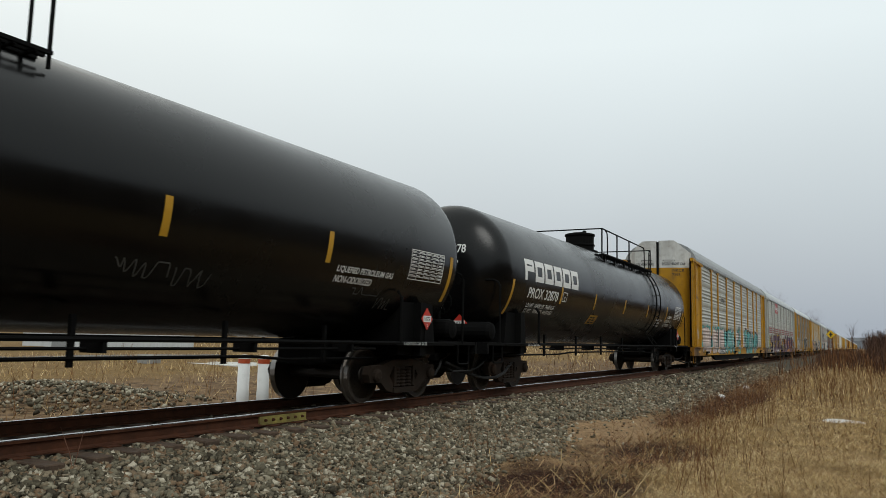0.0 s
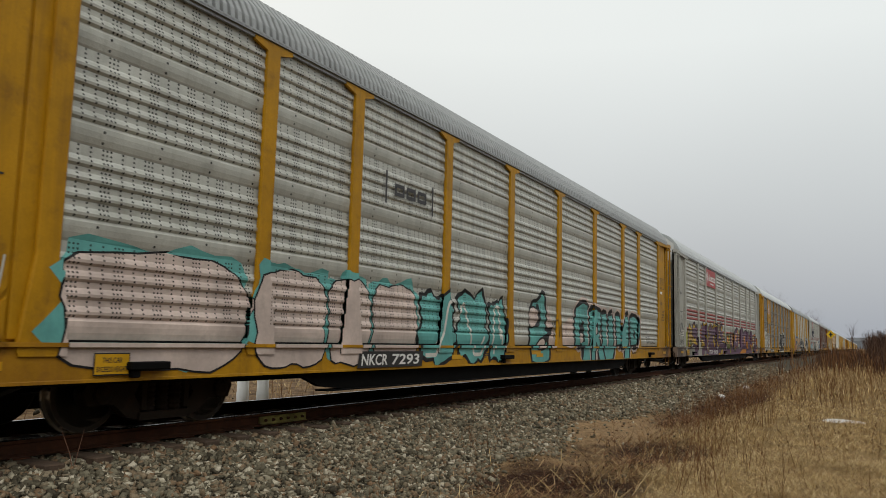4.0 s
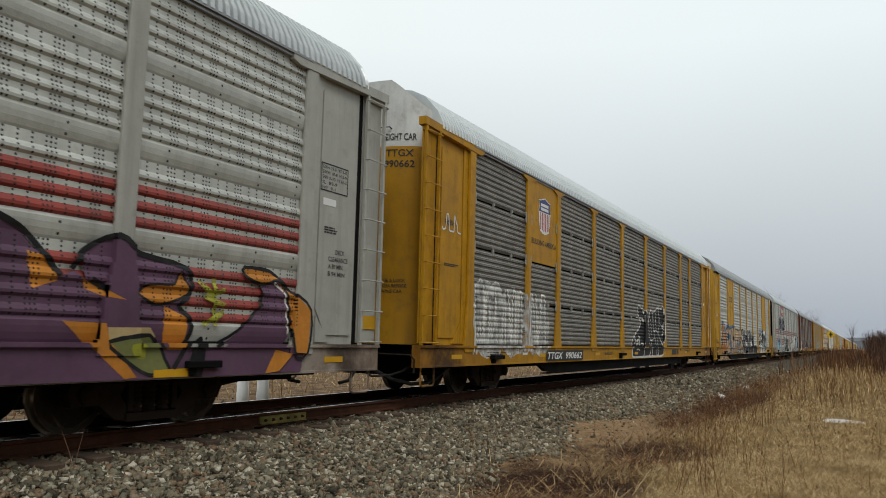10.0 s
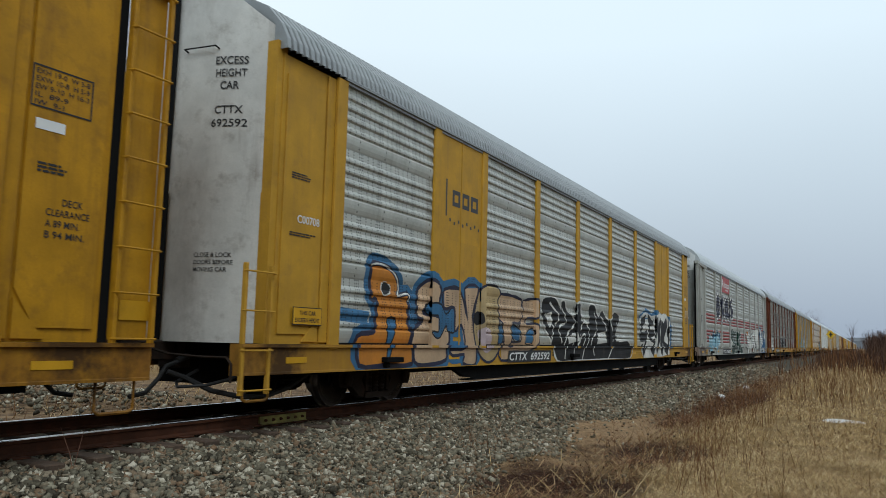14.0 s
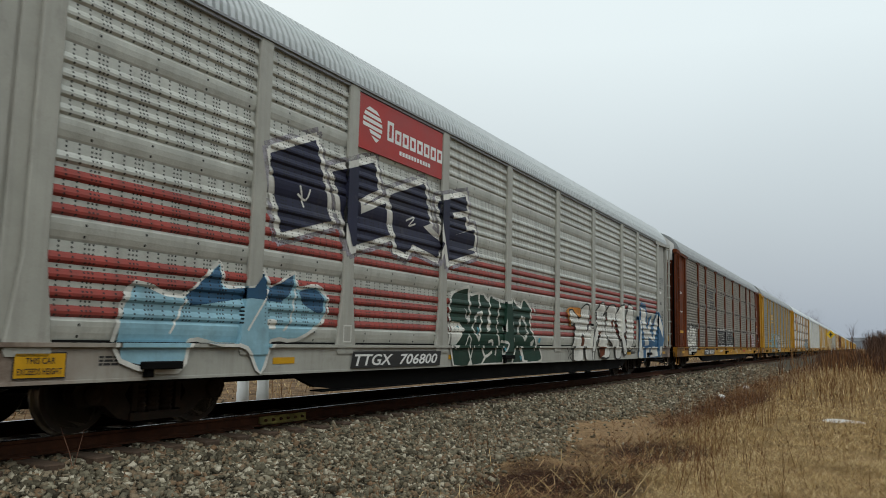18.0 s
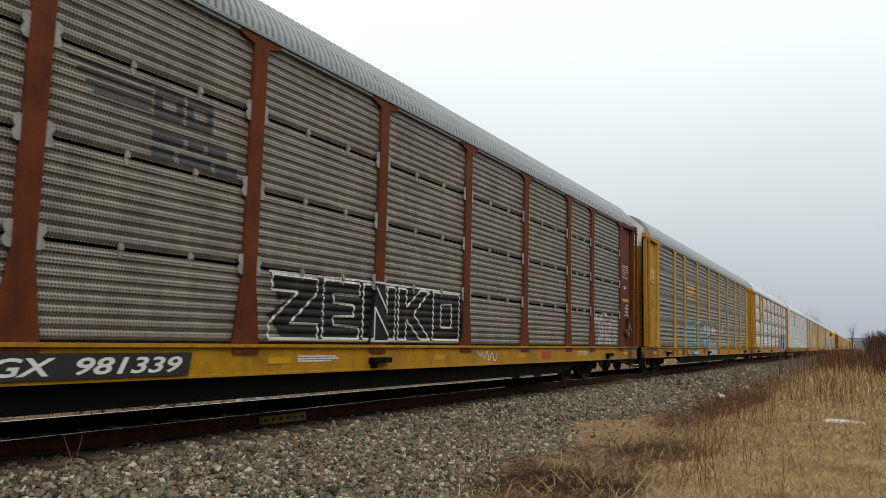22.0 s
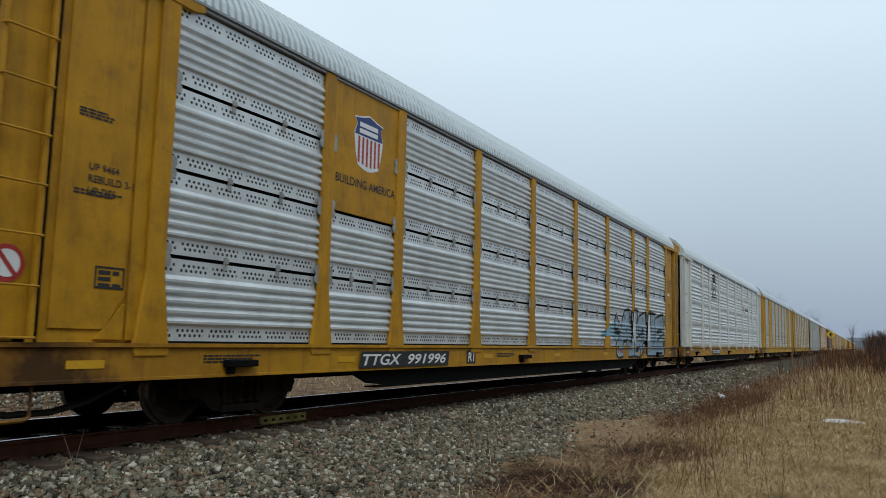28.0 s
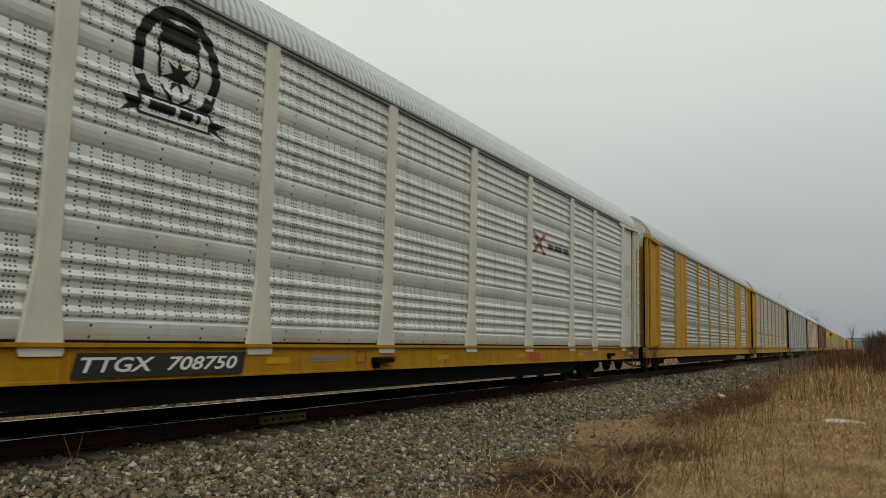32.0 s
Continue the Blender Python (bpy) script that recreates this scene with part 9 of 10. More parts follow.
fill_in(rack_a, wk, TURQ, 0, (20.57, 1.89), (20.98, 1.88), (21.10, 1.43), (21.52, 1.87), (21.94, 1.91), (21.93, 0.62), (21.45, 0.60), (21.42, 1.00), (21.13, 0.94), (21.06, 1.04), (20.67, 1.03))
fill_in(rack_a, wk, TURQ, 0, (22.20, 1.87), (22.66, 1.94), (23.12, 1.85), (23.20, 1.48), (22.91, 1.05), (22.26, 1.02))
fill_in(rack_a, wk, INK, 0, (18.36, 1.62), (18.44, 1.57), (18.54, 1.64), (18.64, 1.58), (18.65, 1.33), (18.38, 1.27))
fill_in(rack_a, wk, PINK, 1, (18.39, 1.49), (18.49, 1.49), (18.52, 1.36), (18.40, 1.31))
fill_in(rack_a, wk, INK, 0, (18.41, 1.09), (18.48, 1.07), (18.61, 0.91), (18.77, 0.60), (18.46, 0.60), (18.41, 0.84))
fill_in(rack_a, wk, PINK, 0, (18.46, 0.91), (18.56, 0.88), (18.61, 0.61), (18.47, 0.60))
fill_in(rack_a, wk, PINK, 1, (19.59, 1.66), (19.67, 1.36), (19.74, 1.00), (19.60, 1.06), (19.56, 1.36))
fill_in(rack_a, wk, INK, 0, (22.59, 1.55), (22.79, 1.45), (22.81, 1.26), (22.58, 1.24))
# black figure with white outlines
letter(rack_c, fk, INK, CHALK, 0.07, None, 0.00, 0, (13.67, 0.65), (13.68, 0.99), (13.98, 1.30), (14.82, 1.70), (14.56, 1.99), (14.49, 2.23), (14.62, 2.35), (15.03, 2.26), (15.13, 2.34), (15.20, 2.10), (15.42, 2.20), (15.78, 2.05), (15.91, 1.76), (16.14, 2.16), (16.33, 2.28), (16.54, 2.18), (17.04, 2.30), (17.40, 2.40), (17.89, 2.37), (18.19, 2.49), (18.33, 1.99), (18.36, 1.36), (18.09, 1.08), (18.11, 0.75), (17.61, 0.64), (15.74, 0.64), (14.61, 0.63))
fill_in(rack_c, fk, CHALK, 1, (14.99, 1.84), (15.11, 1.92), (15.34, 1.88), (15.22, 1.80))
stroke(rack_c, fk, CHALK, 0.05, (14.26, 1.94), (15.24, 1.94))
stroke(rack_c, fk, CHALK, 0.05, (16.10, 1.15), (16.14, 0.87), (15.92, 0.67))
stroke(rack_c, fk, CHALK, 0.05, (16.41, 1.18), (16.32, 0.66))
stroke(rack_c, fk, CHALK, 0.05, (16.28, 1.93), (16.34, 1.40))
stroke(rack_c, fk, CHALK, 0.05, (16.54, 2.20), (16.66, 1.66), (17.03, 1.07), (16.97, 0.66))
stroke(rack_c, fk, CHALK, 0.05, (17.06, 2.31), (17.03, 1.84), (17.09, 1.53))
stroke(rack_c, fk, CHALK, 0.05, (17.40, 2.35), (17.58, 1.88), (17.41, 1.44), (18.07, 1.05))
stroke(rack_c, fk, CHALK, 0.05, (17.33, 1.30), (17.28, 0.76), (17.06, 0.66))
stroke(rack_c, fk, CHALK, 0.05, (16.02, 1.31), (16.29, 1.20), (16.77, 1.26))
stroke(rack_c, fk, CHALK, 0.05, (16.67, 1.51), (17.09, 1.56), (17.37, 1.44))
stroke(rack_c, fk, CHALK, 0.05, (15.79, 1.93), (15.99, 1.62), (16.02, 1.29))
stroke(rack_c, fk, CHALK, 0.05, (14.93, 1.08), (15.32, 1.08))
stroke(rack_c, fk, CHALK, 0.05, (15.13, 1.06), (15.17, 0.78), (15.08, 0.65))
stroke(rack_c, fk, CHALK, 0.05, (14.17, 0.87), (14.37, 0.89), (14.60, 0.85))
stroke(rack_c, fk, CHALK, 0.06, (14.10, 1.31), (14.03, 1.26), (14.19, 1.17), (14.04, 1.07))
stroke(rack_c, fk, CHALK, 0.06, (14.24, 1.23), (14.25, 1.07), (14.36, 1.03), (14.38, 1.20))
stroke(rack_c, fk, CHALK, 0.06, (14.43, 1.24), (14.47, 1.03))
stroke(rack_c, fk, CHALK, 0.06, (14.56, 1.32), (14.61, 1.04), (14.75, 1.08), (14.60, 1.18), (14.73, 1.25), (14.56, 1.32))
fill_in(rack_c, fk, CHALK, 0, (17.67, 1.83), (18.03, 1.74), (18.31, 1.93), (18.31, 1.42), (17.90, 1.38), (18.14, 1.58))
# orange and tan letters, then black letters on white
stroke(rack_d, wk, BLUE, 0.20, (1.99, 1.41), (2.38, 1.39), (2.75, 1.37))
stroke(rack_d, wk, BLUE, 0.30, (2.77, 2.18), (2.98, 2.22), (3.30, 2.17), (3.55, 2.01), (3.61, 1.85), (3.54, 1.75), (3.89, 1.81), (3.92, 1.68), (3.93, 1.29), (4.03, 1.19), (4.00, 0.99), (4.02, 0.66), (3.18, 0.65), (2.50, 0.66), (2.46, 1.09), (2.88, 1.16), (2.94, 1.31), (2.97, 1.67), (2.81, 1.66), (2.77, 2.18), (2.98, 2.22))
stroke(rack_d, wk, BLUE, 0.30, (4.23, 1.91), (4.45, 2.05), (4.69, 2.10), (4.97, 2.00), (5.00, 1.87), (4.87, 1.69), (4.53, 1.64), (4.44, 1.51), (4.89, 1.46), (4.96, 1.21), (5.27, 1.33), (5.35, 1.04), (5.22, 0.91), (5.20, 0.71), (4.61, 0.64), (4.11, 0.69), (4.08, 1.19), (4.42, 1.38), (4.23, 1.43), (4.18, 1.67), (4.23, 1.91), (4.45, 2.05))
stroke(rack_d, wk, BLUE, 0.30, (5.11, 1.96), (5.71, 2.01), (6.07, 1.44), (5.92, 2.03), (6.51, 2.08), (6.27, 1.53), (6.44, 1.05), (6.40, 0.61), (5.89, 0.64), (5.92, 0.80), (5.48, 0.78), (5.36, 0.89), (5.97, 0.93), (5.81, 1.35), (5.55, 1.22), (5.52, 1.65), (5.13, 1.62), (5.11, 1.96), (5.71, 2.01))
letter(rack_d, wk, ORANGE, NAVY, 0.08, None, 0.00, 0, (2.77, 2.18), (2.98, 2.22), (3.30, 2.17), (3.55, 2.01), (3.61, 1.85), (3.54, 1.75), (3.89, 1.81), (3.92, 1.68), (3.93, 1.29), (4.03, 1.19), (4.00, 0.99), (4.02, 0.66), (3.18, 0.65), (2.50, 0.66), (2.46, 1.09), (2.88, 1.16), (2.94, 1.31), (2.97, 1.67), (2.81, 1.66))
stroke(rack_d, wk, CHALK, 0.03, (2.77, 2.18), (2.98, 2.22), (3.30, 2.17), (3.55, 2.01), (3.61, 1.85), (3.54, 1.75), (3.89, 1.81), (3.92, 1.68))
letter(rack_d, wk, INK, CHALK, 0.025, None, 0.00, 1, (3.10, 1.92), (3.22, 1.95), (3.36, 1.89), (3.33, 1.79), (3.19, 1.74), (3.11, 1.76))
letter(rack_d, wk, BLUE, INK, 0.03, None, 0.00, 0, (3.30, 1.39), (3.55, 1.37), (3.47, 1.08), (3.32, 0.74), (3.25, 0.77), (3.29, 1.02))
letter(rack_d, wk, TAN, NAVY, 0.07, None, 0.00, 0, (4.23, 1.91), (4.45, 2.05), (4.69, 2.10), (4.97, 2.00), (5.00, 1.87), (4.87, 1.69), (4.53, 1.64), (4.44, 1.51), (4.89, 1.46), (4.96, 1.21), (5.27, 1.33), (5.35, 1.04), (5.22, 0.91), (5.20, 0.71), (4.61, 0.64), (4.11, 0.69), (4.08, 1.19), (4.42, 1.38), (4.23, 1.43), (4.18, 1.67))
letter(rack_d, wk, BLUE, INK, 0.03, None, 0.00, 0, (4.45, 1.60), (4.63, 1.69), (5.01, 1.69), (5.20, 1.52), (5.48, 1.65), (5.57, 1.23), (5.27, 1.22), (5.21, 1.33), (5.00, 1.11), (4.78, 1.10), (4.65, 1.21), (4.94, 1.21), (4.93, 1.47), (4.60, 1.49))
letter(rack_d, wk, TAN, NAVY, 0.06, None, 0.00, 0, (5.11, 1.96), (5.71, 2.01), (6.07, 1.44), (5.92, 2.03), (6.51, 2.08), (6.27, 1.53), (6.44, 1.05), (6.40, 0.61), (5.89, 0.64), (5.92, 0.80), (5.48, 0.78), (5.36, 0.89), (5.97, 0.93), (5.81, 1.35), (5.55, 1.22), (5.52, 1.65), (5.13, 1.62))
letter(rack_d, wk, SAND, NAVY, 0.05, None, 0.00, 1, (6.56, 2.05), (6.73, 2.13), (7.11, 2.18), (7.52, 2.13), (7.68, 1.78), (7.56, 1.42), (7.59, 1.02), (7.28, 0.71), (6.90, 0.65), (6.52, 0.85), (6.32, 1.29), (6.39, 1.70))
fill_in(rack_d, wk, INK, 1, (6.31, 1.49), (6.44, 1.62), (6.69, 1.59), (6.77, 1.43), (6.42, 1.36))
fill_in(rack_d, wk, ROSE, 1, (6.52, 1.26), (7.09, 1.31), (7.18, 0.97), (6.89, 0.82), (6.63, 0.97))
letter(rack_d, wk, TAN, NAVY, 0.05, None, 0.00, 0, (8.85, 1.95), (9.65, 2.03), (9.67, 1.62), (9.07, 1.59), (9.00, 1.45), (9.67, 1.45), (9.69, 1.03), (8.71, 0.77), (7.61, 0.67), (7.59, 1.03), (8.70, 1.07), (8.60, 1.46))
letter(rack_d, wk, TAN, NAVY, 0.05, None, 0.00, 0, (7.61, 2.03), (8.75, 1.97), (8.68, 1.48), (8.23, 1.44), (8.19, 1.02), (7.84, 0.99), (7.73, 1.42), (7.55, 1.55))
letter(rack_d, wk, BLUE, INK, 0.025, None, 0.00, 0, (8.23, 1.42), (8.69, 1.31), (8.56, 1.07), (8.24, 1.12))
letter(rack_d, wk, BLUE, INK, 0.025, None, 0.00, 0, (9.01, 1.27), (9.46, 1.37), (9.37, 1.03), (8.96, 1.03))
letter(rack_d, wk, BLUE, INK, 0.025, None, 0.00, 0, (7.57, 1.37), (7.73, 1.41), (7.70, 1.02), (7.50, 1.02))
letter(rack_d, wk, INK, CHALK, 0.06, None, 0.00, 0, (9.93, 1.71), (9.98, 2.08), (10.78, 2.16), (11.32, 1.89), (11.23, 2.06), (11.50, 2.11), (11.79, 1.86), (12.38, 1.81), (12.37, 2.07), (12.77, 2.10), (12.91, 1.67), (13.50, 1.63), (13.49, 2.08), (14.01, 2.11), (14.38, 1.82), (14.76, 2.02), (15.35, 1.73), (15.98, 2.01), (16.55, 1.89), (16.20, 1.18), (17.35, 1.17), (17.84, 0.99), (17.60, 0.60), (15.38, 0.60), (12.42, 0.60), (10.95, 0.60), (10.58, 1.04), (10.08, 1.46))
stroke(rack_d, wk, CHALK, 0.06, (10.16, 1.72), (10.74, 1.42), (10.58, 1.04), (10.90, 0.61))
stroke(rack_d, wk, CHALK, 0.06, (11.37, 1.90), (11.66, 1.57), (11.12, 1.43), (11.35, 1.05))
stroke(rack_d, wk, CHALK, 0.06, (11.79, 1.86), (12.38, 1.59), (11.67, 1.22), (11.47, 0.65))
stroke(rack_d, wk, CHALK, 0.06, (12.78, 1.85), (13.51, 1.44), (13.39, 1.00))
stroke(rack_d, wk, CHALK, 0.06, (12.40, 1.00), (13.18, 1.31), (12.82, 0.61))
stroke(rack_d, wk, CHALK, 0.06, (14.02, 1.91), (14.21, 1.40), (13.72, 1.13), (13.87, 0.72))
stroke(rack_d, wk, CHALK, 0.06, (15.36, 1.70), (15.78, 1.15), (15.18, 0.60))
stroke(rack_d, wk, CHALK, 0.06, (16.28, 1.70), (16.12, 1.15), (17.11, 1.31))
stroke(rack_d, wk, CHALK, 0.06, (10.46, 2.01), (11.11, 1.71), (10.86, 1.48))
stroke(rack_d, wk, CHALK, 0.06, (11.82, 1.11), (12.24, 1.29), (12.12, 0.64))
stroke(rack_d, wk, CHALK, 0.06, (13.01, 1.62), (12.61, 1.24))
stroke(rack_d, wk, CHALK, 0.06, (14.57, 1.81), (15.16, 1.49), (14.66, 1.27))
fill_in(rack_d, wk, CHALK, 0, (10.16, 1.72), (10.55, 1.79), (10.66, 1.53), (10.42, 1.39))
fill_in(rack_d, wk, CHALK, 0, (14.29, 1.33), (15.04, 1.42), (15.17, 1.08), (14.22, 1.03))
fill_in(rack_d, wk, CHALK, 0, (11.73, 1.20), (12.39, 1.33), (12.61, 1.12), (11.85, 1.02))
fill_in(rack_d, wk, BLUE, 0, (18.92, 2.02), (19.23, 2.10), (19.53, 2.19), (19.86, 2.31), (20.60, 2.12), (21.06, 2.27), (21.52, 2.31), (21.78, 2.21), (22.61, 2.14), (23.57, 2.11), (23.96, 1.65), (23.74, 0.95), (23.16, 0.84), (21.85, 1.21), (18.97, 1.46))
fill_in(rack_d, wk, CHALK, 0, (18.94, 1.82), (19.00, 1.93), (19.45, 2.12), (19.86, 2.15), (20.55, 2.05), (21.53, 2.13), (21.77, 2.25), (22.04, 2.15), (22.38, 2.21), (22.83, 2.21), (23.50, 1.84), (23.54, 1.26), (23.22, 1.05), (23.33, 0.69), (22.03, 0.62), (20.77, 0.60), (19.33, 0.60), (19.04, 0.80))
fill_in(rack_d, wk, INK, 0, (18.96, 1.67), (19.21, 1.90), (19.80, 2.09), (19.76, 1.84), (19.38, 1.66), (19.25, 1.48), (19.59, 1.46), (19.99, 1.57), (20.05, 1.42), (19.71, 0.97), (19.33, 0.61), (19.14, 0.90), (19.18, 1.03), (19.40, 1.09), (19.42, 0.83), (19.62, 1.15), (19.01, 1.13), (18.98, 1.36), (19.16, 1.67))
fill_in(rack_d, wk, INK, 0, (20.01, 2.12), (20.82, 1.88), (21.03, 1.98), (20.88, 1.76), (20.44, 1.68), (20.31, 1.55), (21.01, 1.56), (21.10, 1.36), (20.52, 1.29), (20.72, 1.20), (21.08, 1.27), (21.15, 1.11), (20.77, 0.62), (20.42, 0.78), (20.17, 1.01), (20.49, 1.01), (20.80, 0.88), (20.88, 1.10), (20.39, 1.17), (20.15, 1.31), (20.19, 1.81))
fill_in(rack_d, wk, INK, 0, (21.06, 1.61), (21.19, 2.00), (21.42, 2.07), (21.56, 1.73), (21.92, 2.04), (22.01, 1.86), (21.83, 1.48), (21.85, 1.21), (21.51, 0.90), (21.24, 0.67), (21.17, 0.86), (21.36, 1.28), (21.23, 1.49))
fill_in(rack_d, wk, INK, 0, (21.85, 1.21), (22.06, 1.96), (22.41, 1.85), (22.85, 2.09), (23.03, 1.75), (22.52, 1.33), (22.46, 1.18), (23.16, 1.05), (22.98, 0.64), (22.49, 0.80), (22.25, 1.13), (22.16, 0.64), (21.88, 0.74))
fill_in(rack_d, wk, INK, 1, (23.06, 1.32), (22.96, 1.59), (23.26, 1.75), (23.45, 1.62), (23.39, 1.25), (23.21, 1.19), (23.29, 1.51))
fill_in(rack_d, wk, M["yellow_clean"], 0, (20.76, 0.70), (21.24, 0.71), (21.25, 0.60), (20.77, 0.60))
stroke(rack_d, wk, CHALK, 0.04, (24.09, 1.83), (24.15, 1.61))
stroke(rack_d, wk, CHALK, 0.04, (24.09, 1.83), (24.28, 1.78), (24.15, 1.69))
stroke(rack_d, wk, CHALK, 0.04, (24.39, 1.59), (24.35, 1.82), (24.53, 1.83))
stroke(rack_d, wk, CHALK, 0.04, (24.63, 1.81), (24.75, 1.61), (24.92, 1.83))
stroke(rack_d, wk, CHALK, 0.04, (24.11, 1.44), (24.46, 1.29))
stroke(rack_d, wk, CHALK, 0.04, (24.56, 1.32), (24.70, 1.46), (24.82, 1.30))
stroke(rack_d, wk, CHALK, 0.04, (24.14, 1.06), (24.13, 1.25), (24.33, 1.06))
stroke(rack_d, wk, CHALK, 0.04, (24.47, 1.23), (24.43, 1.06), (24.68, 1.06))
stroke(rack_d, wk, CHALK, 0.04, (24.77, 1.24), (25.04, 1.21), (24.94, 1.04))
# pale blue figure, navy blocks, green and white letters
edged(rack_e, wk, LILACP, 0.34, (4.91, 3.38), (5.85, 3.78), (6.25, 2.70), (5.20, 2.40))
edged(rack_e, wk, LILACP, 0.34, (6.25, 3.41), (7.32, 3.78), (7.44, 3.37), (6.93, 3.13), (7.00, 2.92), (7.64, 3.19), (7.79, 2.70), (6.73, 2.39))
edged(rack_e, wk, LILACP, 0.34, (7.76, 3.34), (8.87, 3.74), (9.09, 3.07), (8.85, 2.98), (9.57, 2.78), (9.37, 2.50), (8.55, 2.64), (8.31, 2.47), (8.01, 2.51))
edged(rack_e, wk, LILACP, 0.34, (9.35, 3.51), (10.48, 3.79), (10.53, 3.52), (9.92, 3.39), (9.98, 3.28), (10.47, 3.40), (10.48, 3.12), (9.99, 2.98), (10.83, 3.20), (10.89, 2.75), (9.71, 2.46))
edged(rack_e, wk, CHALK, 0.20, (4.91, 3.38), (5.85, 3.78), (6.25, 2.70), (5.20, 2.40))
edged(rack_e, wk, CHALK, 0.20, (6.25, 3.41), (7.32, 3.78), (7.44, 3.37), (6.93, 3.13), (7.00, 2.92), (7.64, 3.19), (7.79, 2.70), (6.73, 2.39))
edged(rack_e, wk, CHALK, 0.20, (7.76, 3.34), (8.87, 3.74), (9.09, 3.07), (8.85, 2.98), (9.57, 2.78), (9.37, 2.50), (8.55, 2.64), (8.31, 2.47), (8.01, 2.51))
edged(rack_e, wk, CHALK, 0.20, (9.35, 3.51), (10.48, 3.79), (10.53, 3.52), (9.92, 3.39), (9.98, 3.28), (10.47, 3.40), (10.48, 3.12), (9.99, 2.98), (10.83, 3.20), (10.89, 2.75), (9.71, 2.46))
fill_in(rack_e, wk, NAVY, 0, (4.91, 3.38), (5.85, 3.78), (6.25, 2.70), (5.20, 2.40))
fill_in(rack_e, wk, NAVY, 0, (6.25, 3.41), (7.32, 3.78), (7.44, 3.37), (6.93, 3.13), (7.00, 2.92), (7.64, 3.19), (7.79, 2.70), (6.73, 2.39))
fill_in(rack_e, wk, NAVY, 0, (7.76, 3.34), (8.87, 3.74), (9.09, 3.07), (8.85, 2.98), (9.57, 2.78), (9.37, 2.50), (8.55, 2.64), (8.31, 2.47), (8.01, 2.51))
fill_in(rack_e, wk, NAVY, 0, (9.35, 3.51), (10.48, 3.79), (10.53, 3.52), (9.92, 3.39), (9.98, 3.28), (10.47, 3.40), (10.48, 3.12), (9.99, 2.98), (10.83, 3.20), (10.89, 2.75), (9.71, 2.46))
stroke(rack_e, wk, CHALK, 0.03, (5.49, 2.96), (5.68, 2.90), (5.74, 3.06))
stroke(rack_e, wk, CHALK, 0.03, (5.52, 3.08), (5.65, 2.80))
stroke(rack_e, wk, CHALK, 0.03, (8.27, 3.00), (8.54, 3.10), (8.38, 2.93), (8.58, 2.99))
letter(rack_e, wk, SKYB, CHALK, 0.05, None, 0.00, 0, (2.80, 1.20), (2.97, 1.59), (3.62, 1.48), (4.16, 1.92), (4.26, 1.64), (4.82, 1.68), (4.93, 1.90), (5.07, 1.68), (5.53, 1.91), (5.58, 1.71), (5.98, 1.76), (6.24, 1.59), (6.16, 1.30), (5.59, 1.02), (5.12, 1.01), (4.90, 0.60), (4.63, 0.92), (4.18, 0.96), (3.76, 1.00), (3.59, 0.67), (2.83, 0.79))
fill_in(rack_e, wk, BLUED, 0, (3.67, 1.49), (4.16, 1.88), (4.21, 1.60), (4.70, 1.65), (4.90, 1.86), (5.01, 1.65), (5.50, 1.87), (5.48, 1.68), (5.28, 1.50), (4.65, 1.52), (3.73, 1.38))
fill_in(rack_e, wk, BLUED, 1, (5.62, 1.65), (5.98, 1.71), (6.16, 1.56), (6.08, 1.39), (5.78, 1.47))
fill_in(rack_e, wk, CHALK, 1, (5.01, 1.27), (5.17, 1.27), (5.16, 1.16), (5.01, 1.17))
stroke(rack_e, wk, CHALK, 0.03, (3.67, 1.45), (3.46, 1.07))
stroke(rack_e, wk, CHALK, 0.03, (5.01, 1.65), (4.62, 1.13))
stroke(rack_e, wk, CHALK, 0.03, (5.54, 1.69), (5.47, 1.28), (5.31, 1.14))
letter(rack_e, wk, GREEN, CHALK, 0.06, None, 0.00, 0, (9.90, 1.77), (10.06, 1.94), (10.61, 2.07), (10.69, 1.93), (11.12, 1.99), (11.35, 1.96), (11.56, 1.86), (11.68, 1.96), (12.13, 1.89), (12.58, 1.88), (12.78, 1.97), (13.18, 1.79), (13.40, 1.98), (13.79, 1.80), (13.75, 1.42), (14.03, 1.14), (14.40, 0.70), (14.01, 0.60), (12.68, 0.60), (11.16, 0.60), (10.01, 0.60))
fill_in(rack_e, wk, CHALK, 0, (9.93, 1.41), (10.29, 1.39), (10.49, 1.27), (10.31, 1.09), (10.10, 0.89), (9.98, 0.95))
fill_in(rack_e, wk, CHALK, 0, (10.51, 1.68), (10.61, 1.50), (10.68, 1.54), (10.61, 2.07), (10.73, 1.93), (10.74, 1.50), (10.64, 1.37), (10.56, 1.46))
fill_in(rack_e, wk, CHALK, 0, (10.80, 1.29), (11.00, 1.61), (11.26, 1.65), (11.26, 1.44), (11.13, 1.03))
fill_in(rack_e, wk, CHALK, 0, (10.60, 1.10), (10.67, 1.19), (10.79, 1.10), (10.80, 0.89), (10.72, 0.72), (10.79, 0.60), (10.58, 0.60), (10.68, 0.71), (10.58, 0.89))
fill_in(rack_e, wk, CHALK, 0, (11.61, 1.94), (11.66, 1.29), (11.47, 1.23), (11.52, 1.49))
fill_in(rack_e, wk, CHALK, 0, (12.23, 1.27), (12.38, 1.54), (12.41, 1.25))
fill_in(rack_e, wk, CHALK, 0, (12.97, 1.21), (13.19, 1.63), (13.43, 1.59), (13.65, 1.25), (13.44, 1.06), (13.23, 1.20))
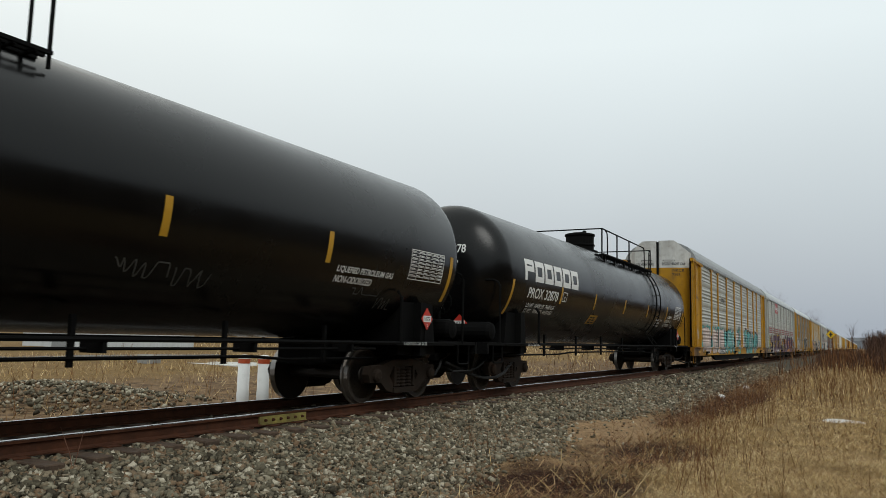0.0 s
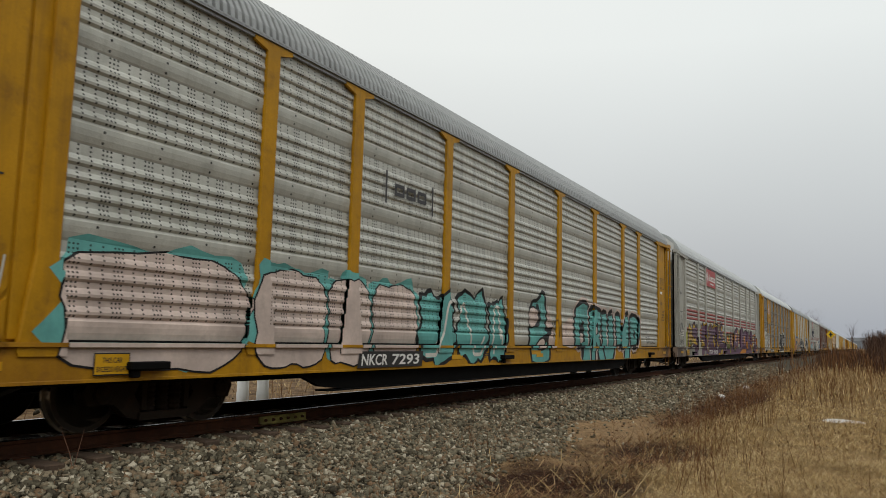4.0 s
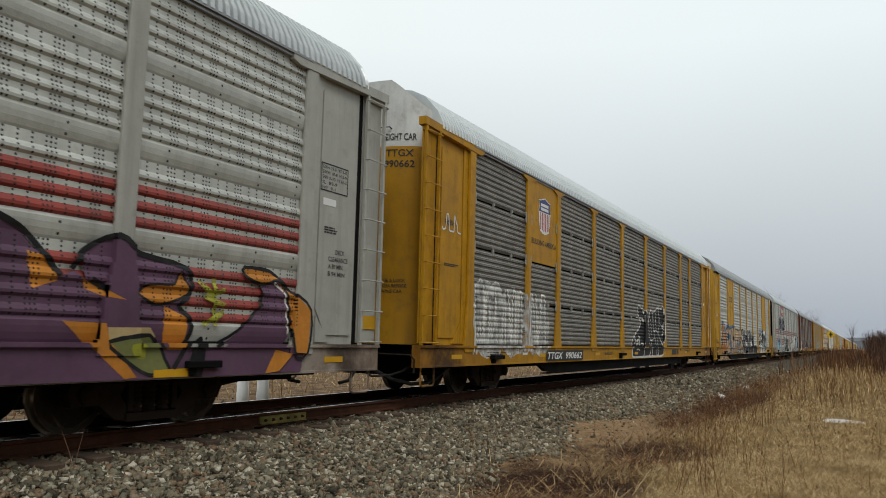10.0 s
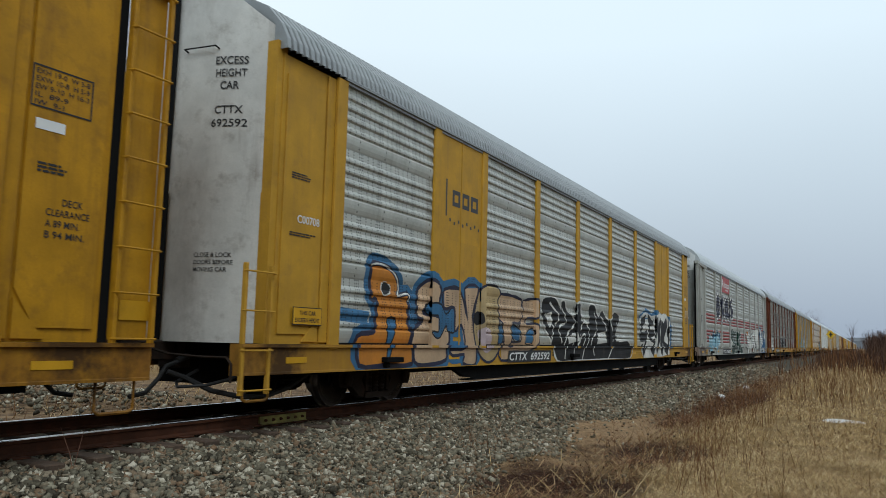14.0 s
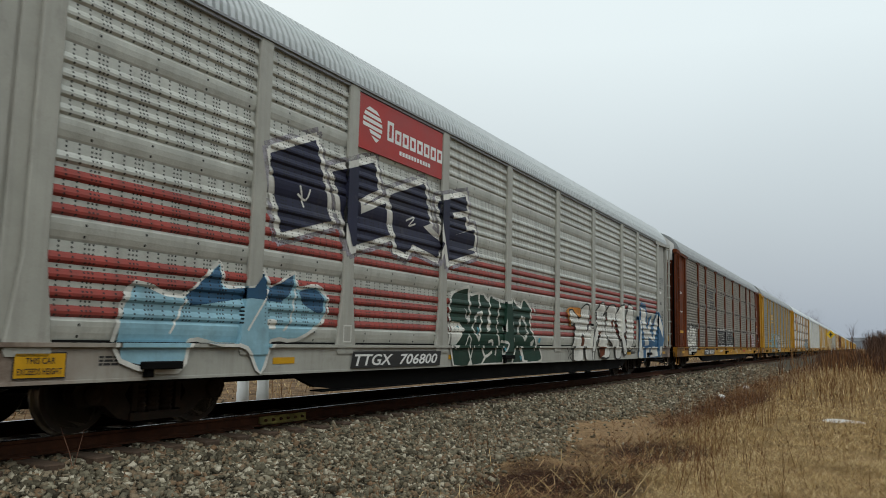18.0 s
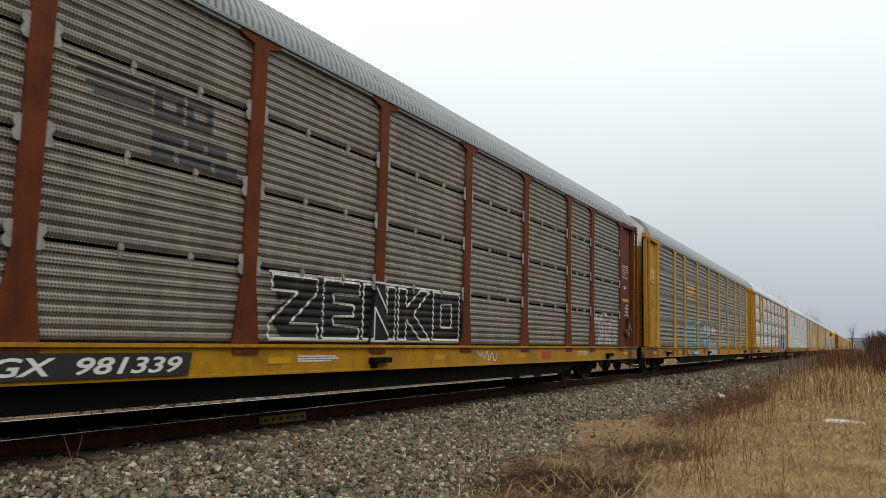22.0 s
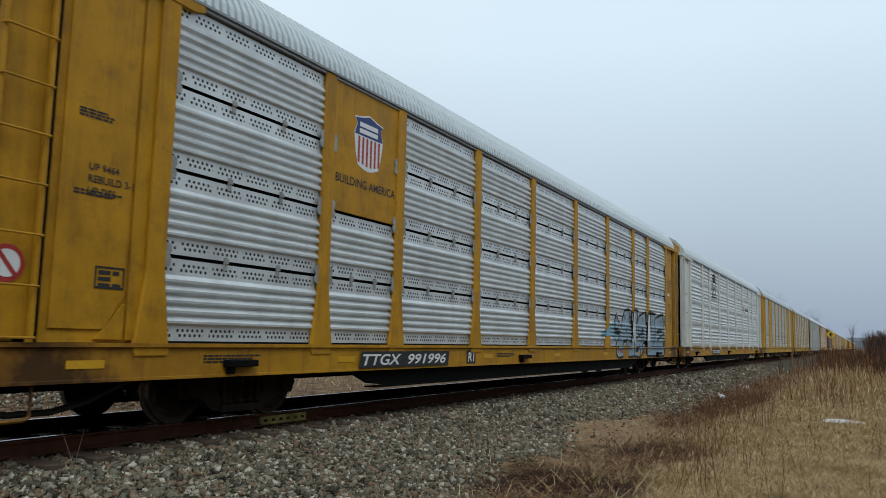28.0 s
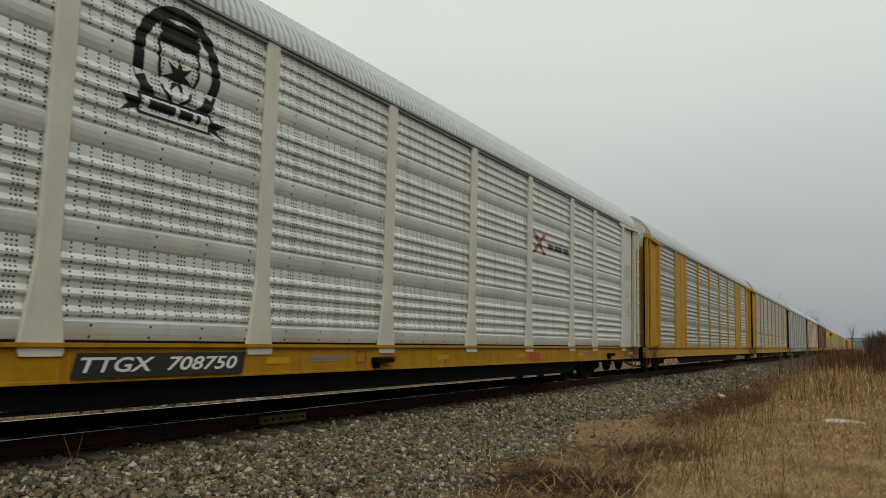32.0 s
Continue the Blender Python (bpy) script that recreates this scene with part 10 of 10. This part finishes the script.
fill_in(rack_e, wk, CHALK, 0, (13.78, 1.05), (13.97, 1.13), (13.94, 0.84))
fill_in(rack_e, wk, CHALK, 0, (13.02, 0.96), (13.17, 0.96), (13.35, 0.66), (13.53, 0.65), (13.51, 0.60), (13.27, 0.60))
fill_in(rack_e, wk, GREEN, 0, (10.86, 1.29), (11.03, 1.52), (11.19, 1.56), (11.18, 1.43), (11.09, 1.14))
fill_in(rack_e, wk, GREEN, 1, (10.63, 1.05), (10.68, 1.13), (10.75, 1.07), (10.75, 0.90), (10.70, 0.78), (10.63, 0.90))
fill_in(rack_e, wk, GREEN, 0, (13.08, 1.25), (13.26, 1.56), (13.38, 1.50), (13.53, 1.27), (13.40, 1.16))
stroke(rack_e, wk, CHALK, 0.06, (12.11, 1.87), (11.97, 1.48), (11.98, 1.20), (12.17, 0.89), (12.18, 0.60))
stroke(rack_e, wk, CHALK, 0.06, (12.15, 1.06), (12.47, 1.00), (12.23, 0.78))
stroke(rack_e, wk, CHALK, 0.06, (12.60, 1.94), (12.77, 1.45), (12.72, 1.34), (12.84, 0.96), (12.65, 0.60))
stroke(rack_e, wk, CHALK, 0.06, (11.16, 0.98), (11.33, 0.76), (11.65, 0.85))
stroke(rack_e, wk, CHALK, 0.06, (11.34, 0.74), (11.17, 0.60))
stroke(rack_e, wk, CHALK, 0.06, (11.12, 1.98), (11.11, 1.69))
stroke(rack_e, wk, CHALK, 0.06, (11.55, 1.04), (11.73, 1.06), (11.83, 0.89), (11.80, 0.78))
stroke(rack_e, wk, CHALK, 0.06, (13.94, 1.94), (13.99, 1.73))
fill_in(rack_e, wk, CYANB, 1, (11.03, 1.30), (11.10, 1.32), (11.09, 1.20), (11.03, 1.20))
fill_in(rack_e, wk, CYANB, 1, (12.21, 0.92), (12.31, 0.94), (12.30, 0.85))
fill_in(rack_e, wk, CYANB, 1, (13.06, 0.75), (13.18, 0.75), (13.15, 0.65))
fill_in(rack_e, wk, CYANB, 1, (10.17, 1.32), (10.25, 1.33), (10.24, 1.28))
fill_in(rack_e, wk, CYANB, 1, (14.23, 1.14), (14.34, 1.14), (14.34, 1.05), (14.24, 1.05))
fill_in(rack_e, wk, ORANGE, 1, (16.19, 1.84), (16.37, 1.94), (16.84, 1.97), (17.30, 1.96), (17.31, 1.74), (16.74, 1.63), (16.51, 1.46), (16.31, 1.69))
letter(rack_e, wk, CHALK, INK, 0.045, None, 0.00, 1, (16.38, 1.85), (16.64, 1.91), (17.18, 1.69), (17.38, 1.96), (17.73, 2.10), (18.04, 2.01), (17.94, 1.58), (17.77, 1.37), (18.23, 1.57), (18.28, 0.60), (17.63, 0.61), (17.53, 1.18), (17.34, 1.22), (17.37, 0.60), (16.64, 0.60), (16.68, 1.05), (16.86, 1.53), (16.55, 1.50))
letter(rack_e, wk, CHALK, INK, 0.045, None, 0.00, 1, (18.48, 1.86), (18.91, 2.12), (19.32, 2.24), (19.54, 2.02), (19.48, 1.52), (19.75, 1.08), (19.77, 0.66), (18.87, 0.71), (18.82, 1.07), (19.00, 1.31), (18.50, 1.09), (18.33, 0.60), (18.18, 0.71), (18.25, 1.20), (18.67, 1.73))
letter(rack_e, wk, CHALK, INK, 0.045, None, 0.00, 1, (19.30, 1.83), (19.80, 2.14), (20.43, 2.21), (20.70, 2.02), (20.46, 1.56), (20.99, 1.10), (21.01, 0.66), (20.47, 0.62), (20.33, 0.96), (19.78, 1.18), (19.51, 1.42), (19.72, 1.96))
letter(rack_e, wk, CHALK, INK, 0.045, None, 0.00, 1, (20.57, 1.90), (21.06, 2.20), (21.50, 2.20), (21.60, 1.49), (21.30, 1.32), (21.80, 0.94), (21.41, 0.71), (20.98, 1.31))
letter(rack_e, wk, CHALK, INK, 0.045, None, 0.00, 1, (21.80, 2.00), (22.05, 2.29), (22.55, 2.22), (22.65, 1.52), (22.58, 1.11), (22.25, 0.87), (21.80, 0.96))
fill_in(rack_e, wk, M["brown"], 0, (17.34, 1.21), (17.56, 1.21), (17.57, 0.98), (17.35, 0.97))
fill_in(rack_e, wk, M["brown"], 0, (19.16, 1.41), (19.00, 1.27), (18.82, 1.33))
fill_in(rack_e, wk, M["brown"], 0, (18.78, 0.98), (19.37, 0.96), (19.30, 0.74), (18.87, 0.65))
fill_in(rack_e, wk, M["brown"], 1, (20.18, 1.75), (20.36, 1.74), (20.25, 1.55), (20.09, 1.60))
letter(rack_e, wk, BLUE, BLUE, 0.05, None, 0.00, 0, (23.10, 1.90), (23.23, 1.99), (23.34, 1.93), (23.55, 2.40), (24.21, 2.37), (24.44, 2.03), (24.42, 1.67), (24.96, 2.07), (25.10, 1.82), (25.36, 1.75), (25.80, 2.22), (26.14, 2.13), (26.68, 1.78), (26.87, 1.27), (26.50, 0.94), (26.15, 0.60), (23.78, 0.60), (23.16, 0.60), (23.17, 1.08), (23.21, 1.76))
fill_in(rack_e, wk, CHALK, 0, (23.26, 1.87), (23.77, 1.72), (23.66, 1.45), (23.64, 1.15), (23.75, 0.95), (23.76, 0.60), (23.18, 0.60), (23.17, 1.08), (23.35, 1.54))
fill_in(rack_e, wk, CHALK, 0, (23.56, 2.30), (24.17, 2.23), (24.31, 2.06), (24.25, 1.92), (24.38, 1.54), (25.03, 1.96), (25.10, 1.82), (24.83, 1.52), (25.47, 1.15), (25.09, 1.21), (24.56, 1.31), (24.67, 1.02), (24.12, 1.00), (23.98, 1.47), (23.77, 1.74), (23.62, 1.97))
fill_in(rack_e, wk, CHALK, 0, (25.88, 2.15), (26.27, 1.99), (26.65, 1.75), (26.72, 1.29), (26.26, 1.56), (25.95, 1.70), (25.59, 1.33), (25.44, 1.18), (25.30, 1.27), (25.40, 1.71))
fill_in(rack_e, wk, CHALK, 0, (24.14, 0.94), (24.60, 0.96), (24.52, 0.60), (24.11, 0.60))
fill_in(rack_e, wk, CHALK, 0, (24.82, 0.96), (25.62, 1.00), (25.87, 0.65), (24.69, 0.60))
fill_in(rack_e, wk, CHALK, 0, (26.12, 0.98), (26.58, 1.00), (26.51, 0.78), (26.14, 0.63))
stroke(rack_e, wk, INK, 0.03, (16.10, 0.93), (16.25, 0.77), (16.15, 0.62))
stroke(rack_e, wk, INK, 0.03, (16.32, 0.95), (16.51, 0.83), (16.29, 0.73), (16.49, 0.61))
# pale blue outlines and grey letters
fill_in(rack_g, wk, CYAN, 0, (7.18, 2.08), (8.02, 2.13), (8.02, 1.77), (7.85, 1.72), (7.77, 2.02), (7.26, 1.99))
fill_in(rack_g, wk, CYAN, 0, (7.47, 1.70), (7.91, 1.72), (7.95, 1.22), (8.09, 0.95), (7.53, 0.93), (7.70, 1.10), (7.73, 1.52))
stroke(rack_g, wk, CYAN, 0.09, (6.64, 1.59), (6.29, 1.30), (6.69, 0.98))
stroke(rack_g, wk, CYAN, 0.09, (6.69, 1.53), (6.95, 1.54), (6.97, 1.13), (6.70, 1.10), (6.69, 1.53))
stroke(rack_g, wk, CYAN, 0.09, (7.23, 2.01), (7.29, 1.10), (7.38, 0.94))
stroke(rack_g, wk, CYAN, 0.09, (8.18, 1.01), (8.14, 1.70), (8.37, 1.86), (8.80, 1.88), (8.76, 1.32), (8.63, 1.12), (8.71, 0.93))
stroke(rack_g, wk, CYAN, 0.09, (8.39, 1.01), (8.35, 1.65))
stroke(rack_g, wk, CYAN, 0.09, (8.89, 0.93), (8.88, 1.75), (9.25, 2.01), (9.58, 2.01), (9.62, 1.35), (9.38, 1.13), (9.00, 1.10), (8.98, 1.29))
stroke(rack_g, wk, CYAN, 0.09, (9.21, 1.30), (9.19, 1.72), (9.04, 1.63), (9.06, 1.33), (9.21, 1.30))
stroke(rack_g, wk, CYAN, 0.09, (9.68, 0.96), (9.87, 1.36), (9.92, 2.04), (10.32, 2.12), (10.29, 1.74), (10.10, 1.14))
stroke(rack_g, wk, CYAN, 0.09, (10.20, 1.00), (10.38, 1.75), (10.57, 1.74), (10.55, 1.24))
stroke(rack_g, wk, CYAN, 0.09, (10.69, 1.34), (10.92, 1.68), (11.12, 1.64), (11.50, 1.36), (11.85, 0.96))
stroke(rack_g, wk, CYAN, 0.09, (7.12, 1.78), (7.16, 1.13))
fill_in(rack_g, wk, CYAN, 0, (11.09, 1.35), (11.50, 1.46), (11.90, 0.96), (11.21, 0.94))
fill_in(rack_g, wk, BUFF, 0, (8.21, 1.07), (8.42, 1.09), (8.49, 0.95), (8.22, 0.95))
fill_in(rack_g, wk, BUFF, 0, (7.38, 1.32), (7.50, 1.34), (7.51, 1.15), (7.39, 1.13))
fill_in(rack_g, wk, BUFF, 0, (8.99, 1.20), (9.18, 1.19), (9.16, 0.93), (8.97, 0.93))
letter(rack_g, wk, BUFF, INK, 0.04, None, 0.00, 1, (11.16, 1.94), (11.41, 2.12), (11.80, 1.98), (11.87, 1.73), (11.77, 1.44), (11.49, 1.61), (11.17, 1.64))
letter(rack_g, wk, BUFF, INK, 0.04, None, 0.00, 1, (11.91, 1.94), (12.20, 2.10), (12.48, 1.97), (12.46, 1.55), (12.11, 1.43))
letter(rack_g, wk, BUFF, INK, 0.04, None, 0.00, 1, (12.56, 1.98), (12.81, 2.08), (13.11, 1.90), (13.08, 1.60), (12.70, 1.50))
letter(rack_g, wk, BUFF, INK, 0.04, None, 0.00, 1, (13.20, 1.85), (13.81, 2.08), (14.32, 1.85), (14.44, 1.50), (13.97, 1.31), (13.96, 1.66), (13.35, 1.52))
letter(rack_g, wk, BUFF, INK, 0.04, None, 0.00, 1, (12.00, 1.37), (12.52, 1.44), (12.68, 0.60), (12.09, 0.60))
letter(rack_g, wk, BUFF, INK, 0.04, None, 0.00, 1, (12.65, 1.39), (13.09, 1.46), (13.30, 1.02), (13.38, 0.61), (12.74, 0.62))
letter(rack_g, wk, BUFF, INK, 0.04, None, 0.00, 1, (13.49, 1.19), (14.26, 1.32), (14.66, 0.62), (13.52, 0.61))
stroke(rack_g, wk, CHALK, 0.05, (15.95, 1.42), (15.85, 1.86), (16.20, 2.04), (16.36, 1.43), (15.86, 1.39), (16.01, 1.10))
stroke(rack_g, wk, CHALK, 0.05, (16.49, 1.11), (16.47, 1.99), (16.75, 2.03), (16.73, 1.11))
stroke(rack_g, wk, CHALK, 0.05, (16.96, 1.11), (16.91, 1.95), (17.24, 2.00), (17.32, 1.12))
stroke(rack_g, wk, CHALK, 0.05, (17.46, 1.12), (17.54, 1.94), (17.85, 1.99), (17.75, 1.61), (18.18, 1.72))
stroke(rack_g, wk, CHALK, 0.05, (15.96, 1.09), (17.87, 1.09))
# pale blue angular letters
fill_in(rack_h, hk, SKYB, 1, (17.83, 1.36), (18.13, 1.43), (18.46, 1.56), (19.01, 1.70), (19.26, 1.67), (19.22, 1.56), (19.54, 1.41), (19.51, 1.17), (19.14, 1.14), (18.85, 1.28), (18.21, 1.27), (17.90, 1.22))
stroke(rack_h, hk, INK, 0.14, (20.41, 2.08), (20.89, 2.11), (20.95, 1.69), (21.09, 1.43), (21.33, 0.70), (20.66, 0.68), (20.60, 1.20), (20.28, 1.11), (20.01, 0.69), (19.56, 0.66), (19.29, 0.80), (19.44, 0.99), (19.81, 1.39), (19.54, 1.38), (19.19, 1.44), (19.26, 1.67), (19.45, 1.93), (19.68, 1.67), (19.75, 1.73), (19.95, 1.49), (20.10, 1.74), (20.41, 2.08), (20.89, 2.11))
stroke(rack_h, hk, INK, 0.14, (21.29, 2.13), (21.96, 2.13), (21.94, 1.89), (22.96, 2.12), (23.06, 1.84), (23.06, 1.17), (22.70, 1.11), (22.20, 0.66), (21.33, 0.70), (21.09, 1.43), (21.29, 2.13), (21.96, 2.13))
stroke(rack_h, hk, INK, 0.14, (23.22, 2.10), (24.40, 2.10), (24.46, 1.94), (25.62, 2.14), (25.72, 1.45), (25.58, 0.67), (23.14, 0.69), (23.06, 1.17), (23.22, 2.10), (24.40, 2.10))
fill_in(rack_h, hk, ICE, 0, (20.41, 2.08), (20.89, 2.11), (20.95, 1.69), (21.09, 1.43), (21.33, 0.70), (20.66, 0.68), (20.60, 1.20), (20.28, 1.11), (20.01, 0.69), (19.56, 0.66), (19.29, 0.80), (19.44, 0.99), (19.81, 1.39), (19.54, 1.38), (19.19, 1.44), (19.26, 1.67), (19.45, 1.93), (19.68, 1.67), (19.75, 1.73), (19.95, 1.49), (20.10, 1.74))
fill_in(rack_h, hk, ICE, 0, (21.29, 2.13), (21.96, 2.13), (21.94, 1.89), (22.96, 2.12), (23.06, 1.84), (23.06, 1.17), (22.70, 1.11), (22.20, 0.66), (21.33, 0.70), (21.09, 1.43))
fill_in(rack_h, hk, ICE, 0, (23.22, 2.10), (24.40, 2.10), (24.46, 1.94), (25.62, 2.14), (25.72, 1.45), (25.58, 0.67), (23.14, 0.69), (23.06, 1.17))
fill_in(rack_h, hk, CHALK, 0, (21.32, 2.10), (21.46, 2.02), (21.55, 1.09), (21.05, 1.13), (21.20, 1.66))
fill_in(rack_h, hk, CHALK, 0, (23.26, 2.08), (23.49, 2.02), (23.49, 1.22), (23.06, 1.17), (23.15, 1.75))
fill_in(rack_h, hk, INK, 0, (19.16, 1.54), (19.62, 1.54), (19.58, 1.47), (19.86, 1.45), (19.72, 1.37), (19.50, 1.37), (19.19, 1.43))
fill_in(rack_h, hk, INK, 0, (20.37, 1.40), (20.57, 1.62), (20.58, 1.45))
fill_in(rack_h, hk, INK, 0, (20.22, 1.17), (20.60, 1.23), (20.61, 1.12), (20.23, 1.05))
fill_in(rack_h, hk, M["yellow"], 0, (20.14, 1.02), (20.60, 1.02), (20.64, 0.68), (20.01, 0.69))
stroke(rack_h, hk, INK, 0.07, (21.94, 1.89), (21.54, 1.26), (22.52, 1.45))
stroke(rack_h, hk, INK, 0.07, (21.96, 2.12), (21.99, 1.41))
stroke(rack_h, hk, INK, 0.07, (22.44, 1.56), (22.39, 1.11))
stroke(rack_h, hk, INK, 0.07, (22.61, 1.60), (22.62, 1.20))
stroke(rack_h, hk, INK, 0.07, (23.76, 2.10), (23.74, 1.53))
stroke(rack_h, hk, INK, 0.07, (24.41, 1.94), (24.21, 1.03))
stroke(rack_h, hk, INK, 0.07, (24.59, 1.49), (25.35, 1.58))
stroke(rack_h, hk, INK, 0.07, (24.60, 1.20), (25.72, 1.45))
stroke(rack_h, hk, INK, 0.07, (22.25, 1.06), (22.09, 0.66))
stroke(rack_h, hk, INK, 0.07, (21.09, 1.43), (21.30, 1.05), (21.33, 0.70))
fill_in(rack_h, hk, INK, 0, (22.42, 1.59), (22.61, 1.60), (22.60, 1.43), (22.43, 1.42))
fill_in(rack_h, hk, INK, 0, (24.58, 1.57), (25.41, 1.64), (25.36, 1.49), (24.59, 1.44))
stroke(rack_h, hk, CHALK, 0.03, (20.47, 2.06), (20.00, 1.51), (19.44, 0.97), (19.31, 0.80), (19.55, 0.68))
stroke(rack_h, hk, CHALK, 0.03, (21.28, 2.09), (21.12, 1.41))
stroke(rack_h, hk, CHALK, 0.03, (23.20, 2.05), (23.08, 1.21))
fill_in(rack_h, hk, M["faded_red"], 0, (19.38, 0.91), (19.58, 0.91), (19.58, 0.85), (19.48, 0.78), (19.42, 0.78), (19.45, 0.85), (19.39, 0.86))
fill_in(rack_h, hk, M["faded_red"], 0, (19.60, 0.91), (19.78, 0.90), (19.79, 0.85), (19.72, 0.78), (19.64, 0.78), (19.67, 0.85), (19.61, 0.85))
fill_in(rack_h, hk, M["faded_red"], 0, (19.81, 0.90), (20.04, 0.92), (19.96, 0.77), (19.84, 0.77))
fill_in(rack_h, hk, INK, 0, (21.50, 0.96), (21.86, 0.97), (21.84, 0.80), (21.50, 0.79))
# black block with white lines
for q in (((23.48, 1.76), (23.52, 1.82), (23.66, 1.82), (23.75, 1.88), (23.81, 1.79), (24.00, 1.78), (24.15, 1.86), (24.27, 1.91), (24.33, 1.81), (24.47, 1.71), (24.46, 1.65), (24.20, 1.67), (23.94, 1.63), (23.69, 1.63), (23.57, 1.62)),
          ((23.89, 1.63), (24.04, 1.65), (24.12, 1.45), (24.19, 1.31), (24.20, 1.20), (24.10, 1.04), (23.91, 1.02), (23.85, 1.19), (24.02, 1.28), (24.01, 1.36)),
          ((24.14, 1.62), (24.32, 1.61), (24.48, 1.47), (24.48, 1.34), (24.38, 1.23), (24.28, 1.04), (24.14, 1.03), (24.25, 1.23), (24.18, 1.45)),
          ((24.48, 1.72), (24.64, 1.73), (24.71, 1.48), (24.75, 1.35), (24.85, 1.36), (24.85, 1.65), (24.89, 1.63), (24.91, 1.16), (24.83, 1.04), (24.51, 1.03), (24.43, 1.15), (24.60, 1.26), (24.53, 1.47)),
          ((24.92, 1.66), (25.10, 1.68), (25.17, 1.83), (25.29, 1.84), (25.28, 1.71), (25.19, 1.62), (25.20, 1.44), (25.02, 1.38), (25.08, 1.32), (25.11, 1.16), (25.17, 1.16), (25.18, 1.03), (24.96, 1.03)),
          ((24.49, 1.92), (24.76, 1.94), (24.72, 1.83), (24.51, 1.84))):
    fill_in(rack_f, fk, ROSE, 0, *q)
for q in (((24.06, 1.66), (24.13, 1.45), (24.21, 1.31), (24.20, 1.16), (24.12, 1.03)), ((24.49, 1.62), (24.51, 1.36), (24.40, 1.22), (24.46, 1.06)), ((24.90, 1.67), (24.94, 1.40), (24.94, 1.04)), ((24.33, 1.42), (24.42, 1.34)), ((24.50, 1.24), (24.60, 1.16))):
    stroke(rack_f, fk, DARK_ROSE, 0.045, *q)
for q in (((25.38, 1.71), (25.76, 1.71), (25.70, 1.40), (25.39, 1.40), (25.38, 1.71)), ((25.40, 1.38), (25.39, 1.15), (25.64, 1.13), (25.65, 1.38)), ((25.45, 1.50), (25.46, 1.62), (25.55, 1.60), (25.56, 1.49), (25.45, 1.50)), ((25.63, 1.50), (25.62, 1.60), (25.73, 1.59), (25.73, 1.49), (25.63, 1.50))):
    edged_path(rack_f, fk, CHALK, 0.028, *q)
for q in (((25.43, 1.12), (25.43, 1.03)), ((25.56, 1.13), (25.56, 1.03)), ((25.30, 1.26), (25.42, 1.26)), ((25.64, 1.27), (25.81, 1.26)), ((25.33, 1.49), (25.32, 1.58), (25.39, 1.59)), ((25.56, 1.72), (25.53, 1.80), (25.60, 1.84), (25.67, 1.81))):
    stroke(rack_f, fk, CHALK, 0.026, *q)
fill_in(rack_f, fk, INK, 0, (10.00, 1.88), (11.04, 1.88), (15.33, 1.92), (15.33, 1.16), (15.22, 1.02), (10.37, 1.00), (9.98, 1.34), (10.54, 1.64), (10.20, 1.52))
stroke(rack_f, fk, CHALK, 0.03, (10.00, 1.89), (11.04, 1.90), (12.27, 1.92), (15.33, 1.92))
stroke(rack_f, fk, CHALK, 0.03, (10.02, 1.02), (15.24, 1.03))
for pts in (((10.05, 1.86), (10.98, 1.86), (10.98, 1.66), (10.42, 1.24), (11.02, 1.24), (11.02, 1.04), (10.02, 1.04), (10.02, 1.24), (10.58, 1.66), (10.05, 1.66), (10.05, 1.86)),
            ((11.12, 1.87), (12.00, 1.87), (12.00, 1.68), (11.36, 1.68), (11.36, 1.56), (11.86, 1.54), (11.86, 1.38), (11.36, 1.36), (11.36, 1.24), (12.00, 1.22), (12.00, 1.05), (11.12, 1.05), (11.12, 1.87)),
            ((12.10, 1.05), (12.10, 1.88), (12.34, 1.88), (12.76, 1.42), (12.76, 1.88), (13.00, 1.88), (13.00, 1.05), (12.80, 1.05), (12.34, 1.54), (12.34, 1.05), (12.10, 1.05)),
            ((13.10, 1.05), (13.10, 1.88), (13.34, 1.88), (13.34, 1.58), (13.80, 1.89), (14.10, 1.88), (13.58, 1.48), (14.14, 1.06), (13.82, 1.06), (13.34, 1.38), (13.34, 1.05), (13.10, 1.05)),
            ((14.24, 1.06), (14.24, 1.89), (15.22, 1.90), (15.22, 1.06), (14.24, 1.06)), ((14.52, 1.28), (14.52, 1.68), (14.92, 1.70), (14.92, 1.28), (14.52, 1.28))):
    for q0, q1 in zip(pts, pts[1:]):
        stroke(rack_f, fk, CHALK, 0.035, q0, q1)


def height_notice(car, y, z, wide, tall, x):
    """A small yellow plate with two lines of words."""
    on_flat(car, rect(y, y + wide, z, z + tall), x, BLACK, "notice", "yellow notice plate with black words")
    on_flat(car, rect(y + 0.012, y + wide - 0.012, z + 0.012, z + tall - 0.012), x + 0.003, M["yellow_clean"], "notice_face")
    on_flat(car, at_yz("THIS CAR", y + 0.22 * wide, z + 0.56 * tall, 0.24 * tall, 0.56 * wide), x + 0.006, BLACK)
    on_flat(car, at_yz("EXCEEDS HEIGHT", y + 0.08 * wide, z + 0.16 * tall, 0.24 * tall, 0.84 * wide), x + 0.006, BLACK)


height_notice(rack_b, 1.72, 0.64, 0.52, 0.24, 1.64)
height_notice(rack_e, 1.72, 0.64, 0.52, 0.24, 1.60)
height_notice(rack_a, 2.4, 0.65, 0.42, 0.22, 1.612)
height_notice(rack_d, 0.95, 1.22, 0.62, 0.24, WALL + 0.04)

motions()
